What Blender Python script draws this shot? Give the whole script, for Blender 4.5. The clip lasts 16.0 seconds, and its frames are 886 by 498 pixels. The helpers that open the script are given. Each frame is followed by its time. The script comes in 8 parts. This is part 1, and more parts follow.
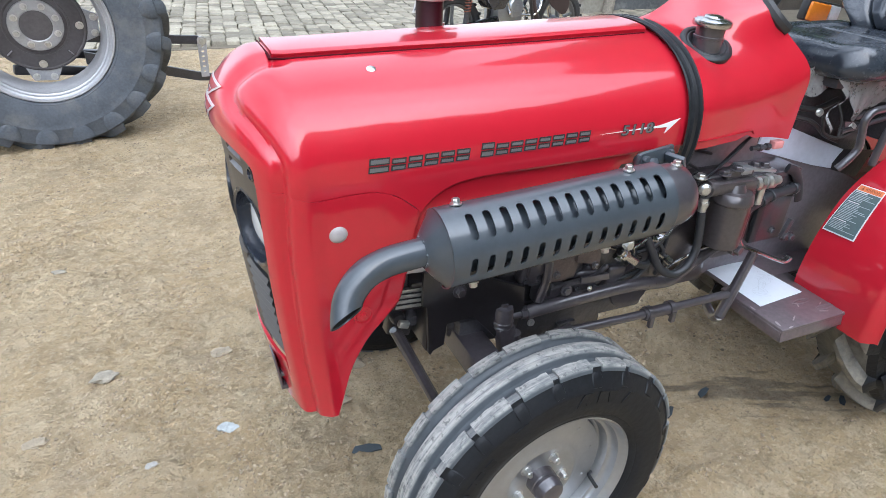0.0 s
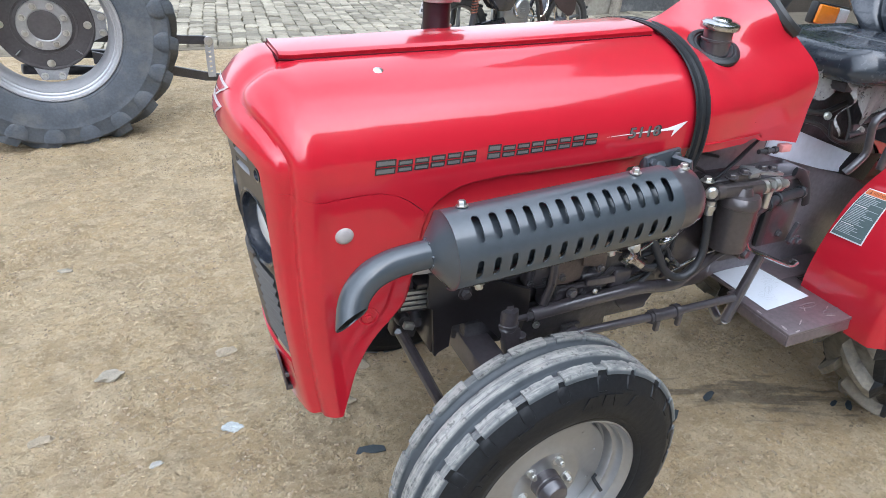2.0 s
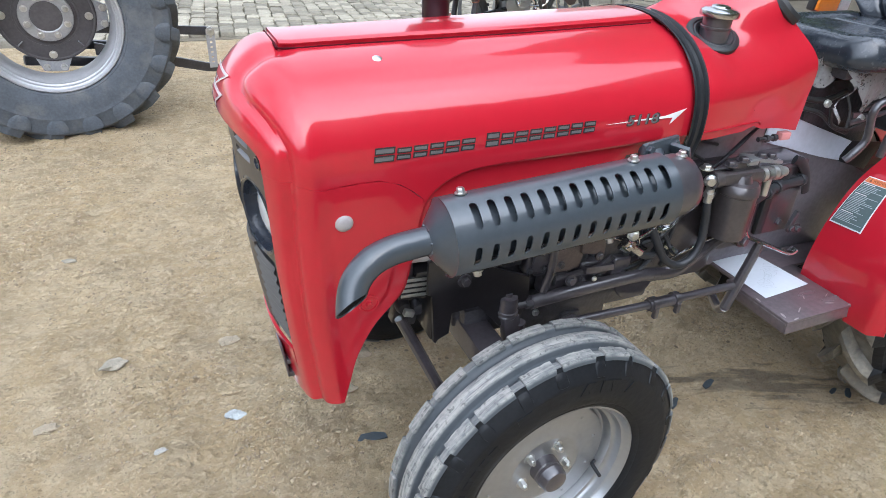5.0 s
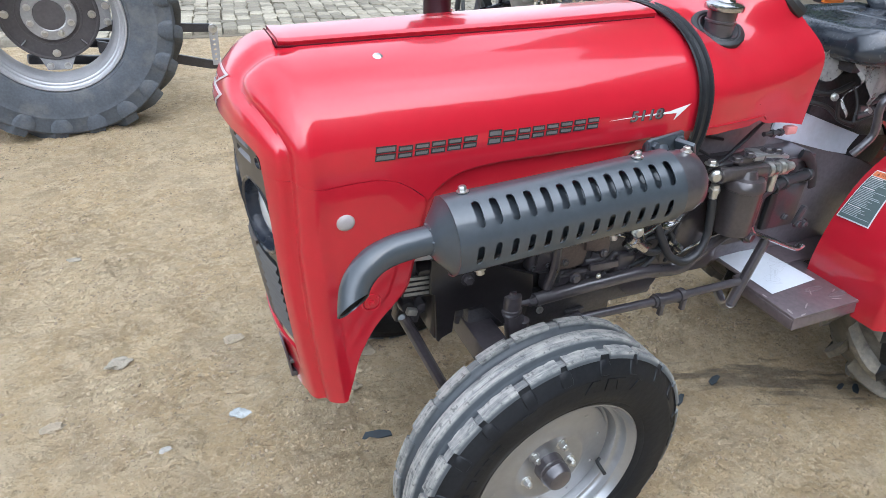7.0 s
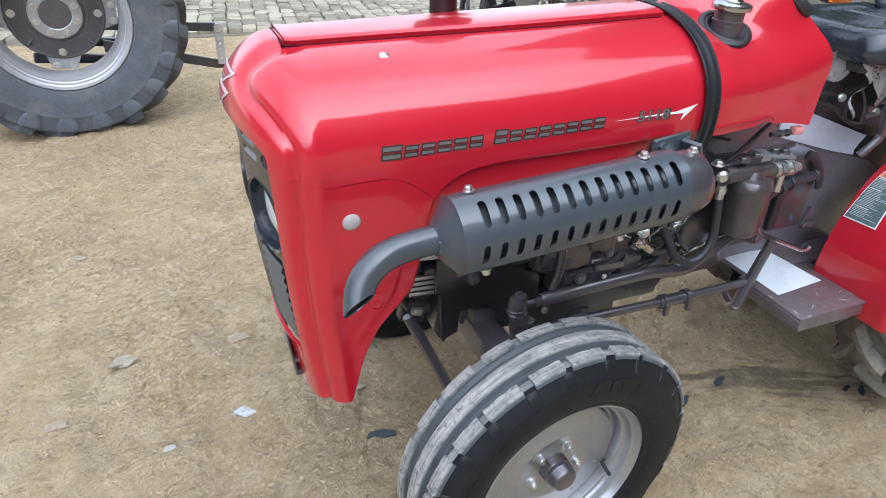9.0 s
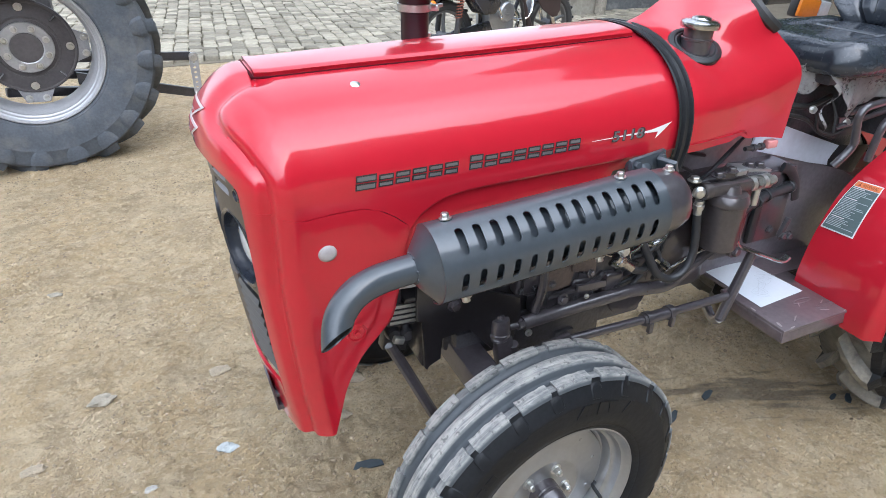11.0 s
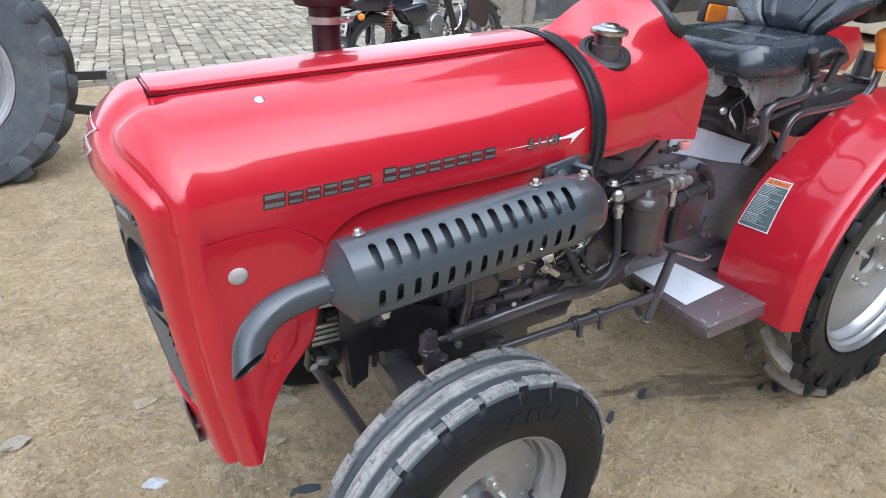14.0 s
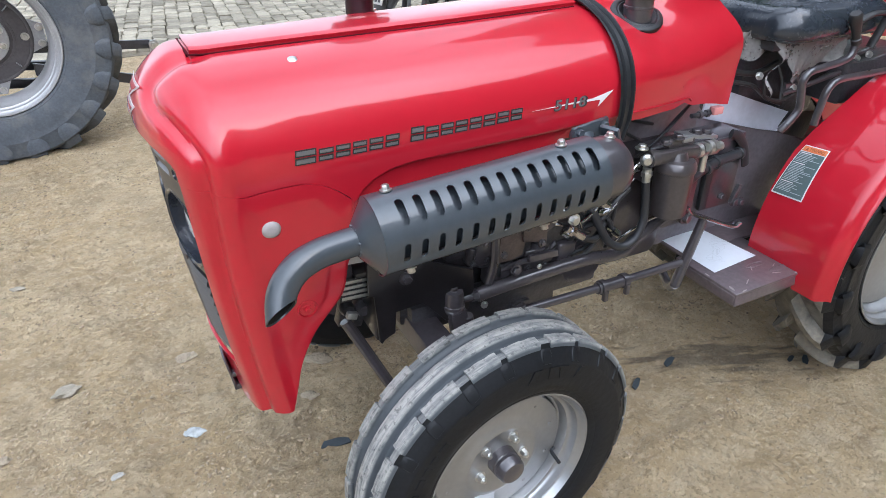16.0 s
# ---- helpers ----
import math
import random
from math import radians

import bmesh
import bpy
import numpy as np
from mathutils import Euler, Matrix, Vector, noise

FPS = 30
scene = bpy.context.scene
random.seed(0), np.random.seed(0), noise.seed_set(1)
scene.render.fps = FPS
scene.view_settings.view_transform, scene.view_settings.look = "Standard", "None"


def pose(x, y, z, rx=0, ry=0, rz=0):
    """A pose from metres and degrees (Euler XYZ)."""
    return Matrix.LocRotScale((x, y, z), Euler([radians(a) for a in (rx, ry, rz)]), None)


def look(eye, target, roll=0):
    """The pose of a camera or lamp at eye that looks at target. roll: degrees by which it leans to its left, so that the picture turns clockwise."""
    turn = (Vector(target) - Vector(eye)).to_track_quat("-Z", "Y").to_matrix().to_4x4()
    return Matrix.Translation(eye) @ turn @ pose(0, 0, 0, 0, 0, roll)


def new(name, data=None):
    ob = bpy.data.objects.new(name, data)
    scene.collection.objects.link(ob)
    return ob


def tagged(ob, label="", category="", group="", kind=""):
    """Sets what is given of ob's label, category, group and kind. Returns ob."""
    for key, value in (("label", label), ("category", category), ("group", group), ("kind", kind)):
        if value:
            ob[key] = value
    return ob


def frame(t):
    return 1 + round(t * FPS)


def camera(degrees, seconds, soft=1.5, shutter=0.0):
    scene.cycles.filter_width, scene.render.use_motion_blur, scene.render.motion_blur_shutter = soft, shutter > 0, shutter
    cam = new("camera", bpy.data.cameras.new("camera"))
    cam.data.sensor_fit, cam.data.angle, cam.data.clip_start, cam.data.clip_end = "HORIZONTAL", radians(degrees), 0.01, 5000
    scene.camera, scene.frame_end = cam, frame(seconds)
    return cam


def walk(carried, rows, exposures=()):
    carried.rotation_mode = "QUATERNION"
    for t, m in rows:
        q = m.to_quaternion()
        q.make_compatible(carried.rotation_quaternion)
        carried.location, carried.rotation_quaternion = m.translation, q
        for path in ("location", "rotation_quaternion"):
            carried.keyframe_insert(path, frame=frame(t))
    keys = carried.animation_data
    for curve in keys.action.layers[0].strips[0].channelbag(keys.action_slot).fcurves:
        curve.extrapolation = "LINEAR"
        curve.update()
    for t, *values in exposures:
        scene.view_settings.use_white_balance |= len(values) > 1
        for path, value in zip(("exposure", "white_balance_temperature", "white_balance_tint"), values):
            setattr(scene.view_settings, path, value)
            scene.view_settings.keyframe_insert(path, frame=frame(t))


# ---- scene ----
cam = camera(69.42, 16.0, 0.35)
# seconds, x, y, z, yaw, pitch, roll
ROWS = [
    (0.0, -0.6057, -1.1404, 1.3641, -25.35, -29.54, 3.20),
    (0.5, -0.6104, -1.1424, 1.3668, -24.73, -29.30, 3.69),
    (1.0, -0.6106, -1.1416, 1.3682, -24.91, -29.27, 3.53),
    (1.5, -0.6081, -1.1404, 1.3667, -25.00, -29.28, 3.36),
    (2.0, -0.6070, -1.1382, 1.3650, -24.87, -29.48, 3.34),
    (2.5, -0.6087, -1.1383, 1.3665, -24.67, -29.23, 3.37),
    (3.0, -0.6084, -1.1430, 1.3672, -24.66, -28.96, 3.04),
    (3.5, -0.6072, -1.1461, 1.3677, -24.38, -29.17, 2.50),
    (4.0, -0.6116, -1.1487, 1.3701, -24.10, -28.82, 2.68),
    (4.5, -0.6138, -1.1512, 1.3686, -24.15, -28.63, 3.21),
    (5.0, -0.6052, -1.1514, 1.3638, -24.61, -30.27, 3.10),
    (7.5, -0.5968, -1.1437, 1.3660, -24.04, -30.74, 2.44),
    (8.0, -0.6014, -1.1488, 1.3665, -23.93, -30.61, 2.40),
    (8.5, -0.6034, -1.1462, 1.3641, -23.51, -30.73, 2.32),
    (9.0, -0.5996, -1.1418, 1.3644, -23.71, -30.77, 2.50),
    (9.5, -0.5947, -1.1433, 1.3703, -23.97, -30.29, 1.33),
    (10.0, -0.5875, -1.1388, 1.3758, -25.37, -29.77, 1.05),
    (12.5, -0.5622, -1.1210, 1.3630, -24.81, -28.37, 1.32),
    (13.0, -0.5349, -1.1289, 1.3674, -30.14, -28.11, 0.68),
    (13.5, -0.5269, -1.1288, 1.3684, -29.96, -27.94, 0.06),
    (14.0, -0.5294, -1.1301, 1.3664, -30.62, -28.06, 0.90),
    (14.5, -0.5448, -1.1433, 1.3687, -31.56, -28.03, 2.04),
    (15.0, -0.5487, -1.1576, 1.3696, -31.21, -28.15, 1.50),
    (15.5, -0.5454, -1.1714, 1.3709, -30.37, -27.91, 0.63),
    (16.0, -0.5334, -1.1731, 1.3566, -27.02, -30.40, 0.02),
]
# seconds, stops, kelvin, tint
EXPOSE = [(0.0, 0.75, 5500, 10), (9.5, 0.70, 5500, 10), (12.5, 0.73, 5530, 11), (14.0, 0.66, 5530, 11), (16.0, 0.63, 5530, 11)]
walk(cam, [(t, pose(x, y, z, 90 + pitch, 0, yaw) @ pose(0, 0, 0, 0, 0, roll)) for t, x, y, z, yaw, pitch, roll in ROWS], EXPOSE)

# ---- world and light: bright overcast day ----
world = bpy.data.worlds.new("sky")
scene.world = world
world.use_nodes = True
_wn = world.node_tree
_wn.nodes.clear()
_sky = _wn.nodes.new("ShaderNodeTexSky")
_sky.sky_type, _sky.sun_disc = "NISHITA", False
_sky.sun_elevation, _sky.sun_rotation = radians(49), radians(172)
_sky.air_density, _sky.dust_density, _sky.ozone_density = 1.6, 6.0, 1.0
# a closed layer of thin cloud, brighter overhead, over the blue sky
_co = _wn.nodes.new("ShaderNodeTexCoord")
_cn = _wn.nodes.new("ShaderNodeTexNoise")
_cn.inputs["Scale"].default_value, _cn.inputs["Detail"].default_value, _cn.inputs["Distortion"].default_value = 2.6, 6, 0.4
_wn.links.new(_co.outputs["Generated"], _cn.inputs["Vector"])
_cr = _wn.nodes.new("ShaderNodeMapRange")
_cr.inputs["From Min"].default_value, _cr.inputs["From Max"].default_value = 0.35, 0.68
_cr.inputs["To Min"].default_value, _cr.inputs["To Max"].default_value = 0.72, 1.30
_wn.links.new(_cn.outputs[0], _cr.inputs[0])
_sz = _wn.nodes.new("ShaderNodeSeparateXYZ")
_wn.links.new(_co.outputs["Generated"], _sz.inputs[0])
_el = _wn.nodes.new("ShaderNodeMapRange")
_el.inputs["To Min"].default_value, _el.inputs["To Max"].default_value = 9.0, 10.6
_wn.links.new(_sz.outputs[2], _el.inputs[0])
_mu = _wn.nodes.new("ShaderNodeMath")
_mu.operation = "MULTIPLY"
_wn.links.new(_cr.outputs[0], _mu.inputs[0])
_wn.links.new(_el.outputs[0], _mu.inputs[1])
# the cloud glows round the hidden sun
_nv, _dt, _gl, _gm = _wn.nodes.new("ShaderNodeVectorMath"), _wn.nodes.new("ShaderNodeVectorMath"), _wn.nodes.new("ShaderNodeMapRange"), _wn.nodes.new("ShaderNodeMath")
_nv.operation, _dt.operation, _gm.operation = "NORMALIZE", "DOT_PRODUCT", "MULTIPLY"
_dt.inputs[1].default_value = Vector((0.6, -5.6, 6.6)).normalized()
_gl.interpolation_type = "SMOOTHERSTEP"
_gl.inputs["From Min"].default_value, _gl.inputs["From Max"].default_value = 0.25, 1.0
_gl.inputs["To Min"].default_value, _gl.inputs["To Max"].default_value = 0.92, 2.05
_wn.links.new(_co.outputs["Generated"], _nv.inputs[0])
_wn.links.new(_nv.outputs[0], _dt.inputs[0])
_wn.links.new(_dt.outputs["Value"], _gl.inputs[0])
_wn.links.new(_mu.outputs[0], _gm.inputs[0])
_wn.links.new(_gl.outputs[0], _gm.inputs[1])
_tc = _wn.nodes.new("ShaderNodeCombineColor")
for _k in range(3):
    _wn.links.new(_gm.outputs[0], _tc.inputs[_k])
_sm = _wn.nodes.new("ShaderNodeMix")
_sm.data_type = "RGBA"
_sm.clamp_factor = True
_sm.inputs[0].default_value = 0.75
_wn.links.new(_sky.outputs[0], _sm.inputs[6])
_wn.links.new(_tc.outputs[0], _sm.inputs[7])
_bg = _wn.nodes.new("ShaderNodeBackground")
_bg.inputs["Strength"].default_value = 0.13
_wo = _wn.nodes.new("ShaderNodeOutputWorld")
_wn.links.new(_sm.outputs[2], _bg.inputs[0])
_wn.links.new(_bg.outputs[0], _wo.inputs[0])
sun = new("sun", bpy.data.lights.new("sun", "SUN"))
sun.data.energy, sun.data.angle, sun.data.color = 0.55, radians(64), (1.0, 0.985, 0.97)
sun.matrix_world = look((0.6, -5.6, 6.6), (0, 0, 0))


# ---- materials ----
def material(name, color, rough=0.5, metal=0.0, coat=0.0, var=0.12, scale=8.0, bump=0.0, bump_scale=60.0, spec=0.5, coat_rough=0.05):
    """Principled surface with colour varied at two scales and a fine relief."""
    m = bpy.data.materials.new(name)
    m.use_nodes = True
    t = m.node_tree
    p = t.nodes["Principled BSDF"]
    p.inputs["Roughness"].default_value, p.inputs["Metallic"].default_value = rough, metal
    p.inputs["Coat Weight"].default_value, p.inputs["Coat Roughness"].default_value = coat, coat_rough
    p.inputs["Specular IOR Level"].default_value = spec
    co = t.nodes.new("ShaderNodeTexCoord")
    big, small = t.nodes.new("ShaderNodeTexNoise"), t.nodes.new("ShaderNodeTexNoise")
    for n, s in ((big, scale), (small, scale * 9)):
        n.inputs["Scale"].default_value, n.inputs["Detail"].default_value = s, 5
        t.links.new(co.outputs["Object"], n.inputs["Vector"])
    mix = t.nodes.new("ShaderNodeMath")
    mix.operation = "MULTIPLY_ADD"
    mix.inputs[1].default_value = 0.5
    t.links.new(small.outputs[0], mix.inputs[0])
    half = t.nodes.new("ShaderNodeMath")
    half.operation = "MULTIPLY"
    half.inputs[1].default_value = 0.5
    t.links.new(big.outputs[0], half.inputs[0])
    t.links.new(half.outputs[0], mix.inputs[2])
    ramp = t.nodes.new("ShaderNodeValToRGB")
    lo, hi = ramp.color_ramp.elements
    lo.position, hi.position = 0.32, 0.68
    lo.color = (*[c * (1 - var) for c in color], 1)
    hi.color = (*[min(1, c * (1 + var)) for c in color], 1)
    t.links.new(mix.outputs[0], ramp.inputs[0])
    t.links.new(ramp.outputs[0], p.inputs["Base Color"])
    rr = t.nodes.new("ShaderNodeMapRange")
    rr.inputs["To Min"].default_value, rr.inputs["To Max"].default_value = max(0.02, rough - 0.3 * var), min(1, rough + 0.3 * var)
    t.links.new(mix.outputs[0], rr.inputs[0])
    t.links.new(rr.outputs[0], p.inputs["Roughness"])
    if bump:
        b, n = t.nodes.new("ShaderNodeBump"), t.nodes.new("ShaderNodeTexNoise")
        n.inputs["Scale"].default_value, n.inputs["Detail"].default_value = bump_scale, 6
        b.inputs["Strength"].default_value, b.inputs["Distance"].default_value = bump, 0.01
        t.links.new(co.outputs["Object"], n.inputs["Vector"])
        t.links.new(n.outputs[0], b.inputs["Height"])
        t.links.new(b.outputs[0], p.inputs["Normal"])
    return m


def dusty(m, color, low, high, scale=14.0, strength=1.0, radial=None, streak=None):
    """Adds dry mud over a material: patches of noise, or a band of radius about the local y axis. streak: stretches the patches round that axis."""
    t = m.node_tree
    p = t.nodes["Principled BSDF"]
    src = p.inputs["Base Color"].links[0].from_socket
    co = t.nodes.new("ShaderNodeTexCoord")
    n = t.nodes.new("ShaderNodeTexNoise")
    n.inputs["Scale"].default_value, n.inputs["Detail"].default_value, n.inputs["Roughness"].default_value = scale, 8, 0.65
    oi, ad = t.nodes.new("ShaderNodeObjectInfo"), t.nodes.new("ShaderNodeVectorMath")
    ad.operation = "MULTIPLY_ADD"
    ad.inputs[1].default_value = (9, 9, 9)
    t.links.new(oi.outputs["Random"], ad.inputs[0])
    t.links.new(ad.outputs[0], n.inputs["Vector"])
    t.links.new(co.outputs["Object"], ad.inputs[2])
    if streak:
        sp, an, sc, cb = t.nodes.new("ShaderNodeSeparateXYZ"), t.nodes.new("ShaderNodeMath"), t.nodes.new("ShaderNodeVectorMath"), t.nodes.new("ShaderNodeCombineXYZ")
        an.operation, sc.operation = "ARCTAN2", "MULTIPLY"
        t.links.new(co.outputs["Object"], sp.inputs[0])
        t.links.new(sp.outputs[2], an.inputs[0])
        t.links.new(sp.outputs[0], an.inputs[1])
        t.links.new(an.outputs[0], cb.inputs[0])
        t.links.new(sp.outputs[1], cb.inputs[1])
        t.links.new(cb.outputs[0], sc.inputs[0])
        sc.inputs[1].default_value = streak
        t.links.new(sc.outputs[0], ad.inputs[2])
    r = t.nodes.new("ShaderNodeMapRange")
    r.inputs["From Min"].default_value, r.inputs["From Max"].default_value = low, high
    t.links.new(n.outputs[0], r.inputs[0])
    fac = r.outputs[0]
    if radial:
        sp, cb = t.nodes.new("ShaderNodeSeparateXYZ"), t.nodes.new("ShaderNodeCombineXYZ")
        t.links.new(co.outputs["Object"], sp.inputs[0])
        t.links.new(sp.outputs[0], cb.inputs[0])
        t.links.new(sp.outputs[2], cb.inputs[2])
        ln = t.nodes.new("ShaderNodeVectorMath")
        ln.operation = "LENGTH"
        t.links.new(cb.outputs[0], ln.inputs[0])
        rr = t.nodes.new("ShaderNodeMapRange")
        rr.inputs["From Min"].default_value, rr.inputs["From Max"].default_value = radial
        t.links.new(ln.outputs["Value"], rr.inputs[0])
        mu = t.nodes.new("ShaderNodeMath")
        mu.operation = "MULTIPLY"
        t.links.new(fac, mu.inputs[0])
        t.links.new(rr.outputs[0], mu.inputs[1])
        fac = mu.outputs[0]
    sc = t.nodes.new("ShaderNodeMath")
    sc.operation = "MULTIPLY"
    sc.inputs[1].default_value = strength
    t.links.new(fac, sc.inputs[0])
    mx = t.nodes.new("ShaderNodeMix")
    mx.data_type = "RGBA"
    mx.inputs[7].default_value = (*color, 1)
    t.links.new(sc.outputs[0], mx.inputs[0])
    t.links.new(src, mx.inputs[6])
    t.links.new(mx.outputs[2], p.inputs["Base Color"])
    return m


def ground_material():
    m = material("packed_earth", (0.530, 0.398, 0.232), 0.95, var=0.14, scale=1.3, bump=1.0, bump_scale=24, spec=0.15)
    dusty(m, (0.640, 0.505, 0.320), 0.44, 0.60, 2.4, 0.70)
    dusty(m, (0.405, 0.315, 0.198), 0.48, 0.62, 5.0, 0.68)
    dusty(m, (0.680, 0.548, 0.358), 0.52, 0.58, 13.0, 0.60)
    dusty(m, (0.285, 0.207, 0.118), 0.55, 0.61, 30.0, 0.60)
    dusty(m, (0.720, 0.595, 0.398), 0.53, 0.58, 60.0, 0.55)
    dusty(m, (0.215, 0.155, 0.090), 0.57, 0.62, 120.0, 0.55)
    dusty(m, (0.800, 0.705, 0.520), 0.62, 0.65, 210.0, 0.50)
    t = m.node_tree
    p, co = t.nodes["Principled BSDF"], t.nodes.new("ShaderNodeTexCoord")
    # oily drag marks between the wheels
    src = p.inputs["Base Color"].links[0].from_socket
    mp = t.nodes.new("ShaderNodeMapping")
    mp.inputs["Location"].default_value = (-0.975, -0.215, 0)
    mp.inputs["Rotation"].default_value = (0, 0, radians(20))
    t.links.new(co.outputs["Object"], mp.inputs[0])
    sc = t.nodes.new("ShaderNodeVectorMath")
    sc.operation = "MULTIPLY"
    sc.inputs[1].default_value = (2.8, 9.0, 0)
    t.links.new(mp.outputs[0], sc.inputs[0])
    ln = t.nodes.new("ShaderNodeVectorMath")
    ln.operation = "LENGTH"
    t.links.new(sc.outputs[0], ln.inputs[0])
    st = t.nodes.new("ShaderNodeVectorMath")
    st.operation = "MULTIPLY"
    st.inputs[1].default_value = (4, 30, 4)
    t.links.new(mp.outputs[0], st.inputs[0])
    ns = t.nodes.new("ShaderNodeTexNoise")
    ns.inputs["Scale"].default_value, ns.inputs["Detail"].default_value = 1.0, 7
    t.links.new(st.outputs[0], ns.inputs["Vector"])
    su = t.nodes.new("ShaderNodeMath")
    su.operation = "SUBTRACT"
    t.links.new(ns.outputs[0], su.inputs[0])
    hf = t.nodes.new("ShaderNodeMath")
    hf.operation = "MULTIPLY"
    hf.inputs[1].default_value = 0.28
    t.links.new(ln.outputs["Value"], hf.inputs[0])
    t.links.new(hf.outputs[0], su.inputs[1])
    mr = t.nodes.new("ShaderNodeMapRange")
    mr.inputs["From Min"].default_value, mr.inputs["From Max"].default_value, mr.inputs["To Max"].default_value = 0.27, 0.40, 0.60
    t.links.new(su.outputs[0], mr.inputs[0])
    mx = t.nodes.new("ShaderNodeMix")
    mx.data_type = "RGBA"
    mx.inputs[7].default_value = (0.085, 0.080, 0.075, 1)
    t.links.new(mr.outputs[0], mx.inputs[0])
    t.links.new(src, mx.inputs[6])
    t.links.new(mx.outputs[2], p.inputs["Base Color"])
    # crusted plates and drag streaks
    vo, bb = t.nodes.new("ShaderNodeTexVoronoi"), t.nodes.new("ShaderNodeBump")
    wn = t.nodes.new("ShaderNodeTexNoise")
    wn.inputs["Scale"].default_value, wn.inputs["Detail"].default_value = 9, 4
    t.links.new(co.outputs["Object"], wn.inputs["Vector"])
    wm = t.nodes.new("ShaderNodeMix")
    wm.data_type, wm.blend_type = "RGBA", "ADD"
    wm.inputs[0].default_value = 0.12
    t.links.new(co.outputs["Object"], wm.inputs[6])
    t.links.new(wn.outputs["Color"], wm.inputs[7])
    vo.inputs["Scale"].default_value = 22
    t.links.new(wm.outputs[2], vo.inputs["Vector"])
    bb.inputs["Strength"].default_value, bb.inputs["Distance"].default_value = 1.0, 0.022
    t.links.new(vo.outputs["Distance"], bb.inputs["Height"])
    t.links.new(p.inputs["Normal"].links[0].from_socket, bb.inputs["Normal"])
    t.links.new(bb.outputs[0], p.inputs["Normal"])
    ms, sn = t.nodes.new("ShaderNodeMapping"), t.nodes.new("ShaderNodeTexNoise")
    ms.inputs["Rotation"].default_value, ms.inputs["Scale"].default_value = (0, 0, radians(-14)), (7, 18, 1)
    t.links.new(co.outputs["Object"], ms.inputs[0])
    sn.inputs["Scale"].default_value, sn.inputs["Detail"].default_value = 1.0, 8
    t.links.new(ms.outputs[0], sn.inputs["Vector"])
    sr = t.nodes.new("ShaderNodeMapRange")
    sr.inputs["From Min"].default_value, sr.inputs["From Max"].default_value, sr.inputs["To Max"].default_value = 0.50, 0.66, 0.30
    t.links.new(sn.outputs[0], sr.inputs[0])
    sx = t.nodes.new("ShaderNodeMix")
    sx.data_type = "RGBA"
    sx.inputs[7].default_value = (0.56, 0.46, 0.32, 1)
    t.links.new(sr.outputs[0], sx.inputs[0])
    t.links.new(p.inputs["Base Color"].links[0].from_socket, sx.inputs[6])
    t.links.new(sx.outputs[2], p.inputs["Base Color"])
    # scraped ridges along and across the yard
    for turn, stretch, dist in ((-14, (11, 24, 1), 0.030), (38, (20, 44, 1), 0.020)):
        mp2, n2, b2 = t.nodes.new("ShaderNodeMapping"), t.nodes.new("ShaderNodeTexNoise"), t.nodes.new("ShaderNodeBump")
        mp2.inputs["Rotation"].default_value, mp2.inputs["Scale"].default_value = (0, 0, radians(turn)), stretch
        n2.inputs["Scale"].default_value, n2.inputs["Detail"].default_value = 1.0, 9
        b2.inputs["Strength"].default_value, b2.inputs["Distance"].default_value = 1.0, dist
        t.links.new(wm.outputs[2], mp2.inputs[0])
        t.links.new(mp2.outputs[0], n2.inputs["Vector"])
        t.links.new(n2.outputs[0], b2.inputs["Height"])
        t.links.new(p.inputs["Normal"].links[0].from_socket, b2.inputs["Normal"])
        t.links.new(b2.outputs[0], p.inputs["Normal"])
    for scale, strength, dist in ((90, 1.0, 0.020), (260, 0.8, 0.008)):
        first = p.inputs["Normal"].links[0].from_node
        b, n = t.nodes.new("ShaderNodeBump"), t.nodes.new("ShaderNodeTexNoise")
        n.inputs["Scale"].default_value, n.inputs["Detail"].default_value, n.inputs["Roughness"].default_value = scale, 6, 0.7
        b.inputs["Strength"].default_value, b.inputs["Distance"].default_value = strength, dist
        t.links.new(co.outputs["Object"], n.inputs["Vector"])
        t.links.new(n.outputs[0], b.inputs["Height"])
        t.links.new(first.outputs[0], b.inputs["Normal"])
        t.links.new(b.outputs[0], p.inputs["Normal"])
    return m


RED = material("red_gloss_paint", (0.468, 0.012, 0.026), 0.30, spec=0.25, coat=1.0, var=0.04, scale=3, coat_rough=0.058, bump=0.015, bump_scale=9)
GREY = material("grey_heat_paint", (0.041, 0.051, 0.062), 0.50, coat=1.0, coat_rough=0.15, var=0.12, scale=10, bump=0.03, bump_scale=90)
CHASSIS = material("dark_brown_enamel", (0.053, 0.047, 0.053), 0.30, coat=1.0, coat_rough=0.07, var=0.25, scale=12, bump=0.05, bump_scale=40)
BLOCK = material("dark_cast_iron", (0.043, 0.041, 0.046), 0.42, coat=0.5, coat_rough=0.2, var=0.4, scale=18, bump=0.25, bump_scale=60)
PLATE = material("worn_brown_plate", (0.112, 0.090, 0.096), 0.34, coat=0.8, coat_rough=0.15, var=0.3, scale=9, bump=0.08, bump_scale=30)
# tunnel paint with the mirrored sky put into its colour
SKY_SHEEN = material("blue_grey_panel", (0.53, 0.56, 0.64), 0.35, var=0.10, scale=7)
RUBBER = material("black_rubber", (0.018, 0.019, 0.021), 0.40, var=0.25, scale=20, bump=0.08, bump_scale=80)
HOSE = material("rubber_hose", (0.024, 0.025, 0.028), 0.42, var=0.2, scale=20)
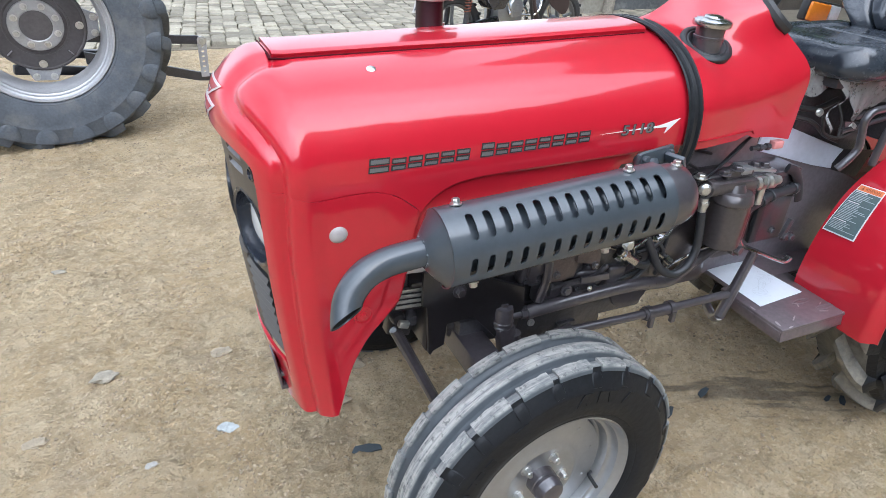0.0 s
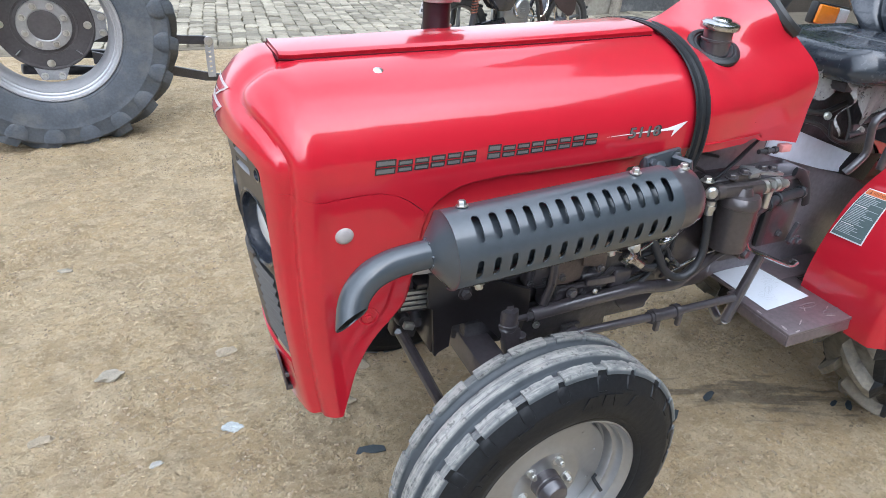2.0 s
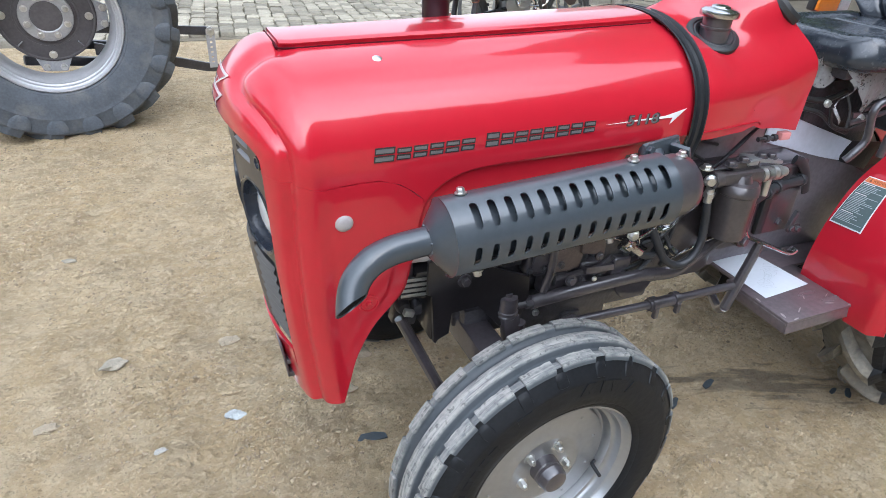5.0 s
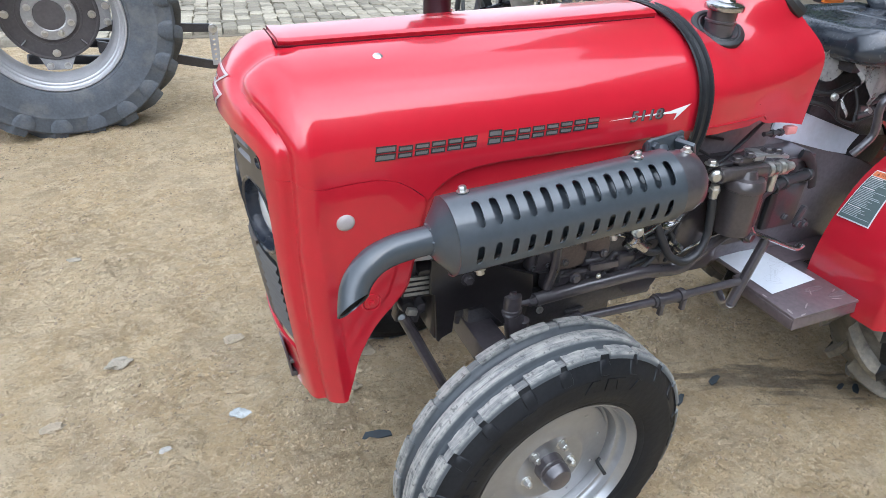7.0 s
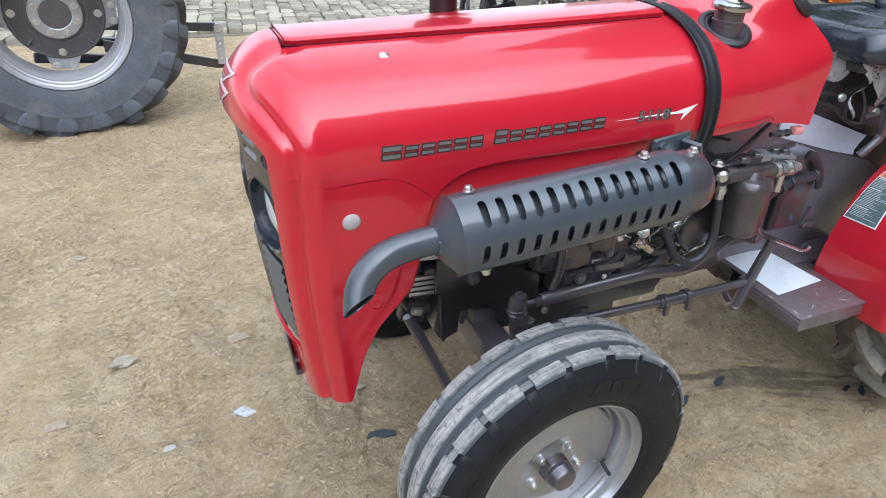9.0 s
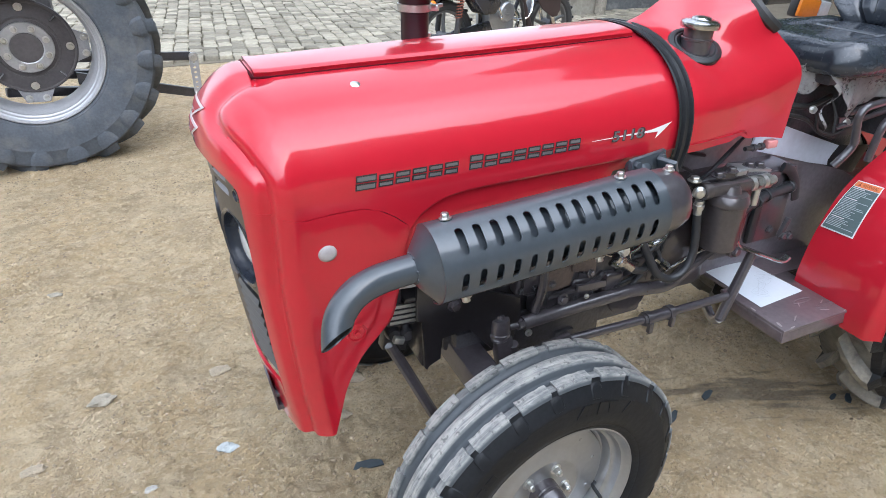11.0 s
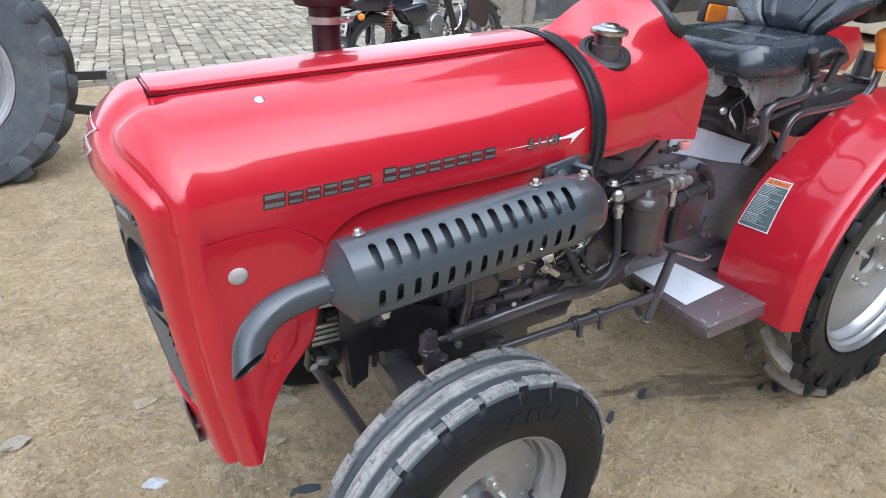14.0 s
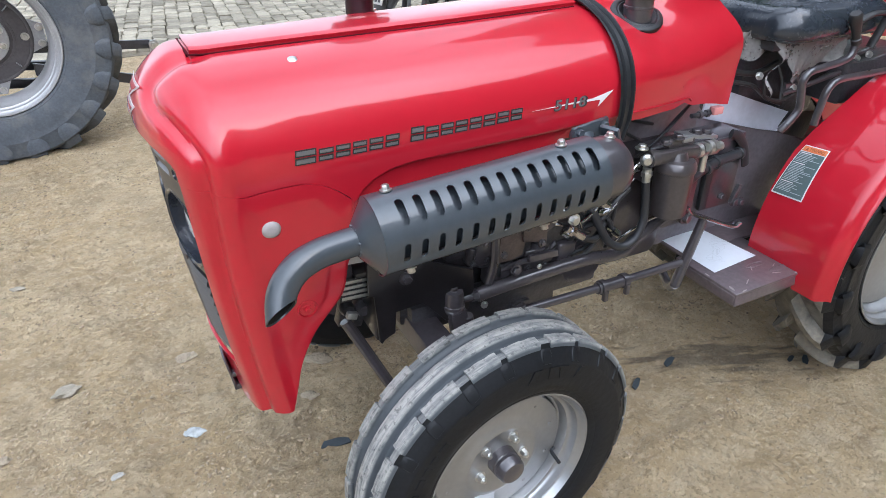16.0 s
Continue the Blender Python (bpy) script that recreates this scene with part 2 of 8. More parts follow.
TYRE = dusty(material("tyre_rubber", (0.011, 0.012, 0.014), 0.40, var=0.3, scale=16, bump=0.12, bump_scale=70, spec=0.3), (0.105, 0.118, 0.130), -0.3, 0.5, 25, 0.70, (0.2925, 0.2990))
dusty(TYRE, (0.22, 0.226, 0.222), 0.10, 0.52, 90, 0.80, (0.3075, 0.3130))
dusty(TYRE, (0.42, 0.415, 0.385), 0.42, 0.62, 1.0, 0.80, (0.309, 0.3140), (7, 190, 1))
dusty(TYRE, (0.40, 0.39, 0.36), 0.50, 0.60, 30, 0.55, (0.309, 0.3140))
dusty(TYRE, (0.05, 0.05, 0.05), 0.56, 0.64, 80, 0.65, (0.309, 0.3140))
TYRE_SIDE = material("clean_sidewall_rubber", (0.012, 0.013, 0.015), 0.46, var=0.3, scale=16, bump=0.10, bump_scale=70, spec=0.22)
TYRE_REAR = dusty(material("tyre_rubber_muddy", (0.016, 0.017, 0.019), 0.5, var=0.3, scale=14, bump=0.3, bump_scale=45), (0.27, 0.245, 0.195), 0.28, 0.56, 13, 0.88, (0.412, 0.436))
dusty(TYRE_REAR, (0.14, 0.135, 0.12), 0.46, 0.60, 34, 0.7)
TYRE_REAR_SIDE = dusty(material("rear_sidewall_rubber", (0.011, 0.012, 0.014), 0.48, var=0.3, scale=16, bump=0.2, bump_scale=60, spec=0.25), (0.30, 0.28, 0.24), 0.655, 0.70, 11, 0.6)
DISC = material("dull_silver_disc_paint", (0.31, 0.298, 0.272), 0.42, metal=0.35, var=0.10, scale=7, bump=0.03, bump_scale=50)
TYRE_FAR = dusty(material("tyre_rubber_old", (0.080, 0.091, 0.107), 0.7, var=0.25, scale=10, bump=0.15, bump_scale=50), (0.22, 0.21, 0.19), 0.5, 0.78, 7, 0.6)
SILVER = material("silver_rim_paint", (0.385, 0.39, 0.395), 0.30, metal=0.72, var=0.07, scale=8, bump=0.02, bump_scale=50)
ZINC = material("zinc_bolt", (0.62, 0.62, 0.60), 0.32, metal=0.9, var=0.15, scale=40)
STEEL = material("bright_steel", (0.55, 0.55, 0.56), 0.22, metal=1.0, var=0.12, scale=30)
CHROME = material("chrome", (0.75, 0.76, 0.78), 0.12, metal=1.0, var=0.04, scale=12)
VINYL = material("black_vinyl", (0.028, 0.034, 0.044), 0.27, coat=0.6, var=0.15, scale=12, bump=0.06, bump_scale=160)
VENT = material("light_grey_slat_plastic", (0.24, 0.235, 0.235), 0.45, var=0.1, scale=20)
LAMP_RING = material("navy_black_lamp_ring", (0.022, 0.026, 0.036), 0.25, coat=0.6, var=0.15, scale=14)
PLASTIC = material("black_plastic", (0.028, 0.027, 0.027), 0.4, var=0.15, scale=14)
BEZEL = material("dark_grey_bezel", (0.090, 0.077, 0.064), 0.45, var=0.15, scale=10, bump=0.03, bump_scale=70)
WHITE = material("white_plastic", (0.50, 0.48, 0.46), 0.62, var=0.04, scale=20)
PAPER = material("white_paper", (0.60, 0.64, 0.69), 0.8, var=0.03, scale=12)
PENCIL = material("pencil_grey", (0.49, 0.52, 0.56), 0.8, var=0.05, scale=20)
DECAL_GREY = material("decal_grey", (0.13, 0.128, 0.128), 0.35, coat=0.5, var=0.06, scale=30)
DECAL_DARK = material("decal_dark", (0.025, 0.022, 0.024), 0.35, coat=0.5, var=0.06, scale=30)
DECAL_WHITE = material("decal_white", (0.78, 0.76, 0.76), 0.3, coat=0.6, var=0.03, scale=30)
STICKER = material("sticker_slate", (0.10, 0.14, 0.14), 0.4, var=0.10, scale=20)
ORANGE = material("orange_plastic", (0.85, 0.24, 0.02), 0.35, var=0.05, scale=20)
AMBER = material("amber_lens", (0.85, 0.26, 0.02), 0.2, coat=0.6, var=0.1, scale=60)
CLEAR = material("clear_lens", (0.56, 0.59, 0.62), 0.15, coat=0.8, var=0.15, scale=70)
FILM = material("dusty_plastic_film", (0.50, 0.48, 0.47), 0.28, var=0.2, scale=14, bump=0.3, bump_scale=25)
FILM.node_tree.nodes["Principled BSDF"].inputs["Alpha"].default_value = 0.45
EARTH = ground_material()
STONE = material("grey_stone", (0.36, 0.34, 0.30), 0.9, var=0.25, scale=20, bump=0.4, bump_scale=60)
MAROON = material("dark_maroon_plastic", (0.022, 0.007, 0.011), 0.3, var=0.2, scale=15)
RUSTY = material("rusty_red_oxide", (0.22, 0.07, 0.04), 0.6, var=0.3, scale=15)
BOWL = material("filter_bowl_brown", (0.074, 0.064, 0.065), 0.30, metal=0.3, coat=0.6, coat_rough=0.1, var=0.2, scale=14, bump=0.05, bump_scale=50)
WELL = material("footwell_brown_enamel", (0.150, 0.135, 0.152), 0.36, coat=1.0, coat_rough=0.22, var=0.3, scale=9, bump=0.08, bump_scale=30)
LOUVRE = material("mid_grey_plastic", (0.105, 0.106, 0.108), 0.5, var=0.1, scale=15)
FRAME = material("black_brown_frame", (0.014, 0.0125, 0.014), 0.34, coat=0.6, coat_rough=0.2, var=0.3, scale=10, bump=0.06, bump_scale=40)


# ---- mesh helpers ----
def part(name, bm, mat, parent=None, label="", smooth=35):
    """Links a bmesh as one mesh object under a thing or a part."""
    me = bpy.data.meshes.new(name)
    bmesh.ops.recalc_face_normals(bm, faces=bm.faces)
    bm.to_mesh(me)
    bm.free()
    me.materials.append(mat)
    if smooth:
        me.shade_smooth()
        me.set_sharp_from_angle(angle=radians(smooth))
    ob = new(name, me)
    ob.parent = parent
    if label:
        ob["label"] = label
    return ob


def again(ob, m, parent=None):
    """Another piece on the same mesh."""
    o = new(ob.name.split(".")[0], ob.data)
    o.parent = parent or ob.parent
    o.matrix_basis = m
    if "label" in ob:
        o["label"] = ob["label"]
    return o


def empty(name, m=None):
    e = new(name)
    e.empty_display_size = 0.1
    if m is not None:
        e.matrix_world = m
    return e


def box(bm, c, s, bevel=0.0, rot=None, seg=2):
    r = bmesh.ops.create_cube(bm, size=1)
    vs = r["verts"]
    for v in vs:
        v.co = Vector((v.co.x * s[0], v.co.y * s[1], v.co.z * s[2]))
    if bevel:
        es = {e for v in vs for e in v.link_edges}
        b = bmesh.ops.bevel(bm, geom=list(es), offset=min(bevel, min(s) * 0.45), segments=seg, affect="EDGES", profile=0.5)
        vs = list({v for f in b["faces"] for v in f.verts} | {v for v in vs if v.is_valid})
    m = Matrix.Translation(c) @ (rot if rot is not None else Matrix.Identity(4))
    for v in vs:
        v.co = m @ v.co
    return bm


def frame_of(d):
    d = Vector(d).normalized()
    a = Vector((0, 0, 1)) if abs(d.z) < 0.9 else Vector((1, 0, 0))
    u = d.cross(a).normalized()
    return d, u, d.cross(u)


def lathe(bm, prof, origin, axis, seg=32, arc=(0, 360), close=False):
    """Revolves (radius, height along the axis) pairs."""
    o = Vector(origin)
    d, u, w = frame_of(axis)
    full = abs(arc[1] - arc[0] - 360) < 1e-6
    n = seg if full else seg + 1
    rings = []
    for r, h in prof:
        if r < 1e-6:
            rings.append([bm.verts.new(o + d * h)])
            continue
        ring = []
        for i in range(n):
            a = radians(arc[0] + (arc[1] - arc[0]) * i / seg)
            ring.append(bm.verts.new(o + d * h + (u * math.cos(a) + w * math.sin(a)) * r))
        rings.append(ring)
    pairs = list(zip(rings, rings[1:])) + ([(rings[-1], rings[0])] if close else [])
    for a, b in pairs:
        for i in range(seg):
            j = (i + 1) % n
            q = [a[i % len(a)], a[j % len(a)], b[j % len(b)], b[i % len(b)]]
            q = [v for k, v in enumerate(q) if v not in q[:k]]
            if len(q) > 2:
                bm.faces.new(q)
    return bm


def rod(bm, a, b, r, r2=None, seg=12, bevel=0.0):
    """A capped round bar from a to b."""
    a, b = Vector(a), Vector(b)
    ln = (b - a).length
    r2 = r if r2 is None else r2
    e = min(bevel, ln * 0.3, r * 0.5)
    prof = [(0, 0), (r, 0), (r2, ln), (0, ln)] if not e else [(0, 0), (r - e, 0), (r, e), (r2, ln - e), (r2 - e, ln), (0, ln)]
    return lathe(bm, prof, a, b - a, seg)


def smooth_path(pts, n=8):
    """Catmull-Rom through the points."""
    p = [Vector(q) for q in pts]
    p = [2 * p[0] - p[1]] + p + [2 * p[-1] - p[-2]]
    out = []
    for i in range(1, len(p) - 2):
        for k in range(n):
            t = k / n
            a, b, c, d = p[i - 1:i + 3]
            out.append(0.5 * (2 * b + (c - a) * t + (2 * a - 5 * b + 4 * c - d) * t * t + (3 * b - a - 3 * c + d) * t ** 3))
    return out + [p[-2]]


def tube(bm, pts, r, seg=10, n=8, caps=True, bend=True, flat=1.0):
    """A round bar or hose along points; r may be a list, one radius a point of the path's ends."""
    path = smooth_path(pts, n) if bend and len(pts) > 2 else [Vector(q) for q in pts]
    rings, u = [], None
    for i, c in enumerate(path):
        d = (path[min(i + 1, len(path) - 1)] - path[max(i - 1, 0)]).normalized()
        if u is None:
            u = frame_of(d)[1]
        u = (u - d * u.dot(d)).normalized()
        w = d.cross(u)
        rad = r if not isinstance(r, (list, tuple)) else r[0] + (r[1] - r[0]) * i / (len(path) - 1)
        rings.append([bm.verts.new(c + (u * math.cos(2 * math.pi * k / seg) + w * flat * math.sin(2 * math.pi * k / seg)) * rad) for k in range(seg)])
    for a, b in zip(rings, rings[1:]):
        for k in range(seg):
            bm.faces.new((a[k], a[(k + 1) % seg], b[(k + 1) % seg], b[k]))
    if caps:
        bm.faces.new(rings[0][::-1])
        bm.faces.new(rings[-1])
    return bm


def prism(bm, poly, m, depth, bevel=0.0):
    """A flat outline (x, y) in the plane of the pose m, given a depth along its z."""
    a = [bm.verts.new(m @ Vector((x, y, 0))) for x, y in poly]
    b = [bm.verts.new(m @ Vector((x, y, depth))) for x, y in poly]
    bm.faces.new(a[::-1])
    bm.faces.new(b)
    n = len(poly)
    sides = [bm.faces.new((a[i], a[(i + 1) % n], b[(i + 1) % n], b[i])) for i in range(n)]
    if bevel:
        es = [e for f in sides for e in f.edges]
        bmesh.ops.bevel(bm, geom=list(set(es)), offset=bevel, segments=2, affect="EDGES", profile=0.5)
    return bm


def sheet(bm, fn, us, vs, thick=0.0):
    """A surface fn(u, v) over lists of parameters, with a thickness if wanted."""
    g = [[bm.verts.new(fn(u, v)) for v in vs] for u in us]
    fs = []
    for i in range(len(us) - 1):
        for j in range(len(vs) - 1):
            fs.append(bm.faces.new((g[i][j], g[i + 1][j], g[i + 1][j + 1], g[i][j + 1])))
    if thick:
        bmesh.ops.recalc_face_normals(bm, faces=fs)
        bmesh.ops.solidify(bm, geom=fs, thickness=thick)
    return bm


def span(a, b, n):
    return [a + (b - a) * i / n for i in range(n + 1)]


def curve(table, x):
    """Smooth interpolation in a short table of (x, value)."""
    if x <= table[0][0]:
        return table[0][1]
    for (a, va), (b, vb) in zip(table, table[1:]):
        if x <= b:
            t = (x - a) / (b - a)
            return va + (vb - va) * t
    return table[-1][1]


def smoothstep(a, b, x):
    t = min(1, max(0, (x - a) / (b - a)))
    return t * t * (3 - 2 * t)


def bolt(bm, c, axis, r=0.009, h=0.008, washer=True):
    """A hexagon head on its washer."""
    d = Vector(axis).normalized()
    c = Vector(c)
    k = 0.0
    if washer:
        lathe(bm, [(0, 0), (r * 1.5, 0), (r * 1.5, 0.002), (0, 0.002)], c, d, 16)
        k = 0.002
    lathe(bm, [(0, k), (r, k), (r, k + h * 0.85), (r * 0.86, k + h), (0, k + h)], c, d, 6)
    return bm


# ---- the red tractor: front axle at x = 0, nose towards -x, centre line y = 0 ----
tractor = tagged(empty("tractor"), "small red two-wheel-drive farm tractor with dark brown chassis on dirt", "tractor")
XF = -0.525


def inset(r, d):
    return r - math.sqrt(max(0.0, r * r - (r - d) ** 2)) if d < r else 0.0


def half_width(z):
    return 0.24 - 0.08 * max(0.0, 0.95 - z)


def nose_warp(x, y, z):
    """The nose bows forward in plan and leans back towards its foot."""
    w = 1 - smoothstep(0.0, 0.25, x - XF)
    return Vector((x + w * (0.040 * (y / 0.2) ** 2 + 0.085 * max(0.0, 1.0 - z) + 0.13 * max(0.0, 0.8 - z) ** 2), y, z))


def crown(x):
    return 1.1077 + 0.0207 * (x + 0.40) / 0.70


VALLEY = [(0, 0.032), (0.7, 0.034), (1.0, 0.042), (1.2, 0.051), (1.7, 0.053), (2.0, 0.053)]


def nose_cut(d, s):
    """How far side and top draw in towards the front."""
    return inset(0.055, d) - 0.006 * (1 - smoothstep(0.03, 0.10, d)), inset(0.115, d) - 0.007 * (1 - smoothstep(0.07, 0.125, d))


def relief(d, s):
    """The proud frame round the nose and the valley between it and the domed hood."""
    if d > 0.16:
        return 0.0
    r = 0.055 + 0.06 * max(0.0, s - 1)
    a = (r * math.acos(1 - d / r) if d < r else r * math.pi / 2 + d - r) - curve(VALLEY, s)
    b = (1.85 - s) * 0.17
    R = 0.035
    q = R - math.hypot(R - a, R - b) if a < R and b < R else min(a, b)
    k = 1 - smoothstep(0.094, 0.125, d)
    return ((0.0030 + 0.0020 * smoothstep(1.81, 1.89, s) * smoothstep(0.03, 0.08, d)) * smoothstep(0.002, -0.012, q) - 0.0080 * math.exp(-((q - 0.002) / 0.008) ** 2)) * k


def hood_section(x, zl, s, off=0.0):
    """Near side of the hood at x: s from 0 at the lower edge zl to 1 at the shoulder, 2 at the crown. Returns y, z."""
    zs = 0.965
    side, drop = nose_cut(x - XF, s)
    cut = side - off
    top = crown(x) - drop + off
    if s <= 1:
        z = zl + (zs - zl) * s
        return -(half_width(z) - cut), z
    a = (s - 1) * math.pi / 2
    n = 2.0 / 2.25
    return -(half_width(zs) - cut) * max(0.0, math.cos(a)) ** n, zs + (top - zs) * math.sin(a) ** n


def hood_point(x, zl, s, off=0.0, side=-1):
    def at(x, s):
        y, z = hood_section(x, zl, s, off)
        return nose_warp(x, y, z)
    p = at(x, s)
    h = relief(x - XF, s if s > 1 else (p.z - 0.45) / 0.515)
    if h:
        e = 0.0004
        n = (at(x + e, s) - at(max(XF, x - e), s)).cross(at(x, min(2.0, s + 0.01)) - at(x, max(0.0, s - 0.01))).normalized()
        if n.dot(p - Vector((-0.25, 0, 0.85))) < 0:
            n = -n
        p = p + n * h
        p.y = min(p.y, 0.0) if s < 2 else 0.0
    return p if side < 0 else Vector((p.x, -p.y, p.z))


def side_at(x, z, off=0.0):
    """The point of the near hood side at x and z."""
    aim = x
    for _ in range(8):
        x -= nose_warp(x, -0.23, z).x - aim
    if z <= 0.965:
        return nose_warp(x, -(half_width(z) + off - nose_cut(x - XF, 0.5)[0]), z)
    lo, hi = 1.0, 2.0
    for _ in range(40):
        mid = (lo + hi) / 2
        if hood_section(x, 0.9, mid)[1] < z:
            lo = mid
        else:
            hi = mid
    y, zz = hood_section(x, 0.9, lo, off)
    return nose_warp(x, y, zz)


# lower edge of the upper hood, and of the nose side panel under its seam
SEAM = [(-0.525, 0.943), (-0.513, 0.939), (-0.49, 0.932), (-0.47, 0.927), (-0.445, 0.925), (-0.412, 0.927), (-0.36, 0.929), (-0.31, 0.929), (-0.28, 0.922), (-0.256, 0.908), (-0.228, 0.884)]
ARCH = [(-0.228, 0.866), (-0.209, 0.894), (-0.200, 0.903), (-0.184, 0.914), (-0.158, 0.925), (-0.121, 0.931), (-0.063, 0.934), (0.015, 0.936), (0.11, 0.937), (0.206, 0.940), (0.36, 0.945)]
FOOT = [(-0.53, 0.431), (-0.462, 0.431), (-0.452, 0.442), (-0.422, 0.481), (-0.380, 0.545), (-0.325, 0.612), (-0.280, 0.659), (-0.257, 0.690), (-0.247, 0.735), (-0.228, 0.866)]
front_steps = [0, 0.0008, 0.0018, 0.003, 0.0045, 0.006, 0.008, 0.010, 0.0122, 0.0145, 0.017, 0.020, 0.0235, 0.027, 0.032, 0.037, 0.046, 0.053, 0.058, 0.063, 0.068, 0.073, 0.078, 0.083, 0.088, 0.094, 0.101, 0.11, 0.13, 0.155]
xs_hood = [XF + d for d in front_steps] + [-0.345, -0.31, -0.272, -0.25, -0.229, -0.222, -0.209, -0.2, -0.184, -0.158, -0.121, -0.063, 0.05, 0.12, 0.2, 0.28, 0.345]
ss_hood = span(0, 1, 8) + [1 + v for v in span(0, 1, 44)[1:]]


def both_sides(fn, us, vs):
    """One shell over both sides, meeting on the centre line."""
    bm = bmesh.new()
    sheet(bm, lambda u, v: fn(u, v, -1), us, vs)
    sheet(bm, lambda u, v: fn(u, v, 1), us, vs)
    bmesh.ops.remove_doubles(bm, verts=bm.verts, dist=1e-5)
    bmesh.ops.recalc_face_normals(bm, faces=bm.faces)
    bmesh.ops.solidify(bm, geom=bm.faces[:], thickness=0.004)
    return bm


def hood_low(x):
    return curve(SEAM, x) if x < -0.2285 else curve(ARCH, x)


part("hood", both_sides(lambda x, s, k: hood_point(x, hood_low(x), s, 0, k), xs_hood, ss_hood), RED, tractor, "glossy red engine hood")


def nose_panel(side):
    bm = bmesh.new()
    xs = [x for x in xs_hood if x < -0.2285] + [-0.32, -0.30, -0.295, -0.288, -0.284, -0.28, -0.276, -0.268, -0.42, -0.40, -0.385, -0.36, -0.33, -0.29, -0.26, -0.252, -0.247, -0.24, -0.2285]
    xs = sorted(set(xs))
    
    def at(x, t, plain=False):
        gap = 0.0017 * smoothstep(0.05, 0.08, x - XF)
        low = curve(FOOT, x)
        z = low + (curve(SEAM, x) - gap - low) * t
        p = nose_warp(x, -(half_width(z) + 0.0012 - nose_cut(x - XF, 0.5)[0]), z)
        if plain:
            return p
        back = curve([(zz, xx) for xx, zz in FOOT[1:]], z) - x
        n = (at(x + 0.0004, t, True) - at(max(XF, x - 0.0004), t, True)).cross(Vector((0, 0, 1))).normalized()
        n = n if n.y < 0 or n.x < -0.5 else -n
        p = p + n * relief(x - XF, (z - 0.45) / 0.515) - Vector((0, -1, 0)) * 0.0028 * smoothstep(0.036, 0.026, back) * smoothstep(0.655, 0.685, z) * smoothstep(0.83, 0.76, z)
        return Vector((p.x, -side * p.y, p.z))
    sheet(bm, at, xs, span(0, 1, 44), 0.005)
    return bm


part("nose_side_panel", nose_panel(-1), RED, tractor)
part("nose_side_panel", nose_panel(1), RED, tractor)
bm = bmesh.new()
sheet(bm, lambda y, z: nose_warp(XF - 0.0022, y, z), span(-0.155, 0.155, 20), span(0.432, 0.556, 6), 0.006)
part("nose_foot", bm, RED, tractor)
# rolled lip that follows the arch over the engine
bm = bmesh.new()
lip = [side_at(nose_warp(x, -0.23, curve(FOOT, x)).x, curve(FOOT, x) + 0.0, -0.010) for x in (-0.452, -0.422, -0.38, -0.325, -0.28, -0.257, -0.247, -0.236)]
lip += [side_at(x, curve(ARCH, x), -0.010) for x in (-0.222, -0.209, -0.184, -0.158, -0.121, -0.063, 0.05, 0.2, 0.34)]
tube(bm, lip, 0.0075, 8, 4, flat=1.0)
part("hood_lip", bm, RED, tractor)
SKIRT = [(-0.244, 0.74), (-0.20, 0.835), (-0.144, 0.852), (0.13, 0.862), (0.185, 0.868), (0.205, 0.908), (0.345, 0.916)]
for k in (-1, 1):
    bm = bmesh.new()
    sheet(bm, lambda x, t: Vector((x, k * (half_width(0.9) - 0.016 + 0.004 * t), curve(SKIRT, x) * (1 - t) + (curve(ARCH, x) + 0.006) * t)), [-0.243, -0.235, -0.228, -0.222, -0.205, -0.18, -0.144] + span(-0.1, 0.1, 6) + [0.13, 0.16, 0.185, 0.205] + span(0.24, 0.345, 3), span(0, 1, 3), 0.003)
    part("hood_skirt", bm, RED, tractor)
# raised centre strip
bm = bmesh.new()


def strip_point(x, t, off):
    y = t * (0.060 + 0.011 * smoothstep(-0.4, 0.1, x))
    lo, hi = 1.0, 2.0
    for _ in range(30):
        mid = (lo + hi) / 2
        if -hood_section(x, 0.9, mid)[0] > abs(y):
            lo = mid
        else:
            hi = mid
    z = hood_section(x, 0.9, lo)[1]
    edge = 0.003 * smoothstep(0.88, 1.0, abs(t))
    return nose_warp(x, y, z + off - edge)


sheet(bm, lambda x, t: strip_point(x, t, 0.0105), [-0.4245, -0.42, -0.415, -0.41, -0.40] + span(-0.38, 0.33, 14), [-1, -0.97, -0.9, -0.8] + span(-0.6, 0.6, 6) + [0.8, 0.9, 0.97, 1], 0.010)
part("hood_strip", bm, RED, tractor, "raised red centre strip")
# dark tubes that stand in for the shaded gap round the strip
bm = bmesh.new()
tube(bm, [strip_point(-0.4285, t, 0.0025) for t in span(-1.03, 1.03, 10)], 0.0028, 6, 3)
for k in (-1, 1):
    tube(bm, [strip_point(x, k * 1.035, 0.0030) for x in span(-0.4285, 0.325, 24)], 0.0018, 6, 2)
part("strip_seal", bm, material("matt_dark_seal", (0.060, 0.006, 0.010), 0.85, var=0.2, scale=20, spec=0.1), tractor, "dark line painted for the shaded gap round the strip")
bm = bmesh.new()
lathe(bm, [(0, 0.0025), (0.006, 0.0020), (0.0085, 0.0003), (0.0088, -0.003)], side_at(-0.273, 1.096), (0, -0.42, 0.91), 16)
part("rivet", bm, ZINC, tractor)

# grille
OPEN = 0.184


def open_top(y):
    t = min(1.0, abs(y) / OPEN)
    return 0.965 + 0.044 * (1 - t ** 2.25) ** (1 / 2.25)


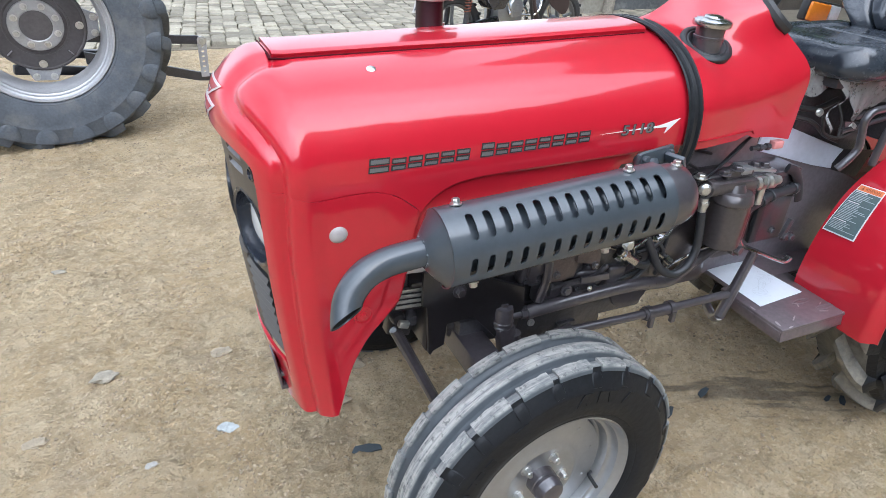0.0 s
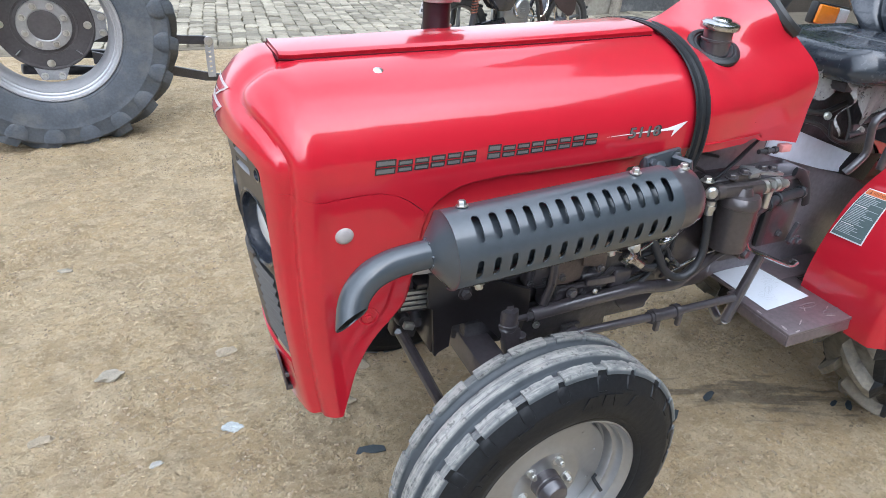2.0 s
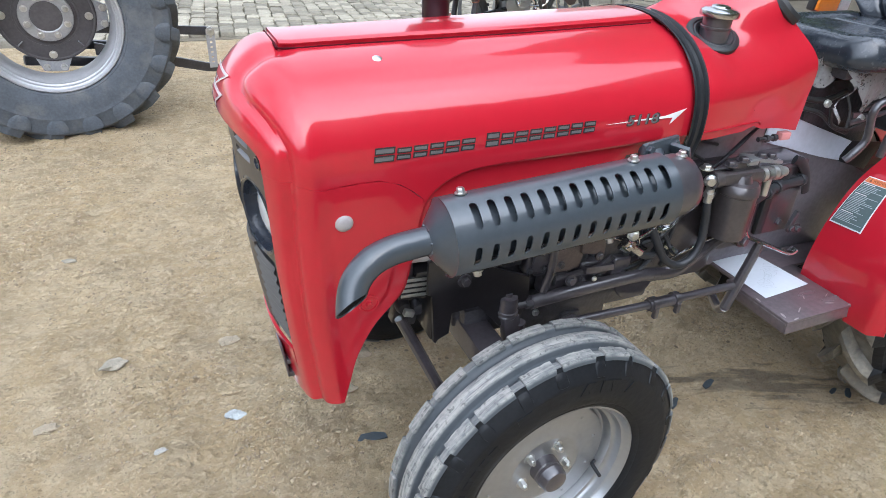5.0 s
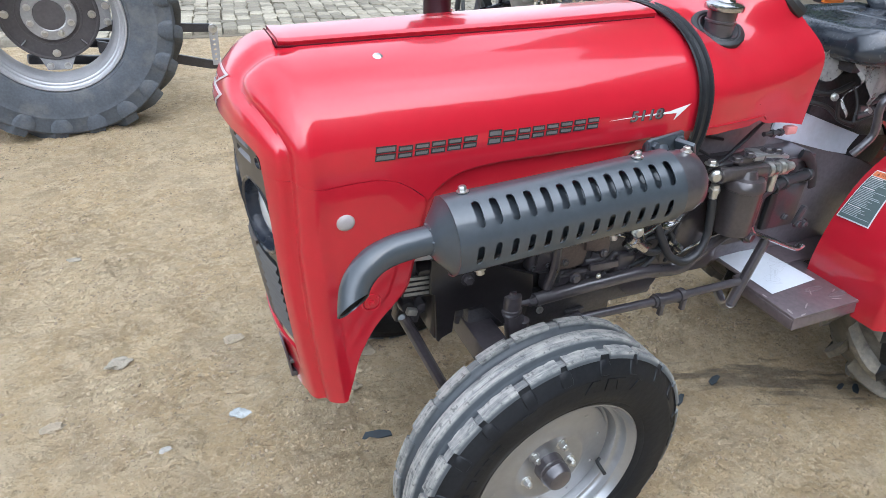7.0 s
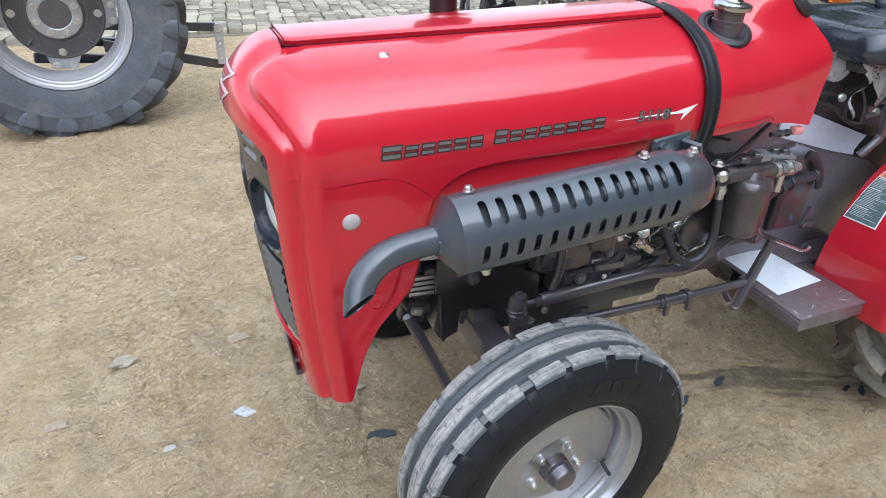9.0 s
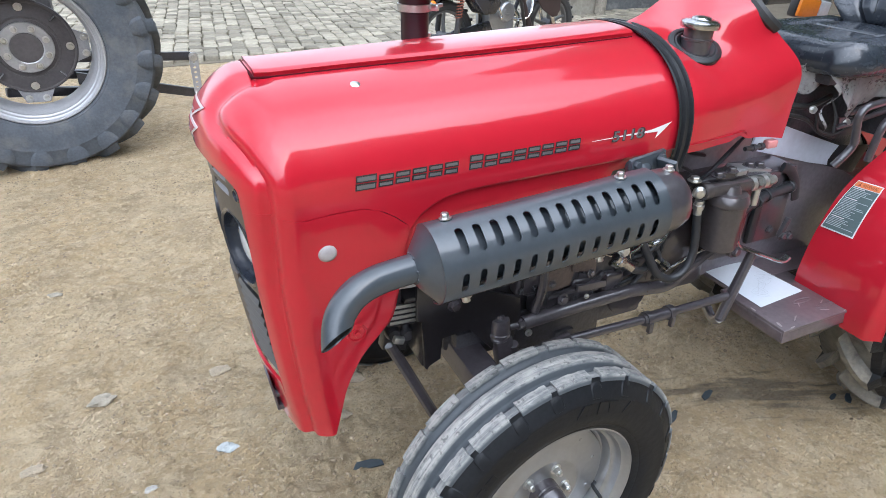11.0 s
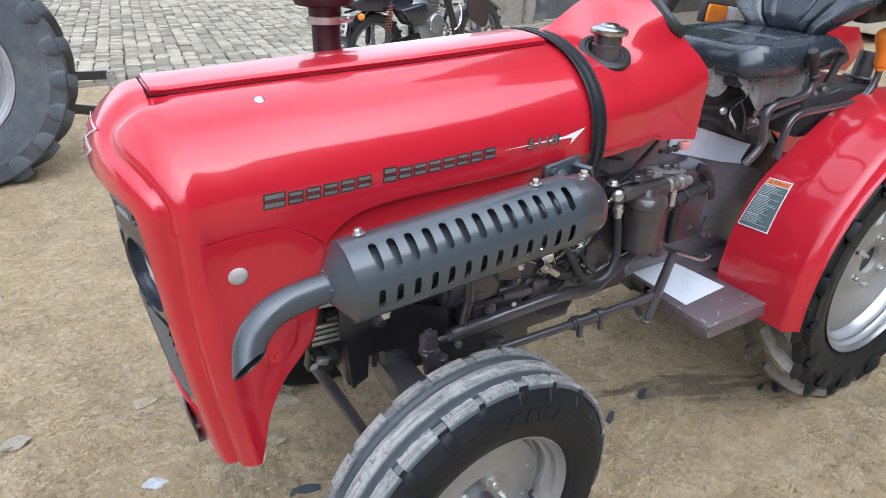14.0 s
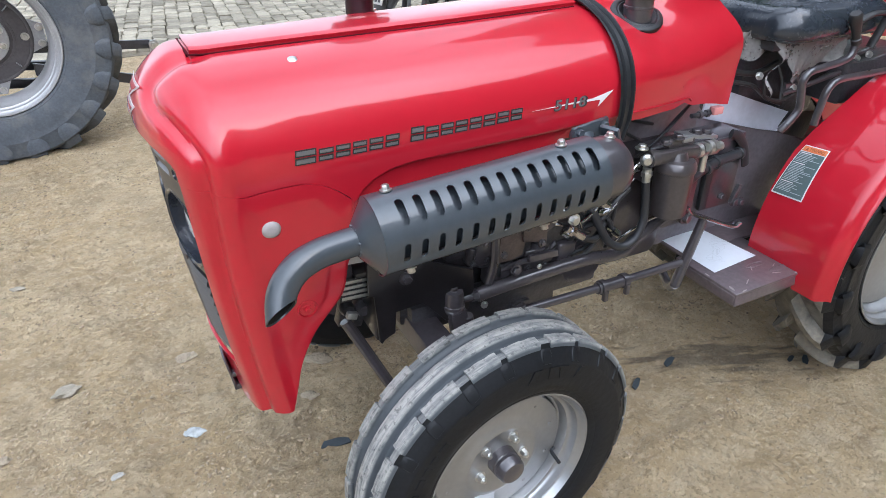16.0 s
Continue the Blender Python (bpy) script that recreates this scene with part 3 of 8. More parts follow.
def fill_outline(loops, x):
    bm = bmesh.new()
    for lp in loops:
        vs = [bm.verts.new((x, y, z)) for y, z in lp]
        for a, b in zip(vs, vs[1:] + vs[:1]):
            bm.edges.new((a, b))
    bmesh.ops.triangle_fill(bm, use_beauty=True, use_dissolve=False, edges=bm.edges[:])
    return bm


def ring_pts(cy, cz, ry, rz, n):
    return [(cy + ry * math.cos(2 * math.pi * i / n), cz + rz * math.sin(2 * math.pi * i / n)) for i in range(n)]


def slot_pts(cy, cz, w, h, n=6):
    out = []
    for sgn in (1, -1):
        for i in range(n + 1):
            a = -math.pi / 2 + math.pi * i / n
            out.append((cy + sgn * (w / 2 - h / 2 + h / 2 * math.cos(a)), cz + sgn * h / 2 * math.sin(a)))
    return out


LAMP_Y, LAMP_Z, LAMP_R = 0.105, 0.828, 0.070
edge = [(y, 0.553) for y in span(-OPEN, OPEN, 16)] + [(OPEN, z) for z in span(0.6, 0.93, 6)] + [(y, open_top(y)) for y in reversed(span(-OPEN, OPEN, 24))] + [(-OPEN, z) for z in reversed(span(0.6, 0.93, 6))]
loops = [edge] + [ring_pts(k * LAMP_Y, LAMP_Z, LAMP_R, LAMP_R, 32) for k in (-1, 1)]
for k in (-1, 1):
    loops += [slot_pts(k * 0.090, 0.968, 0.070, 0.013), slot_pts(k * 0.090, 0.943, 0.070, 0.013)]
loops.append([(y, 0.562) for y in span(-0.140, 0.140, 10)] + [(0.140, 0.65)] + [(y, 0.748) for y in reversed(span(-0.140, 0.140, 10))] + [(-0.140, 0.65)])
bm = fill_outline(loops, XF + 0.010)
bmesh.ops.subdivide_edges(bm, edges=[e for e in bm.edges if e.calc_length() > 0.05], cuts=2)
for v in bm.verts:
    v.co = nose_warp(v.co.x, v.co.y, v.co.z)
bmesh.ops.recalc_face_normals(bm, faces=bm.faces)
bmesh.ops.solidify(bm, geom=bm.faces[:], thickness=0.006)
bezel = part("grille_bezel", bm, BEZEL, tractor, "dark grey plastic grille bezel")
for i in range(8):
    z = 0.574 + 0.0215 * i
    bm = bmesh.new()
    fin = [(0.016, 0.0015), (0.004, 0.0105), (0.0005, 0.0125), (-0.0045, 0.0020), (-0.0040, -0.0005), (-0.002, -0.0010), (0.016, -0.0012)]
    sheet(bm, lambda y, k: nose_warp(XF + 0.008 + fin[k][0], y, z + fin[k][1]), span(-0.142, 0.142, 12), list(range(7)))
    part("louvre", bm, LOUVRE, bezel)
for k in (-1, 1):
    for z in (0.968, 0.943):
        bm = bmesh.new()
        sheet(bm, lambda y, t: nose_warp(XF + 0.026 - 0.017 * t, y, z + 0.001 - 0.0075 * t), span(k * 0.090 - 0.034, k * 0.090 + 0.034, 6), [0, 0.5, 1], 0.002)
        part("vent_slat", bm, VENT, bezel)
# dark sheets added behind the grille to put shade into its gaps
bm = bmesh.new()
sheet(bm, lambda y, z: nose_warp(XF + 0.060, y, z), span(-0.19, 0.19, 10), span(0.50, 1.0, 6), 0.004)
part("grille_backing", bm, BLOCK, tractor)
bm = bmesh.new()
sheet(bm, lambda y, z: nose_warp(XF + 0.028, y, z), span(-0.172, 0.172, 10), span(0.555, 0.745, 4), 0.003)
part("grille_backing", bm, HOSE, tractor)
bm = bmesh.new()
sheet(bm, lambda y, z: nose_warp(XF + 0.001 + 0.004 * (abs(y) / 0.04) ** 2, y, z), span(-0.042, 0.042, 8), span(0.553, 0.742, 6), 0.006)
part("grille_bar", bm, BEZEL, bezel)
for k in (-1, 1):
    c = nose_warp(XF + 0.0110, k * LAMP_Y, LAMP_Z)
    ax = Vector((-1, k * 0.22, -0.06)).normalized()
    bm = bmesh.new()
    lathe(bm, [(LAMP_R + 0.003, -0.004), (LAMP_R + 0.004, 0.002), (LAMP_R, 0.004), (LAMP_R - 0.004, 0.001), (LAMP_R - 0.005, -0.010), (LAMP_R - 0.008, -0.036)], c, ax, 40)
    lamp = part("headlamp", bm, LAMP_RING, tractor, "round headlamp in a deep black ring")
    bm = bmesh.new()
    lathe(bm, [(LAMP_R - 0.008, -0.036), (0.05, -0.052), (0.03, -0.060), (0, -0.064)], c, ax, 32)
    part("reflector", bm, CHROME, lamp)
    bm = bmesh.new()
    lathe(bm, [(LAMP_R - 0.0080, -0.032), (0.055, -0.022), (0.045, -0.0155), (0.02, -0.0095), (0, -0.0085)], c, ax, 32)
    part("lens", bm, CLEAR, lamp)
    bm = bmesh.new()
    lathe(bm, [(0.012, 0), (0.012, 0.003), (0.0095, 0.0035), (0.009, 0.001), (0, 0.0005)], nose_warp(XF + 0.009, k * 0.160, 0.950), ax, 20)
    part("marker_lens", bm, LAMP_RING, bezel)
# badge of plain outlined shapes on the nose
badge = None
for zc, h in ((1.052, 0.024), (1.018, 0.030)):
    for w0, mat, up in ((1.0, DECAL_WHITE, 0.0), (0.72, RED, 0.0012)):
        bm = bmesh.new()
        tri = [(-0.055 * w0, h * 0.5 * w0), (0.055 * w0, h * 0.5 * w0), (0, -h * 0.6 * w0)]

        def at_badge(y, z):
            x = XF
            for d in span(0, 0.12, 60):
                if hood_section(XF + d, 0.9, 2.0)[1] - 0.0006 * abs(y) >= z:
                    x = XF + d
                    break
            return nose_warp(x - 0.0060 - up, y, z)
        sheet(bm, lambda a, b: at_badge((tri[0][0] + (tri[1][0] - tri[0][0]) * a) * (1 - b), zc + tri[0][1] + (tri[2][1] - tri[0][1]) * b), span(0, 1, 8), span(0, 0.98, 6), 0.0006)
        o = part("badge", bm, mat, badge or tractor, "white outlined badge" if not badge else "")
        badge = badge or o

# small round side lamp, red plug, decals
bm = bmesh.new()
c = side_at(-0.368, 0.858)
lathe(bm, [(0.0, 0.008), (0.008, 0.0075), (0.0135, 0.005), (0.0165, 0.0), (0.0165, -0.004)], c, (0, -1, 0.02), 24)
part("side_reflector", bm, material("milky_reflector", (0.37, 0.34, 0.33), 0.5, var=0.15, scale=90), tractor, "round milky side reflector")
bm = bmesh.new()
c = side_at(-0.322, 0.676)
lathe(bm, [(0, 0.0025), (0.0135, 0.0025), (0.015, 0.0005), (0.0165, 0.004), (0.0185, 0.004), (0.0205, -0.003)], c, (0, -1, 0), 28)
bolt(bm, c + Vector((0, -0.002, 0)), (0, -1, 0), 0.006, 0.005)
part("screw_cover", bm, RED, tractor)


def decal(poly, mat, off, thick=0.0006, name="lettering", parent=None):
    """A flat outline (x, z) laid on the near hood side."""
    bm = bmesh.new()
    vs = [bm.verts.new(side_at(x, z, off)) for x, z in poly]
    bm.faces.new(vs)
    bmesh.ops.recalc_face_normals(bm, faces=bm.faces)
    r = bmesh.ops.extrude_face_region(bm, geom=bm.faces[:])
    for v in r["geom"]:
        if isinstance(v, bmesh.types.BMVert):
            v.co.y -= thick
    return part(name, bm, mat, parent or tractor, smooth=0)


def slanted(x, z, w, h, g=0.0, lean=0.12):
    k = h * lean
    return [(x - g, z - g), (x + w + g, z - g), (x + w + g + k, z + h + g), (x - g + k, z + h + g)]


x = -0.318
for i, (w, h) in enumerate([(0.034, 0.0235)] + [(0.024, 0.0195)] * 5 + [(0, 0)] + [(0.024, 0.0235)] + [(0.0235, 0.0195)] * 7):
    if not w:
        x += 0.017
        continue
    z = 0.9625 + 0.012 * (x + 0.308) / 0.41
    half = (h - 0.0026) / 2
    o = None
    for low in (0.0, half + 0.0026):
        lean = 0.12 * low
        q = decal(slanted(x + lean, z + low, w, half, 0.0004), DECAL_DARK, 0.0012, name="letter_bar", parent=o)
        decal(slanted(x + lean + 0.0020, z + low + 0.0020, w - 0.0040, half - 0.0040), DECAL_GREY, 0.0022, name="bar_face", parent=o or q)
        o = o or q
    x += w + 0.0046
decal([(0.125, 0.9835), (0.212, 0.9870), (0.262, 0.9885), (0.312, 0.9985), (0.2755, 0.9715), (0.280, 0.9840), (0.212, 0.9845)], DECAL_WHITE, 0.0012, name="arrow_decal")
for text, x0, z0, size, mat, off in (("5118", 0.171, 0.9775, 0.0285, DECAL_DARK, 0.0026), ("5118", 0.1718, 0.9785, 0.0268, DECAL_GREY, 0.0034)):
    cu = bpy.data.curves.new("number", "FONT")
    cu.body, cu.size, cu.space_character = text, size * 0.92, 1.06
    cu.offset = 0.0011 if mat is DECAL_DARK else 0.0003
    cu.shear = 0.12
    tmp = new("number_curve", cu)
    me = bpy.data.meshes.new_from_object(tmp.evaluated_get(bpy.context.evaluated_depsgraph_get()))
    bpy.data.objects.remove(tmp)
    for v in me.vertices:
        v.co = side_at(x0 + v.co.x * 1.38, z0 + v.co.y, off)
    me.materials.clear()
    me.materials.append(mat)
    o = new("number", me)
    o.parent = tractor

# fuel tank cowl behind the strap
TANK = [
    ((0.345, -0.237, 0.927), (0.345, -0.240, 0.965), (0.345, -0.228, 1.030), (0.345, -0.160, 1.097), (0.345, -0.090, 1.121), (0.345, 0, 1.131)),
    ((0.401, -0.236, 0.927), (0.401, -0.238, 0.965), (0.401, -0.227, 1.030), (0.400, -0.160, 1.088), (0.399, -0.071, 1.121), (0.400, 0, 1.150)),
    ((0.490, -0.220, 0.926), (0.490, -0.222, 0.960), (0.489, -0.212, 1.024), (0.475, -0.155, 1.079), (0.460, -0.070, 1.126), (0.470, 0, 1.190)),
    ((0.619, -0.191, 0.913), (0.619, -0.194, 0.960), (0.614, -0.188, 1.029), (0.575, -0.148, 1.091), (0.531, -0.097, 1.155), (0.560, 0, 1.225)),
    ((0.714, -0.181, 0.895), (0.714, -0.183, 0.967), (0.708, -0.184, 1.054), (0.659, -0.145, 1.122), (0.603, -0.112, 1.178), (0.640, 0, 1.240)),
]


def tank_point(u, s, side):
    """u from 0 at the strap to 1 at the dash, s from 0 at the lower edge to 5 at the centre line; the cowl narrows towards the dash."""
    pts = []
    for k in range(6):
        line = smooth_path([row[k] for row in TANK], 12)
        f = u * (len(line) - 1)
        i = min(len(line) - 2, int(f))
        pts.append(line[i].lerp(line[i + 1], f - i))
    pts = smooth_path(pts, 8)
    p = pts[min(len(pts) - 1, round(s * 8))].copy()
    if s < 0.5:
        p.z += 0.010 * math.exp(-((u - 0.60) / 0.04) ** 2)
    return Vector((p.x, p.y if side < 0 else -p.y, p.z))


ss_tank = [i / 8 for i in range(41)]
part("tank_cowl", both_sides(lambda x, s, k: tank_point(x, s, k), span(0, 1, 28), ss_tank), RED, tractor, "glossy red fuel tank cowl")
bm = bmesh.new()
tube(bm, [tank_point(1, s, -1) + Vector((0.010, 0, -0.004)) for s in (3.2, 3.6, 4.2, 5)] + [tank_point(1, s, 1) + Vector((0.010, 0, -0.004)) for s in (4.2, 3.6, 3)], 0.014, 8, 4)
part("dash_trim", bm, PLASTIC, tractor, "dark dash edge trim")
# the lip line along the bottom of the cowl
bm = bmesh.new()
tube(bm, [tank_point(u, 0.5, -1) + Vector((0, -0.001, 0.004 * u)) for u in span(0.1, 0.62, 8)] + [tank_point(0.65, 0.25, -1)], 0.0022, 6, 4)
part("cowl_crease", bm, RED, tractor)
# rubber strap over the hood joint
bm = bmesh.new()


def strap_point(u, s, off):
    if s < 0:
        y, z = hood_section(0.35, 0.93, 0)
        return Vector((0.322 + 0.036 * u + 0.012 * s, y - 0.004 - off, z + 0.05 * s))
    x = 0.322 + 0.037 * u + 0.020 * max(0, s - 1) ** 2
    y, z = hood_section(0.345, 0.93, s, 0.004 + off)
    return Vector((x, y, z))


us = span(0, 1, 12)
ribs = [0.0062 if i in (0, 1, 5, 6, 7, 11, 12) else 0.0 for i in range(13)]
sheet(bm, lambda i, s: strap_point(us[i], s, ribs[i]), list(range(13)), [-0.75, -0.4, 0] + span(0, 2, 40)[1:])
sheet(bm, lambda i, s: Vector((1, -1, 1)) * strap_point(us[i], s, ribs[i]), list(range(13)), [-0.75, -0.4, 0] + span(0, 2, 40)[1:])
part("rubber_strap", bm, RUBBER, tractor, "black ribbed rubber strap")
# filler neck and cap
cap_at = tank_point(0.475, 3.50, -1)
cap_up = (tank_point(0.44, 3.50, -1) - tank_point(0.51, 3.50, -1)).cross(tank_point(0.475, 3.25, -1) - tank_point(0.475, 3.75, -1)).normalized()
cap_up = cap_up if cap_up.z > 0 else -cap_up
cap_at = cap_at + cap_up * 0.007
bm = bmesh.new()
lathe(bm, [(0.028, -0.006), (0.034, -0.001), (0.040, 0.0015), (0.043, 0.0), (0.046, 0.002), (0.053, 0.001), (0.056, -0.001), (0.057, -0.004), (0.056, -0.012)], cap_at, cap_up, 40)
grommet = part("filler_grommet", bm, RUBBER, tractor, "ribbed black rubber grommet")
bm = bmesh.new()
lathe(bm, [(0.030, -0.03), (0.030, 0.016), (0.0315, 0.017), (0.0315, 0.021), (0.029, 0.022), (0.029, 0.044)], cap_at + Vector((0, 0, -0.006)), (0.02, -0.03, 1), 32)
part("filler_neck", bm, CHASSIS, tractor)
bm = bmesh.new()
lathe(bm, [(0.030, 0.040), (0.0385, 0.041), (0.0395, 0.046), (0.0385, 0.052), (0.032, 0.056), (0.020, 0.058), (0.019, 0.061), (0.012, 0.063), (0, 0.064)], cap_at + Vector((0, 0, -0.006)), (0.02, -0.03, 1), 40)
part("fuel_cap", bm, STEEL, tractor, "brushed metal fuel cap")


# ---- wheels ----
def front_tyre():
    """The moulded body: three ribs with wide smooth grooves between them."""
    prof = [(0.190, 0.006), (0.196, -0.004), (0.206, -0.0105), (0.209, -0.0105), (0.211, -0.0125), (0.228, -0.0168), (0.247, -0.0185), (0.268, -0.0162), (0.272, -0.0165), (0.276, -0.0145), (0.288, -0.0085), (0.299, -0.0005), (0.3065, 0.0045),
            (0.3105, 0.006), (0.3115, 0.010), (0.3110, 0.0215), (0.3085, 0.0235), (0.3015, 0.027), (0.2985, 0.032), (0.2980, 0.038), (0.3000, 0.044), (0.3065, 0.0480), (0.3130, 0.0490), (0.3150, 0.0505), (0.3160, 0.057), (0.3145, 0.0600), (0.3160, 0.063), (0.3165, 0.070), (0.3155, 0.0775), (0.3130, 0.079)]
    prof += [(r, 0.128 - y) for r, y in prof[21::-1]]
    walls = []
    for piece in (prof[13:-13], prof[:14], prof[-14:]):
        bm = bmesh.new()
        lathe(bm, piece, (0, 0, 0), (0, 1, 0), 96)
        walls.append(bm)
    return walls


def tread_block(tyre, n=22):
    """Blocks of the two outer ribs, each on one of two shared meshes a side."""
    first = {}
    for i in range(n):
        for side in (0, 1):
            key, m = (side, i % 2), pose(0, 0, 0, 0, -360 / n * (i + 0.5 * side), 0)
            if key in first:
                again(first[key], m)
                continue
            wide = 0.84 if i % 2 else 0.72
            ys = (0.0030, 0.0245) if not side else (0.1250, 0.1035)
            bm = bmesh.new()
            rows = []
            for k, a in enumerate(span(0, 360 / n * wide, 6)):
                c, s = math.cos(radians(a)), math.sin(radians(a))
                jag = 0.0012 * math.sin(2.3 * k + side)
                rows.append([bm.verts.new((r * c, y, r * s)) for r, y in ((0.303, ys[0] - (0.0035 if not side else -0.0035)), (0.3140, ys[0]), (0.3162, ys[0] + (0.0025 if not side else -0.0025)), (0.3165, ys[1] + jag), (0.3150, ys[1] + jag), (0.306, ys[1] + (0.001 if not side else -0.001)))])
            for p, q in zip(rows, rows[1:]):
                for k in range(5):
                    bm.faces.new((p[k], p[k + 1], q[k + 1], q[k]))
            bm.faces.new(rows[0])
            bm.faces.new(rows[-1][::-1])
            first[key] = part("tread_block", bm, TYRE, tyre)
            first[key].matrix_basis = m


def shoulder_lug(tyre, n=22):
    """Low pads on the near shoulder below the gaps of the outer rib, one mesh turned round the axle."""
    first = None
    for i in range(n):
        wide = 0.84 if i % 2 else 0.72
        m = pose(0, 0, 0, 0, -360 / n * (i + (wide + 1) / 2), 0)
        if first:
            again(first, m)
            continue
        bm = bmesh.new()
        rows = []
        for r, y, w, lift in ((0.3035, 0.0020, 0.0080, -0.002), (0.301, 0.0004, 0.0100, 0.0012), (0.294, -0.0045, 0.0112, 0.0022), (0.285, -0.0105, 0.0115, 0.0020), (0.279, -0.0135, 0.0100, 0.0016), (0.276, -0.0150, 0.0085, -0.002)):
            rows.append([bm.verts.new((r, y - lift + 0.0030 * (abs(k) > 1), w * k)) for k in (-1.15, -0.95, 0, 0.95, 1.15)])
        for p, q in zip(rows, rows[1:]):
            for k in range(4):
                bm.faces.new((p[k], p[k + 1], q[k + 1], q[k]))
        first = part("shoulder_lug", bm, TYRE_SIDE, tyre)
        first.matrix_basis = m


def sidewall_bars(tyre, r, y, specs, h=0.018, seg=3):
    """Raised plain bars in place of moulded lettering on the near sidewall."""
    for a0, a1, lean in specs:
        bm = bmesh.new()
        for side in (0,):
            rows = []
            for a in span(a0, a1, seg):
                c, s = math.cos(radians(a)), math.sin(radians(a))
                cl, sl = math.cos(radians(a + lean)), math.sin(radians(a + lean))
                rows.append([bm.verts.new(((r - h / 2) * c, y + 0.003, (r - h / 2) * s)), bm.verts.new(((r - h / 2) * c, y - 0.0012, (r - h / 2) * s)),
                             bm.verts.new(((r + h / 2) * cl, y - 0.0002, (r + h / 2) * sl)), bm.verts.new(((r + h / 2) * cl, y + 0.006, (r + h / 2) * sl))])
            for p, q in zip(rows, rows[1:]):
                for k in range(3):
                    bm.faces.new((p[k], p[k + 1], q[k + 1], q[k]))
            bm.faces.new(rows[0])
            bm.faces.new(rows[-1][::-1])
        part("sidewall_mark", bm, TYRE_SIDE, tyre)


def front_wheel(m, parent, mark):
    bm = bmesh.new()
    lathe(bm, [(0.186, 0.010), (0.1925, 0.006), (0.1955, 0.001), (0.1955, -0.003), (0.1925, -0.0045), (0.190, -0.001), (0.1865, 0.007), (0.1835, 0.012), (0.1815, 0.013), (0.1795, 0.022), (0.1785, 0.029), (0.1750, 0.0325), (0.1700, 0.0335), (0.1682, 0.038), (0.1670, 0.050), (0.1650, 0.0545),
               (0.159, 0.056), (0.157, 0.060), (0.157, 0.075), (0.165, 0.092), (0.178, 0.10), (0.184, 0.115), (0.1955, 0.123), (0.1955, 0.128)], (0, 0, 0), (0, 1, 0), 72)
    wheel = part("front_wheel", bm, SILVER, parent, "silver painted steel wheel", smooth=50)
    wheel.matrix_basis = m
    bm = bmesh.new()
    lathe(bm, [(0.1565, 0.060), (0.1555, 0.047), (0.150, 0.044), (0.108, 0.046), (0.094, 0.041), (0.086, 0.036), (0.080, 0.036), (0.072, 0.041), (0.03, 0.042), (0.0, 0.042)], (0, 0, 0), (0, 1, 0), 64)
    disc = part("disc", bm, SILVER, wheel, smooth=50)
    for i in range(10):
        a = radians(36 * i + 14)
        bm = bmesh.new()
        lathe(bm, [(0.0, -0.0015), (0.0035, -0.001), (0.0045, 0.002)], (0.132 * math.cos(a), 0.0445, 0.132 * math.sin(a)), (0, 1, 0), 10)
        part("rivet", bm, SILVER, disc)
    bm = bmesh.new()
    lathe(bm, [(0.033, 0.042), (0.032, 0.024), (0.030, 0.022), (0.030, 0.019), (0.0315, 0.017), (0.0315, 0.013), (0.030, 0.011), (0.029, 0.000), (0.025, -0.005), (0.012, -0.008), (0, -0.0085)], (0, 0, 0), (0, 1, 0), 40)
    part("hub_cap", bm, CHASSIS, wheel, "dark brown hub cap")
    for i in range(5):
        a = radians(72 * i + 62)
        bm = bmesh.new()
        bolt(bm, (0.057 * math.cos(a), 0.042, 0.057 * math.sin(a)), (0, -1, 0), 0.0085, 0.012)
        lathe(bm, [(0.0045, 0.012), (0.0045, 0.019), (0, 0.0195)], (0.057 * math.cos(a), 0.042, 0.057 * math.sin(a)), (0, -1, 0), 10)
        part("wheel_nut", bm, ZINC, wheel)
    # made-up dark plug that blackens the inside of the rim like shade
    bm = bmesh.new()
    lathe(bm, [(0.03, 0.046), (0.145, 0.050), (0.150, 0.060), (0.152, 0.090), (0.186, 0.118), (0.194, 0.129), (0.05, 0.131), (0.045, 0.14), (0, 0.14)], (0, 0, 0), (0, 1, 0), 40)
    part("hub_drum", bm, BLOCK, wheel)
    tread, near_wall, far_wall = front_tyre()
    tyre = part("tyre", tread, TYRE, wheel, "ribbed black front tyre with dusty tread")
    part("sidewall", near_wall, TYRE_SIDE, tyre, "clean black sidewall")
    part("sidewall", far_wall, TYRE_SIDE, tyre, "clean black sidewall")
    tread_block(tyre)
    shoulder_lug(tyre)
    if mark:
        bm = bmesh.new()
        a = radians(-22)
        p = Vector((0.150 * math.cos(a), 0.040, 0.150 * math.sin(a)))
        tube(bm, [p + Vector((0.012, 0.008, -0.004)), p, p + Vector((-0.004, -0.02, 0.0)), p + Vector((-0.006, -0.034, 0.0))], 0.0042, 10, 5)
        part("valve", bm, RUBBER, wheel)
        bm = bmesh.new()
        box(bm, (-0.04, 0.0435, -0.105), (0.060, 0.001, 0.035), rot=pose(0, 0, 0, 0, 0, 0))
        part("wheel_label", bm, PAPER, wheel, "small white paper label")
        sidewall_bars(tyre, 0.258, -0.0185, [(86, 89, -3), (80, 84, 2), (73, 78, 0), (66, 71, 2), (60, 62, -2)], 0.026)
        sidewall_bars(tyre, 0.250, -0.0187, [(150, 155, 0), (144, 148, 0), (138, 142, 0), (131, 136, 0), (158, 161, 0)], 0.012)
        sidewall_bars(tyre, 0.262, -0.018, [(112, 119, 0)], 0.016)
    return wheel


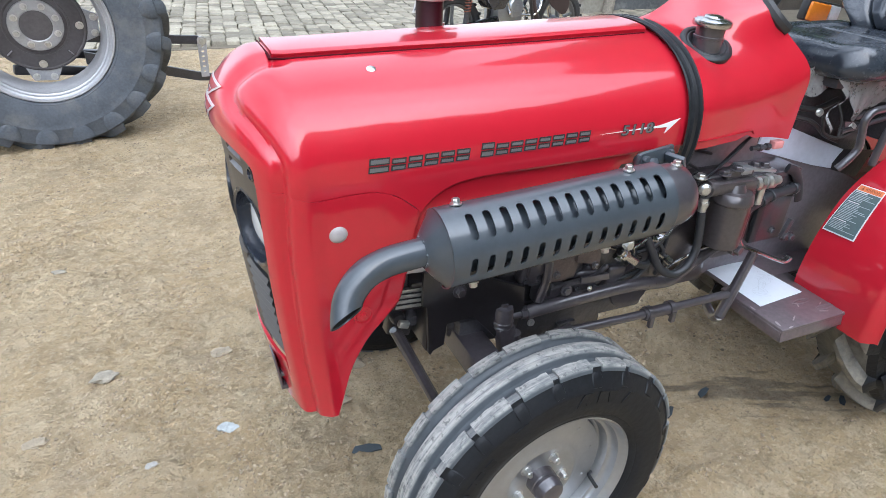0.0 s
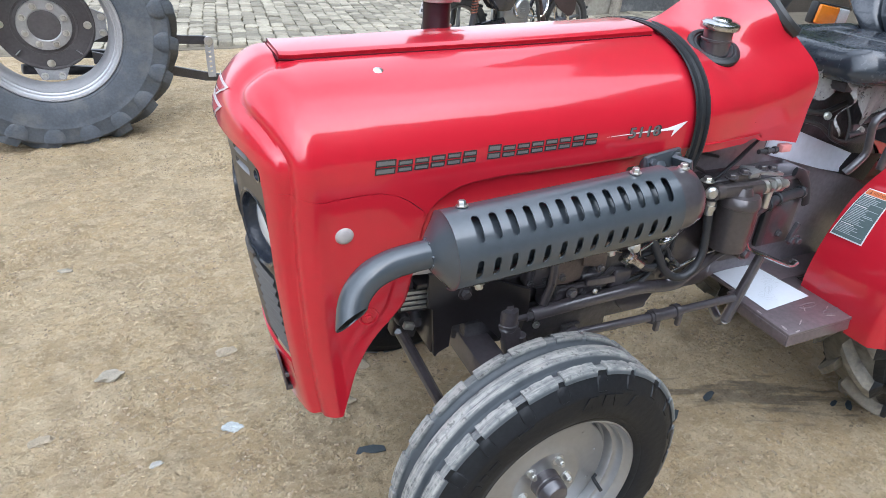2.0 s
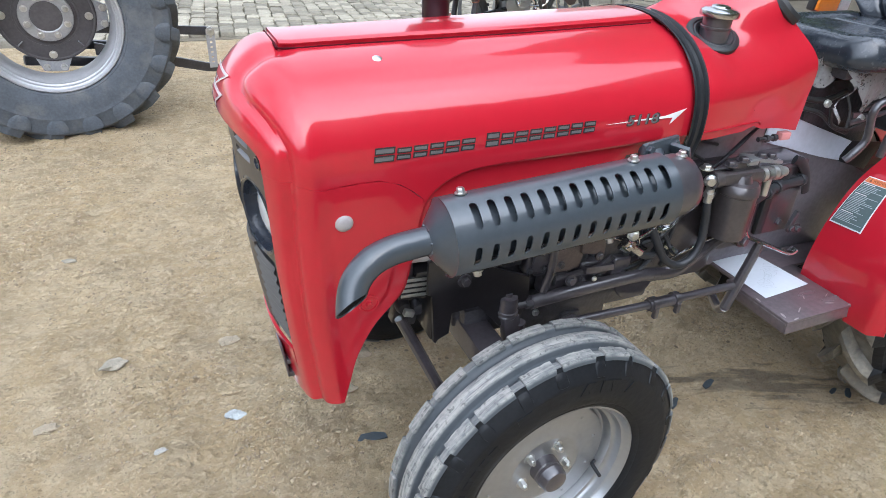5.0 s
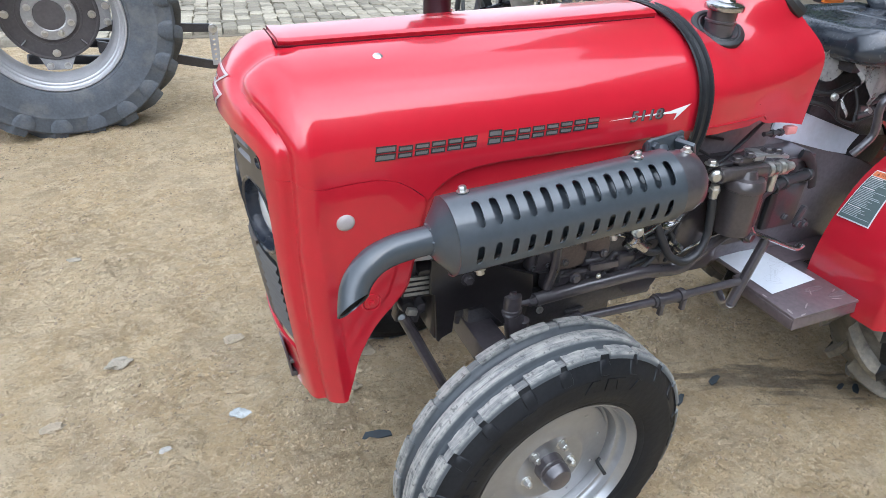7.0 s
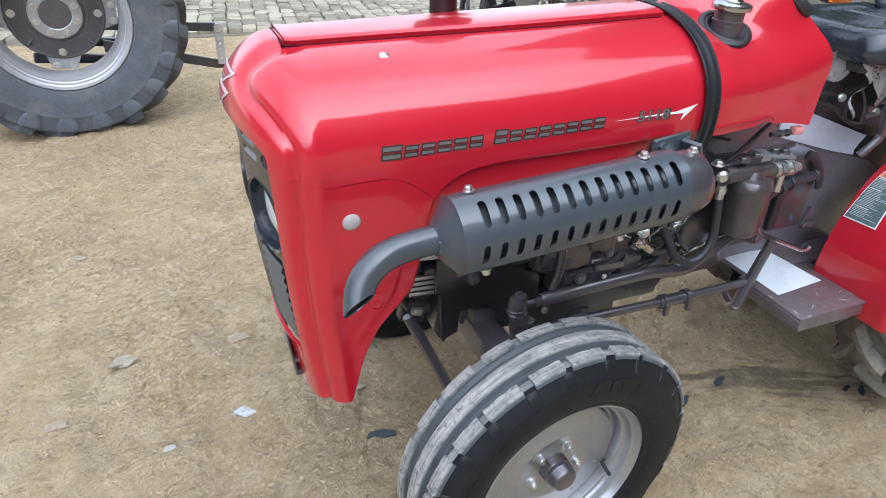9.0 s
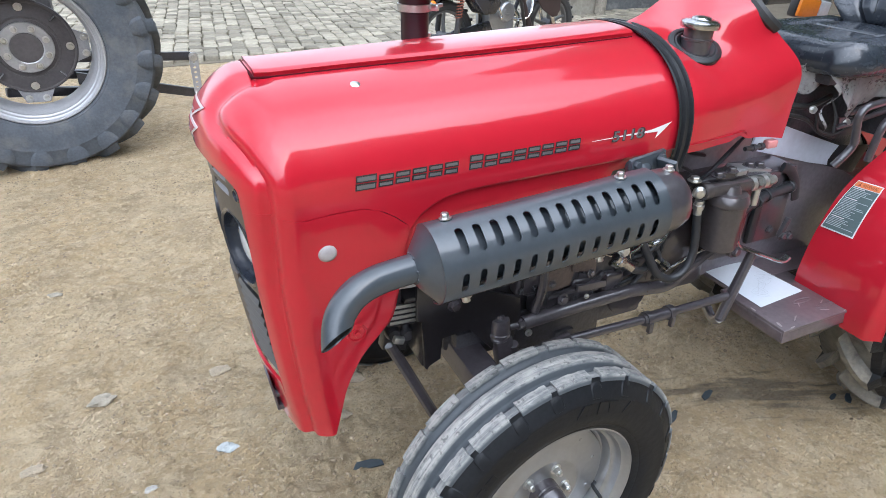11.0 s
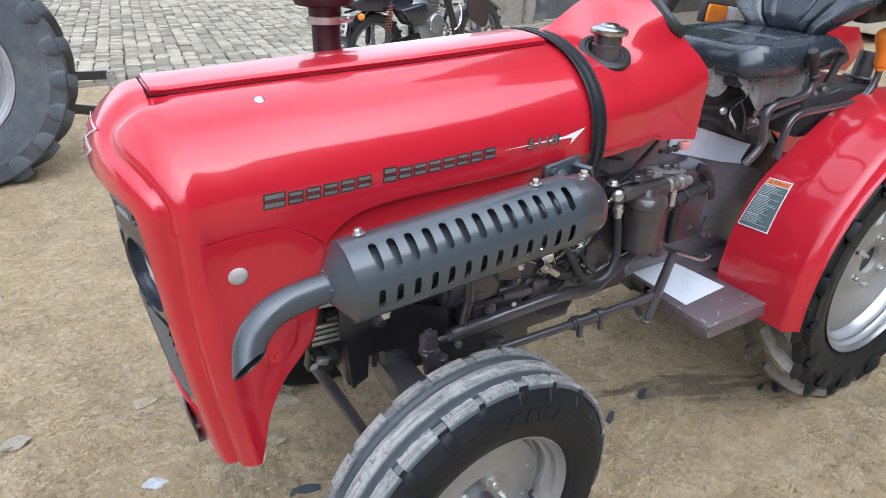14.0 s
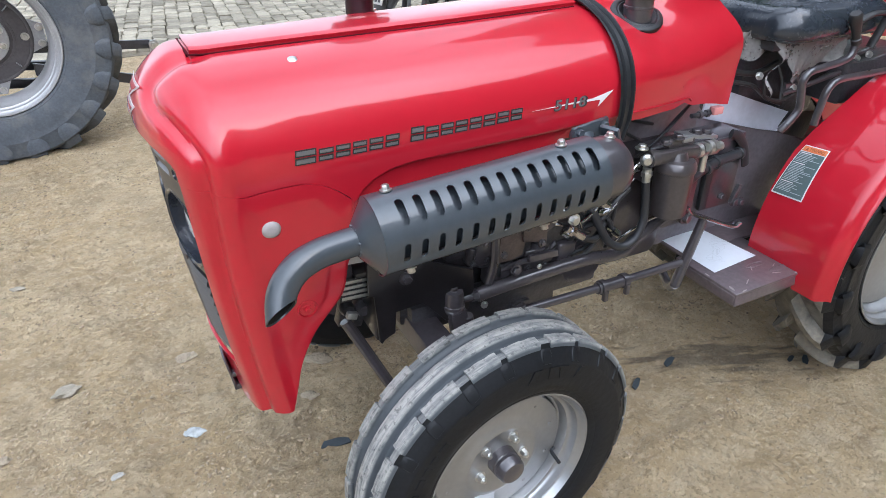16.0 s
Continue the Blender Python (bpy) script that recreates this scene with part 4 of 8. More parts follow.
STEER = math.degrees(0.0608)
front_wheel(pose(0, -0.44, 0.304, 0, 0, STEER), tractor, True)
front_wheel(pose(0, 0.60, 0.304, 0, 0, STEER + 180), tractor, False)


def ag_tyre(parent, label, mat, R, rim, width, lug, count, skirt=0.055, bead=0.01, side_mat=None):
    """A cleated drive tyre about the y axis; near bead at y = 0, the body towards +y. Each cleat is a part on one of two meshes."""
    bm = bmesh.new()
    c = R - lug
    y0 = -0.018
    mid = (rim + c) / 2
    prof = [(rim - 0.004, bead), (rim + 0.006, -0.001), (rim + 0.014, y0 * 0.40), (rim + 0.017, y0 * 0.36), (rim + 0.030, y0 * 0.70), (mid - 0.012, y0 * 0.98), (mid + 0.015, y0), (mid + 0.018, y0 * 1.08), (mid + 0.023, y0 * 1.08), (mid + 0.026, y0), (c - 0.05, y0 * 0.95), (c - 0.026, y0 * 0.70), (c - 0.010, 0.006),
            (c - 0.002, width * 0.28), (c, width * 0.44)]
    full = prof + [(r, width - 0.036 - y) for r, y in reversed(prof)]
    lathe(bm, full, (0, 0, 0), (0, 1, 0), 80)
    for f in bm.faces:
        f.material_index = int(all(math.hypot(v.co.x, v.co.z) < c - 0.009 for v in f.verts))
    tyre = part("tyre", bm, mat, parent, label)
    tyre.data.materials.append(side_mat or mat)
    ymid = (width - 0.036) / 2
    sweep = 360 / count * 0.95
    stations = ((0.08, 0.0, 1.0), (0.3, 0.22, 1.0), (0.55, 0.47, 1.02), (0.78, 0.68, 1.05), (0.93, 0.80, 1.15), (1.02, 0.86, 1.25))
    for side in (-1, 1):
        bm = bmesh.new()
        rows = []
        for f, g, wd in stations:
            y = ymid + side * f * (ymid + 0.012)
            top = R - 0.010 * f ** 3
            if f > 0.9:
                top -= 0.004
            basr = c - 0.004 - 0.020 * f ** 4
            if f > 0.99:
                top, basr = c - 0.022, c - skirt
            w = R * 0.050 * wd
            row = []
            for r, sg, k in ((basr, -1, 1.3), (top - 0.004, -1, 0.92), (top, -1, 0.78), (top, 1, 0.78), (top - 0.004, 1, 0.92), (basr, 1, 1.3)):
                ang = radians(sweep * g) + sg * w * k / R
                yy = y if r != basr or f < 0.9 else ymid + side * (ymid - 0.004)
                row.append(bm.verts.new((r * math.cos(ang), yy, r * math.sin(ang))))
            rows.append(row)
        # the foot of the cleat tapers out on the sidewall
        for (r, k), out in zip(((c - 0.030, 1.5), (c - 0.5 * (skirt + 0.03), 1.5), (c - skirt, 0.95)), (0.030, 0.032, 0.0215)):
            yo = ymid + side * (ymid + out)
            ang0, w = radians(sweep * 0.87), 0.05 * k
            rows.append([bm.verts.new((r * math.cos(ang0 + sg * w), yo - side * drop, r * math.sin(ang0 + sg * w))) for sg, drop in ((-1.25, 0.008), (-0.95, 0.002), (-0.75, 0.0), (0.75, 0.0), (0.95, 0.002), (1.25, 0.008))])
        for i, (p, q) in enumerate(zip(rows, rows[1:])):
            for k in range(5):
                bm.faces.new((p[k], p[k + 1], q[k + 1], q[k])).material_index = int(i > 3)
        bm.faces.new(rows[0])
        bm.faces.new(rows[-1][::-1]).material_index = 1
        first = part("cleat", bm, mat, tyre)
        first.data.materials.append(side_mat or mat)
        for i in range(count):
            m = pose(0, 0, 0, 0, -360 / count * (i + 0.25 * side), 0)
            if i:
                again(first, m)
            else:
                first.matrix_basis = m
    return tyre


def rear_wheel(m, parent, near):
    r = 0.285
    bm = bmesh.new()
    lathe(bm, [(r - 0.010, 0.010), (r - 0.003, 0.006), (r, 0.0), (r, -0.004), (r - 0.004, -0.005), (r - 0.008, 0.001), (r - 0.012, 0.008), (r - 0.015, 0.010), (r - 0.0165, 0.026), (r - 0.0195, 0.031), (r - 0.024, 0.032), (r - 0.0255, 0.046), (r - 0.029, 0.052),
               (r - 0.033, 0.066), (r - 0.042, 0.078), (r - 0.045, 0.11), (r - 0.02, 0.14), (r - 0.012, 0.172), (r, 0.180), (r, 0.185)], (0, 0, 0), (0, 1, 0), 80)
    wheel = part("rear_wheel", bm, SILVER, parent, "silver painted rear wheel", smooth=50)
    wheel.matrix_basis = m
    bm = bmesh.new()
    lathe(bm, [(r - 0.036, 0.080), (r - 0.039, 0.064), (r - 0.046, 0.062), (0.12, 0.066), (0.105, 0.058), (0.05, 0.058), (0.046, 0.062), (0.046, 0.09)], (0, 0, 0), (0, 1, 0), 64)
    part("disc", bm, DISC, wheel, smooth=50)
    bm = bmesh.new()
    lathe(bm, [(0.046, 0.075), (0.03, 0.078), (0, 0.079)], (0, 0, 0), (0, 1, 0), 32)
    part("axle_end", bm, HOSE, wheel)
    for i in range(6):
        a = radians(60 * i + 30)
        bm = bmesh.new()
        bolt(bm, (0.078 * math.cos(a), 0.058, 0.078 * math.sin(a)), (0, -1, 0), 0.0090, 0.012)
        lathe(bm, [(0.005, 0.012), (0.005, 0.021), (0, 0.0215)], (0.078 * math.cos(a), 0.058, 0.078 * math.sin(a)), (0, -1, 0), 10)
        part("wheel_nut", bm, ZINC, wheel)
    ag_tyre(wheel, "cleated black drive tyre with dried mud", TYRE_REAR, 0.462, r, 0.205, 0.030, 16, 0.085, side_mat=TYRE_REAR_SIDE)
    if near:
        bm = bmesh.new()
        box(bm, (-0.02, 0.0625, 0.165), (0.030, 0.001, 0.085), rot=pose(0, 0, 0, 0, 0, 0))
        part("wheel_label", bm, PAPER, wheel, "small white paper label")
        bm = bmesh.new()
        p = Vector((-0.145, 0.062, 0.075))
        rod(bm, p, p + Vector((-0.004, -0.03, 0)), 0.005)
        part("valve", bm, RUBBER, wheel)
    return wheel


rear_wheel(pose(1.446, -0.384, 0.445), tractor, True)
rear_wheel(pose(1.446, 0.384, 0.445, 0, 0, 180), tractor, False)


# ---- muffler and exhaust ----
MUF_A, MUF_B = Vector((-0.232, -0.332, 0.860)), Vector((0.215, -0.332, 0.888))
MUF_D = (MUF_B - MUF_A).normalized()
MUF_L = (MUF_B - MUF_A).length
MUF_U = Vector((-MUF_D.z, 0, MUF_D.x))


def muf(h, ang, r):
    """A point about the muffler: h along it, the angle from straight up towards the camera side."""
    a = radians(ang)
    return MUF_A + MUF_D * h + (MUF_U * math.cos(a) + Vector((0, -1, 0)) * math.sin(a)) * r


bm = bmesh.new()
lathe(bm, [(0.018, -0.030), (0.030, -0.026), (0.046, -0.014), (0.058, -0.004), (0.066, 0.001), (0.064, 0.004), (0.050, 0.006), (0.050, MUF_L - 0.03)], MUF_A, MUF_D, 48)
muffler = part("muffler", bm, GREY, tractor, "dark grey cylindrical exhaust muffler")
bm = bmesh.new()
lathe(bm, [(0.060, MUF_L - 0.036), (0.060, MUF_L + 0.015), (0.056, MUF_L + 0.034), (0.040, MUF_L + 0.050), (0.0, MUF_L + 0.055)], MUF_A, MUF_D, 48)
part("end_cap", bm, CHASSIS, muffler, "dark brown muffler end cap")
# slotted heat shield, cut as a grid with round-ended slots
bm = bmesh.new()
N_H, N_A, shield_r = 300, 93, 0.067
slot_top = [0.0405 + 0.02998 * i for i in range(13)]
slot_low = [0.033 + 0.0300 * i for i in range(13)]


def slot_near(h, a):
    """Offsets (along, across) from the spine of the nearest slot, and that slot's radius."""
    best = None
    for rows, mid, lean, skew, half, rad in ((slot_top, 38, 8, 0.00004, 14.5, 0.0066), (slot_low, 97, 0, 0.0001, 10, 0.0057)):
        for c in rows:
            v = a - mid - lean * c
            dx, dy = h - c + (a - mid) * skew, max(0.0, abs(v) - half) * 0.00117 * (1 if v > 0 else -1)
            k = math.hypot(dx, dy) / rad
            if best is None or k < best[0]:
                best = (k, dx, dy)
    return best


angs = span(-18, 168, N_A)
hs = span(-0.001, 0.428, N_H)
grid = [[bm.verts.new(muf(h, a, shield_r)) for a in angs] for h in hs]
for i in range(N_H):
    for j in range(N_A):
        if slot_near((hs[i] + hs[i + 1]) / 2, (angs[j] + angs[j + 1]) / 2)[0] >= 1:
            bm.faces.new((grid[i][j], grid[i + 1][j], grid[i + 1][j + 1], grid[i][j + 1]))
for v in [v for v in bm.verts if not v.link_faces]:
    bm.verts.remove(v)
# draw the rims of the slots onto their true outline
for i in range(1, N_H):
    for j in range(1, N_A):
        v = grid[i][j]
        if v.is_valid and v.is_boundary:
            k, dx, dy = slot_near(hs[i], angs[j])
            if 0.2 < k < 2:
                v.co = muf(hs[i] + dx / k - dx, angs[j] + (dy / k - dy) / 0.00117, shield_r)
bmesh.ops.recalc_face_normals(bm, faces=bm.faces)
bmesh.ops.solidify(bm, geom=bm.faces[:], thickness=0.0022)
shield = part("heat_shield", bm, GREY, muffler, "slotted grey heat shield", smooth=50)
for h, a in ((0.036, -8), (0.3625, 0), (0.052, 160), (0.315, 160)):
    bm = bmesh.new()
    d = muf(h, a, 1) - muf(h, a, 0)
    bolt(bm, muf(h, a, shield_r + 0.001), d, 0.0068, 0.008)
    part("shield_bolt", bm, ZINC, muffler)
# flange to the engine
bm = bmesh.new()
box(bm, (0.240, -0.268, 0.930), (0.095, 0.012, 0.050), 0.006, pose(0, 0, 0, 0, -4, 8))
box(bm, (0.275, -0.288, 0.930), (0.010, 0.04, 0.04), 0.003, pose(0, 0, 0, 0, -30, 20))
rod(bm, (0.21, -0.31, 0.90), (0.235, -0.25, 0.925), 0.024, 0.024, 20)
part("exhaust_flange", bm, GREY, tractor)
for p in ((0.205, -0.279, 0.942), (0.205, -0.279, 0.918), (0.270, -0.270, 0.945)):
    bm = bmesh.new()
    bolt(bm, p, (0, -1, 0.1), 0.0075, 0.008)
    part("flange_bolt", bm, GREY, muffler)
bm = bmesh.new()
bolt(bm, muf(MUF_L + 0.020, 2, 0.059), (0, 0, 1), 0.007, 0.008)
part("shield_bolt", bm, ZINC, muffler)
# bent tail pipe with a mouth cut aslant
bm = bmesh.new()
path = [MUF_A - MUF_D * 0.024, (-0.285, -0.335, 0.858), (-0.325, -0.340, 0.855), (-0.360, -0.346, 0.843), (-0.386, -0.354, 0.816), (-0.397, -0.370, 0.783), (-0.401, -0.392, 0.745), (-0.403, -0.41, 0.71)]
tube(bm, path, 0.0238, 24, 8, caps=False)
cutp = Vector((-0.396, -0.369, 0.786))
mouth = Vector((0.35, -0.75, -0.56))


def cut_mouth(bm, ring):
    bm.verts.ensure_lookup_table()
    low = bm.verts[24 * ring:]
    geo = set(low) | {e for v in low for e in v.link_edges} | {f for v in low for f in v.link_faces}
    bmesh.ops.bisect_plane(bm, geom=list(geo), plane_co=cutp, plane_no=mouth, clear_outer=True)
    bmesh.ops.recalc_face_normals(bm, faces=bm.faces)
    bmesh.ops.solidify(bm, geom=bm.faces[:], thickness=0.0022)


cut_mouth(bm, 28)
pipe = part("tail_pipe", bm, GREY, muffler, "bent grey tail pipe with slanted mouth", smooth=60)
# inner sleeve coloured black, for soot and for the shade inside the mouth
bm = bmesh.new()
tube(bm, path[3:], 0.0214, 24, 8, caps=False)
cutp = cutp - mouth * 0.002
cut_mouth(bm, 4)
part("pipe_bore", bm, material("black_soot", (0.006, 0.006, 0.006), 0.9, var=0.2, scale=30), pipe, "bore coloured black for soot and shade", smooth=60)
bm = bmesh.new()
for i in range(40):
    a = 2 * math.pi * (i + 0.5 * random.random()) / 40
    p = MUF_A - MUF_D * 0.026 + (MUF_U * math.cos(a) + Vector((0, -1, 0)) * math.sin(a)) * 0.0245 + MUF_D * 0.004 * (random.random() - 0.5)
    bmesh.ops.create_icosphere(bm, subdivisions=1, radius=0.0022 + 0.0022 * random.random(), matrix=Matrix.Translation(p))
part("weld_bead", bm, GREY, muffler)

# ---- engine, frame and front axle ----
bm = bmesh.new()
box(bm, (0.17, 0.0, 0.66), (0.56, 0.26, 0.34), 0.02)
box(bm, (0.17, -0.02, 0.87), (0.50, 0.24, 0.12), 0.02)
box(bm, (0.16, -0.13, 0.52), (0.50, 0.05, 0.07), 0.01)
box(bm, (0.13, -0.14, 0.70), (0.14, 0.07, 0.16), 0.012)
box(bm, (0.27, -0.135, 0.64), (0.11, 0.06, 0.12), 0.012)
box(bm, (0.02, -0.135, 0.74), (0.06, 0.05, 0.18), 0.01)
for i in range(9):
    box(bm, (-0.02 + 0.045 * i, -0.134, 0.80), (0.018, 0.04, 0.05), 0.004)
engine = part("engine_block", bm, BLOCK, tractor, "dark oily engine block")
for p in ((0.20, -0.158, 0.556), (0.24, -0.158, 0.585), (0.31, -0.158, 0.560), (0.13, -0.178, 0.655), (0.16, -0.178, 0.71), (0.10, -0.178, 0.74), (0.24, -0.168, 0.69), (0.05, -0.162, 0.80)):
    bm = bmesh.new()
    bolt(bm, p, (0, -1, 0), 0.008, 0.007)
    part("engine_bolt", bm, CHASSIS, engine)
BRACKET = material("rusty_brown_bracket", (0.085, 0.062, 0.055), 0.5, coat=0.3, coat_rough=0.25, var=0.3, scale=25, bump=0.1, bump_scale=60)
for outline, y, mat in (([(0.090, 0.650), (0.094, 0.712), (0.150, 0.712), (0.158, 0.690), (0.150, 0.655), (0.118, 0.648)], -0.198, BRACKET), ([(0.146, 0.690), (0.143, 0.735), (0.205, 0.740), (0.206, 0.672), (0.190, 0.664), (0.186, 0.684)], -0.206, BRACKET),
                        ([(0.166, 0.634), (0.166, 0.650), (0.238, 0.647), (0.242, 0.631)], -0.206, CHASSIS), ([(0.205, 0.690), (0.207, 0.735), (0.236, 0.735), (0.232, 0.705)], -0.196, CHASSIS), ([(0.04, 0.665), (0.045, 0.715), (0.075, 0.715), (0.078, 0.67)], -0.19, CHASSIS)):
    bm = bmesh.new()
    prism(bm, outline, Matrix.Translation((0, y, 0)) @ pose(0, 0, 0, 90, 0, 0), 0.008, 0.0015)
    part("bracket", bm, mat, engine)
for x, y, z, r, mat in ((0.103, -0.207, 0.667, 0.006, CHASSIS), (0.193, -0.215, 0.678, 0.006, CHASSIS), (0.140, -0.200, 0.616, 0.009, CHASSIS), (0.198, -0.205, 0.612, 0.004, ZINC), (0.228, -0.205, 0.720, 0.005, ZINC), (0.274, -0.212, 0.712, 0.010, ZINC), (0.060, -0.200, 0.700, 0.005, CHASSIS),
                        (0.155, -0.214, 0.722, 0.005, CHASSIS), (0.030, -0.170, 0.545, 0.007, CHASSIS), (0.085, -0.165, 0.520, 0.006, ZINC), (0.115, -0.168, 0.575, 0.007, CHASSIS)):
    bm = bmesh.new()
    bolt(bm, (x, y, z), (-0.1, -1, 0.1), r, r * 0.9)
    part("engine_bolt", bm, mat, engine)
bm = bmesh.new()
box(bm, (0.165, -0.150, 0.515), (0.24, 0.012, 0.115), 0.004)
box(bm, (0.185, -0.160, 0.476), (0.050, 0.012, 0.040), 0.003)
part("side_plate", bm, BLOCK, engine)
for pts, r, mat, nm in (([(0.02, -0.185, 0.700), (0.05, -0.19, 0.690), (0.075, -0.188, 0.672), (0.10, -0.185, 0.640), (0.11, -0.18, 0.600)], 0.006, HOSE, "coolant_hose"), ([(0.03, -0.18, 0.725), (0.055, -0.195, 0.728), (0.08, -0.195, 0.715), (0.09, -0.19, 0.69)], 0.010, HOSE, "coolant_hose"),
                        ([(0.255, -0.19, 0.73), (0.275, -0.205, 0.720), (0.295, -0.205, 0.70), (0.31, -0.20, 0.675), (0.34, -0.19, 0.655)], 0.004, STEEL, "injector_pipe"), ([(0.345, -0.21, 0.76), (0.375, -0.218, 0.755), (0.40, -0.215, 0.77), (0.425, -0.21, 0.80), (0.45, -0.205, 0.81)], 0.005, STEEL, "injector_pipe"),
                        ([(0.30, -0.185, 0.585), (0.325, -0.195, 0.60), (0.355, -0.195, 0.625), (0.375, -0.19, 0.66), (0.38, -0.185, 0.70)], 0.006, HOSE, "coolant_hose")):
    bm = bmesh.new()
    tube(bm, pts, r, 10, 6)
    part(nm, bm, mat, engine)
bm = bmesh.new()
lathe(bm, [(0, 0.006), (0.013, 0.004), (0.0145, 0)], (0.18, -0.166, 0.470), (0, -1, 0), 20)
part("core_plug", bm, ZINC, engine)
bm = bmesh.new()
lathe(bm, [(0, 0.05), (0.055, 0.05), (0.06, 0.04), (0.06, 0)], (0.36, -0.11, 0.55), (0, -1, 0), 28)
rod(bm, (0.22, -0.14, 0.72), (0.31, -0.14, 0.70), 0.035)
rod(bm, (0.35, -0.14, 0.70), (0.35, -0.17, 0.74), 0.028)
part("fuel_pump", bm, CHASSIS, engine)
for pts, r, mat, nm in (([(0.075, -0.20, 0.80), (0.082, -0.20, 0.74), (0.085, -0.20, 0.66), (0.075, -0.195, 0.60)], 0.010, CHASSIS, "breather_pipe"), ([(-0.02, -0.19, 0.735), (0.02, -0.20, 0.745), (0.06, -0.19, 0.738)], 0.008, HOSE, "coolant_hose"),
                        ([(-0.04, -0.15, 0.77), (0.01, -0.17, 0.775), (0.06, -0.16, 0.765), (0.10, -0.14, 0.78)], 0.016, HOSE, "coolant_hose"), ([(0.11, -0.175, 0.61), (0.16, -0.19, 0.625), (0.22, -0.19, 0.63), (0.26, -0.175, 0.64)], 0.007, CHASSIS, "oil_pipe"),
                        ([(0.31, -0.15, 0.60), (0.33, -0.17, 0.64), (0.325, -0.18, 0.69), (0.30, -0.17, 0.72)], 0.006, HOSE, "coolant_hose"), ([(0.10, -0.18, 0.78), (0.14, -0.19, 0.77), (0.19, -0.19, 0.79), (0.22, -0.18, 0.80)], 0.005, STEEL, "injector_pipe")):
    bm = bmesh.new()
    tube(bm, pts, r, 10, 6)
    part(nm, bm, mat, engine)
for x, z, w, hh in ((0.115, 0.60, 0.07, 0.05), (0.205, 0.61, 0.06, 0.06), (0.29, 0.60, 0.05, 0.07), (0.06, 0.66, 0.05, 0.05), (0.20, 0.74, 0.06, 0.04)):
    bm = bmesh.new()
    box(bm, (x, -0.165, z), (w, 0.035, hh), 0.008, pose(0, 0, 0, 0, 4, 0), 3)
    cover = part("side_cover", bm, CHASSIS, engine)
    for sx in (-1, 1):
        bm = bmesh.new()
        bolt(bm, (x + sx * w * 0.36, -0.183, z - hh * 0.2), (0, -1, 0), 0.0055, 0.005)
        part("cover_bolt", bm, BLOCK, cover)
bm = bmesh.new()
prism(bm, [(-0.198, 0.652), (-0.186, 0.650), (-0.181, 0.534), (-0.175, 0.527), (-0.171, 0.540), (-0.146, 0.547), (-0.145, 0.600), (-0.083, 0.604), (-0.030, 0.537), (0.020, 0.537), (0.036, 0.60), (0.032, 0.650), (-0.06, 0.690), (-0.085, 0.722), (-0.198, 0.729)], Matrix.Translation((0, -0.192, 0)) @ pose(0, 0, 0, 90, 0, 0), 0.010, 0.002)
box(bm, (-0.178, -0.150, 0.592), (0.010, 0.09, 0.115), 0.003, pose(0, 0, 0, 0, 2, 0))
box(bm, (-0.10, -0.10, 0.70), (0.24, 0.19, 0.012), 0.003)
box(bm, (-0.10, 0.10, 0.62), (0.22, 0.02, 0.16), 0.004)
part("front_frame", bm, FRAME, tractor, "dark brown front frame bracket")
bm = bmesh.new()
bolt(bm, (-0.120, -0.203, 0.673), (0, -1, 0), 0.010, 0.010)
part("frame_bolt", bm, CHASSIS, tractor)
# radiator with fins low down behind the nose
bm = bmesh.new()
box(bm, (-0.250, 0, 0.80), (0.06, 0.36, 0.24), 0.004)
box(bm, (-0.19, -0.12, 0.668), (0.09, 0.10, 0.03), 0.004)
part("radiator", bm, BLOCK, tractor)
bm = bmesh.new()
box(bm, (-0.221, -0.184, 0.667), (0.058, 0.004, 0.050), 0.001, pose(0, 0, 0, 0, 4, 0))
fins = part("fin_backing", bm, HOSE, tractor)
for i in range(4):
    bm = bmesh.new()
    box(bm, (-0.221, -0.187, 0.6855 - 0.0118 * i), (0.054, 0.0025, 0.0070), 0.001, pose(0, 0, 0, 0, 4, 0))
    part("cooling_fin", bm, ZINC, fins)
bm = bmesh.new()
box(bm, (-0.215, -0.170, 0.735), (0.070, 0.030, 0.026), 0.003, pose(0, 0, 0, 0, 4, 0))
part("radiator_tank", bm, WHITE, tractor, "light grey radiator bottom tank")
bm = bmesh.new()
for k, (x, z) in enumerate(((-0.222, 0.585), (-0.19, 0.575))):
    lathe(bm, [(0, 0.02), (0.012, 0.02), (0.016, 0.012), (0.016, 0)], (x, -0.12, z), (0, -1, 0), 16)
    box(bm, (x, -0.10, z - 0.02), (0.022, 0.03, 0.07), 0.004, pose(0, 0, 0, 0, 15, 0))
part("hose_clamp", bm, BLOCK, tractor)
bm = bmesh.new()
box(bm, (-0.232, -0.19, 0.612), (0.022, 0.012, 0.014), 0.002, pose(0, 0, 0, 0, 20, 0))
part("fin_bracket", bm, ZINC, tractor)
# axle beam, king pins, links
bm = bmesh.new()
box(bm, (-0.062, 0.08, 0.490), (0.066, 0.76, 0.060), 0.006)
box(bm, (-0.02, 0.03, 0.545), (0.10, 0.12, 0.10), 0.01)
for k in (-1, 1):
    box(bm, (-0.03, k * 0.315 + 0.08 * (k + 1), 0.465), (0.10, 0.075, 0.075), 0.008)
part("axle_beam", bm, CHASSIS, tractor)
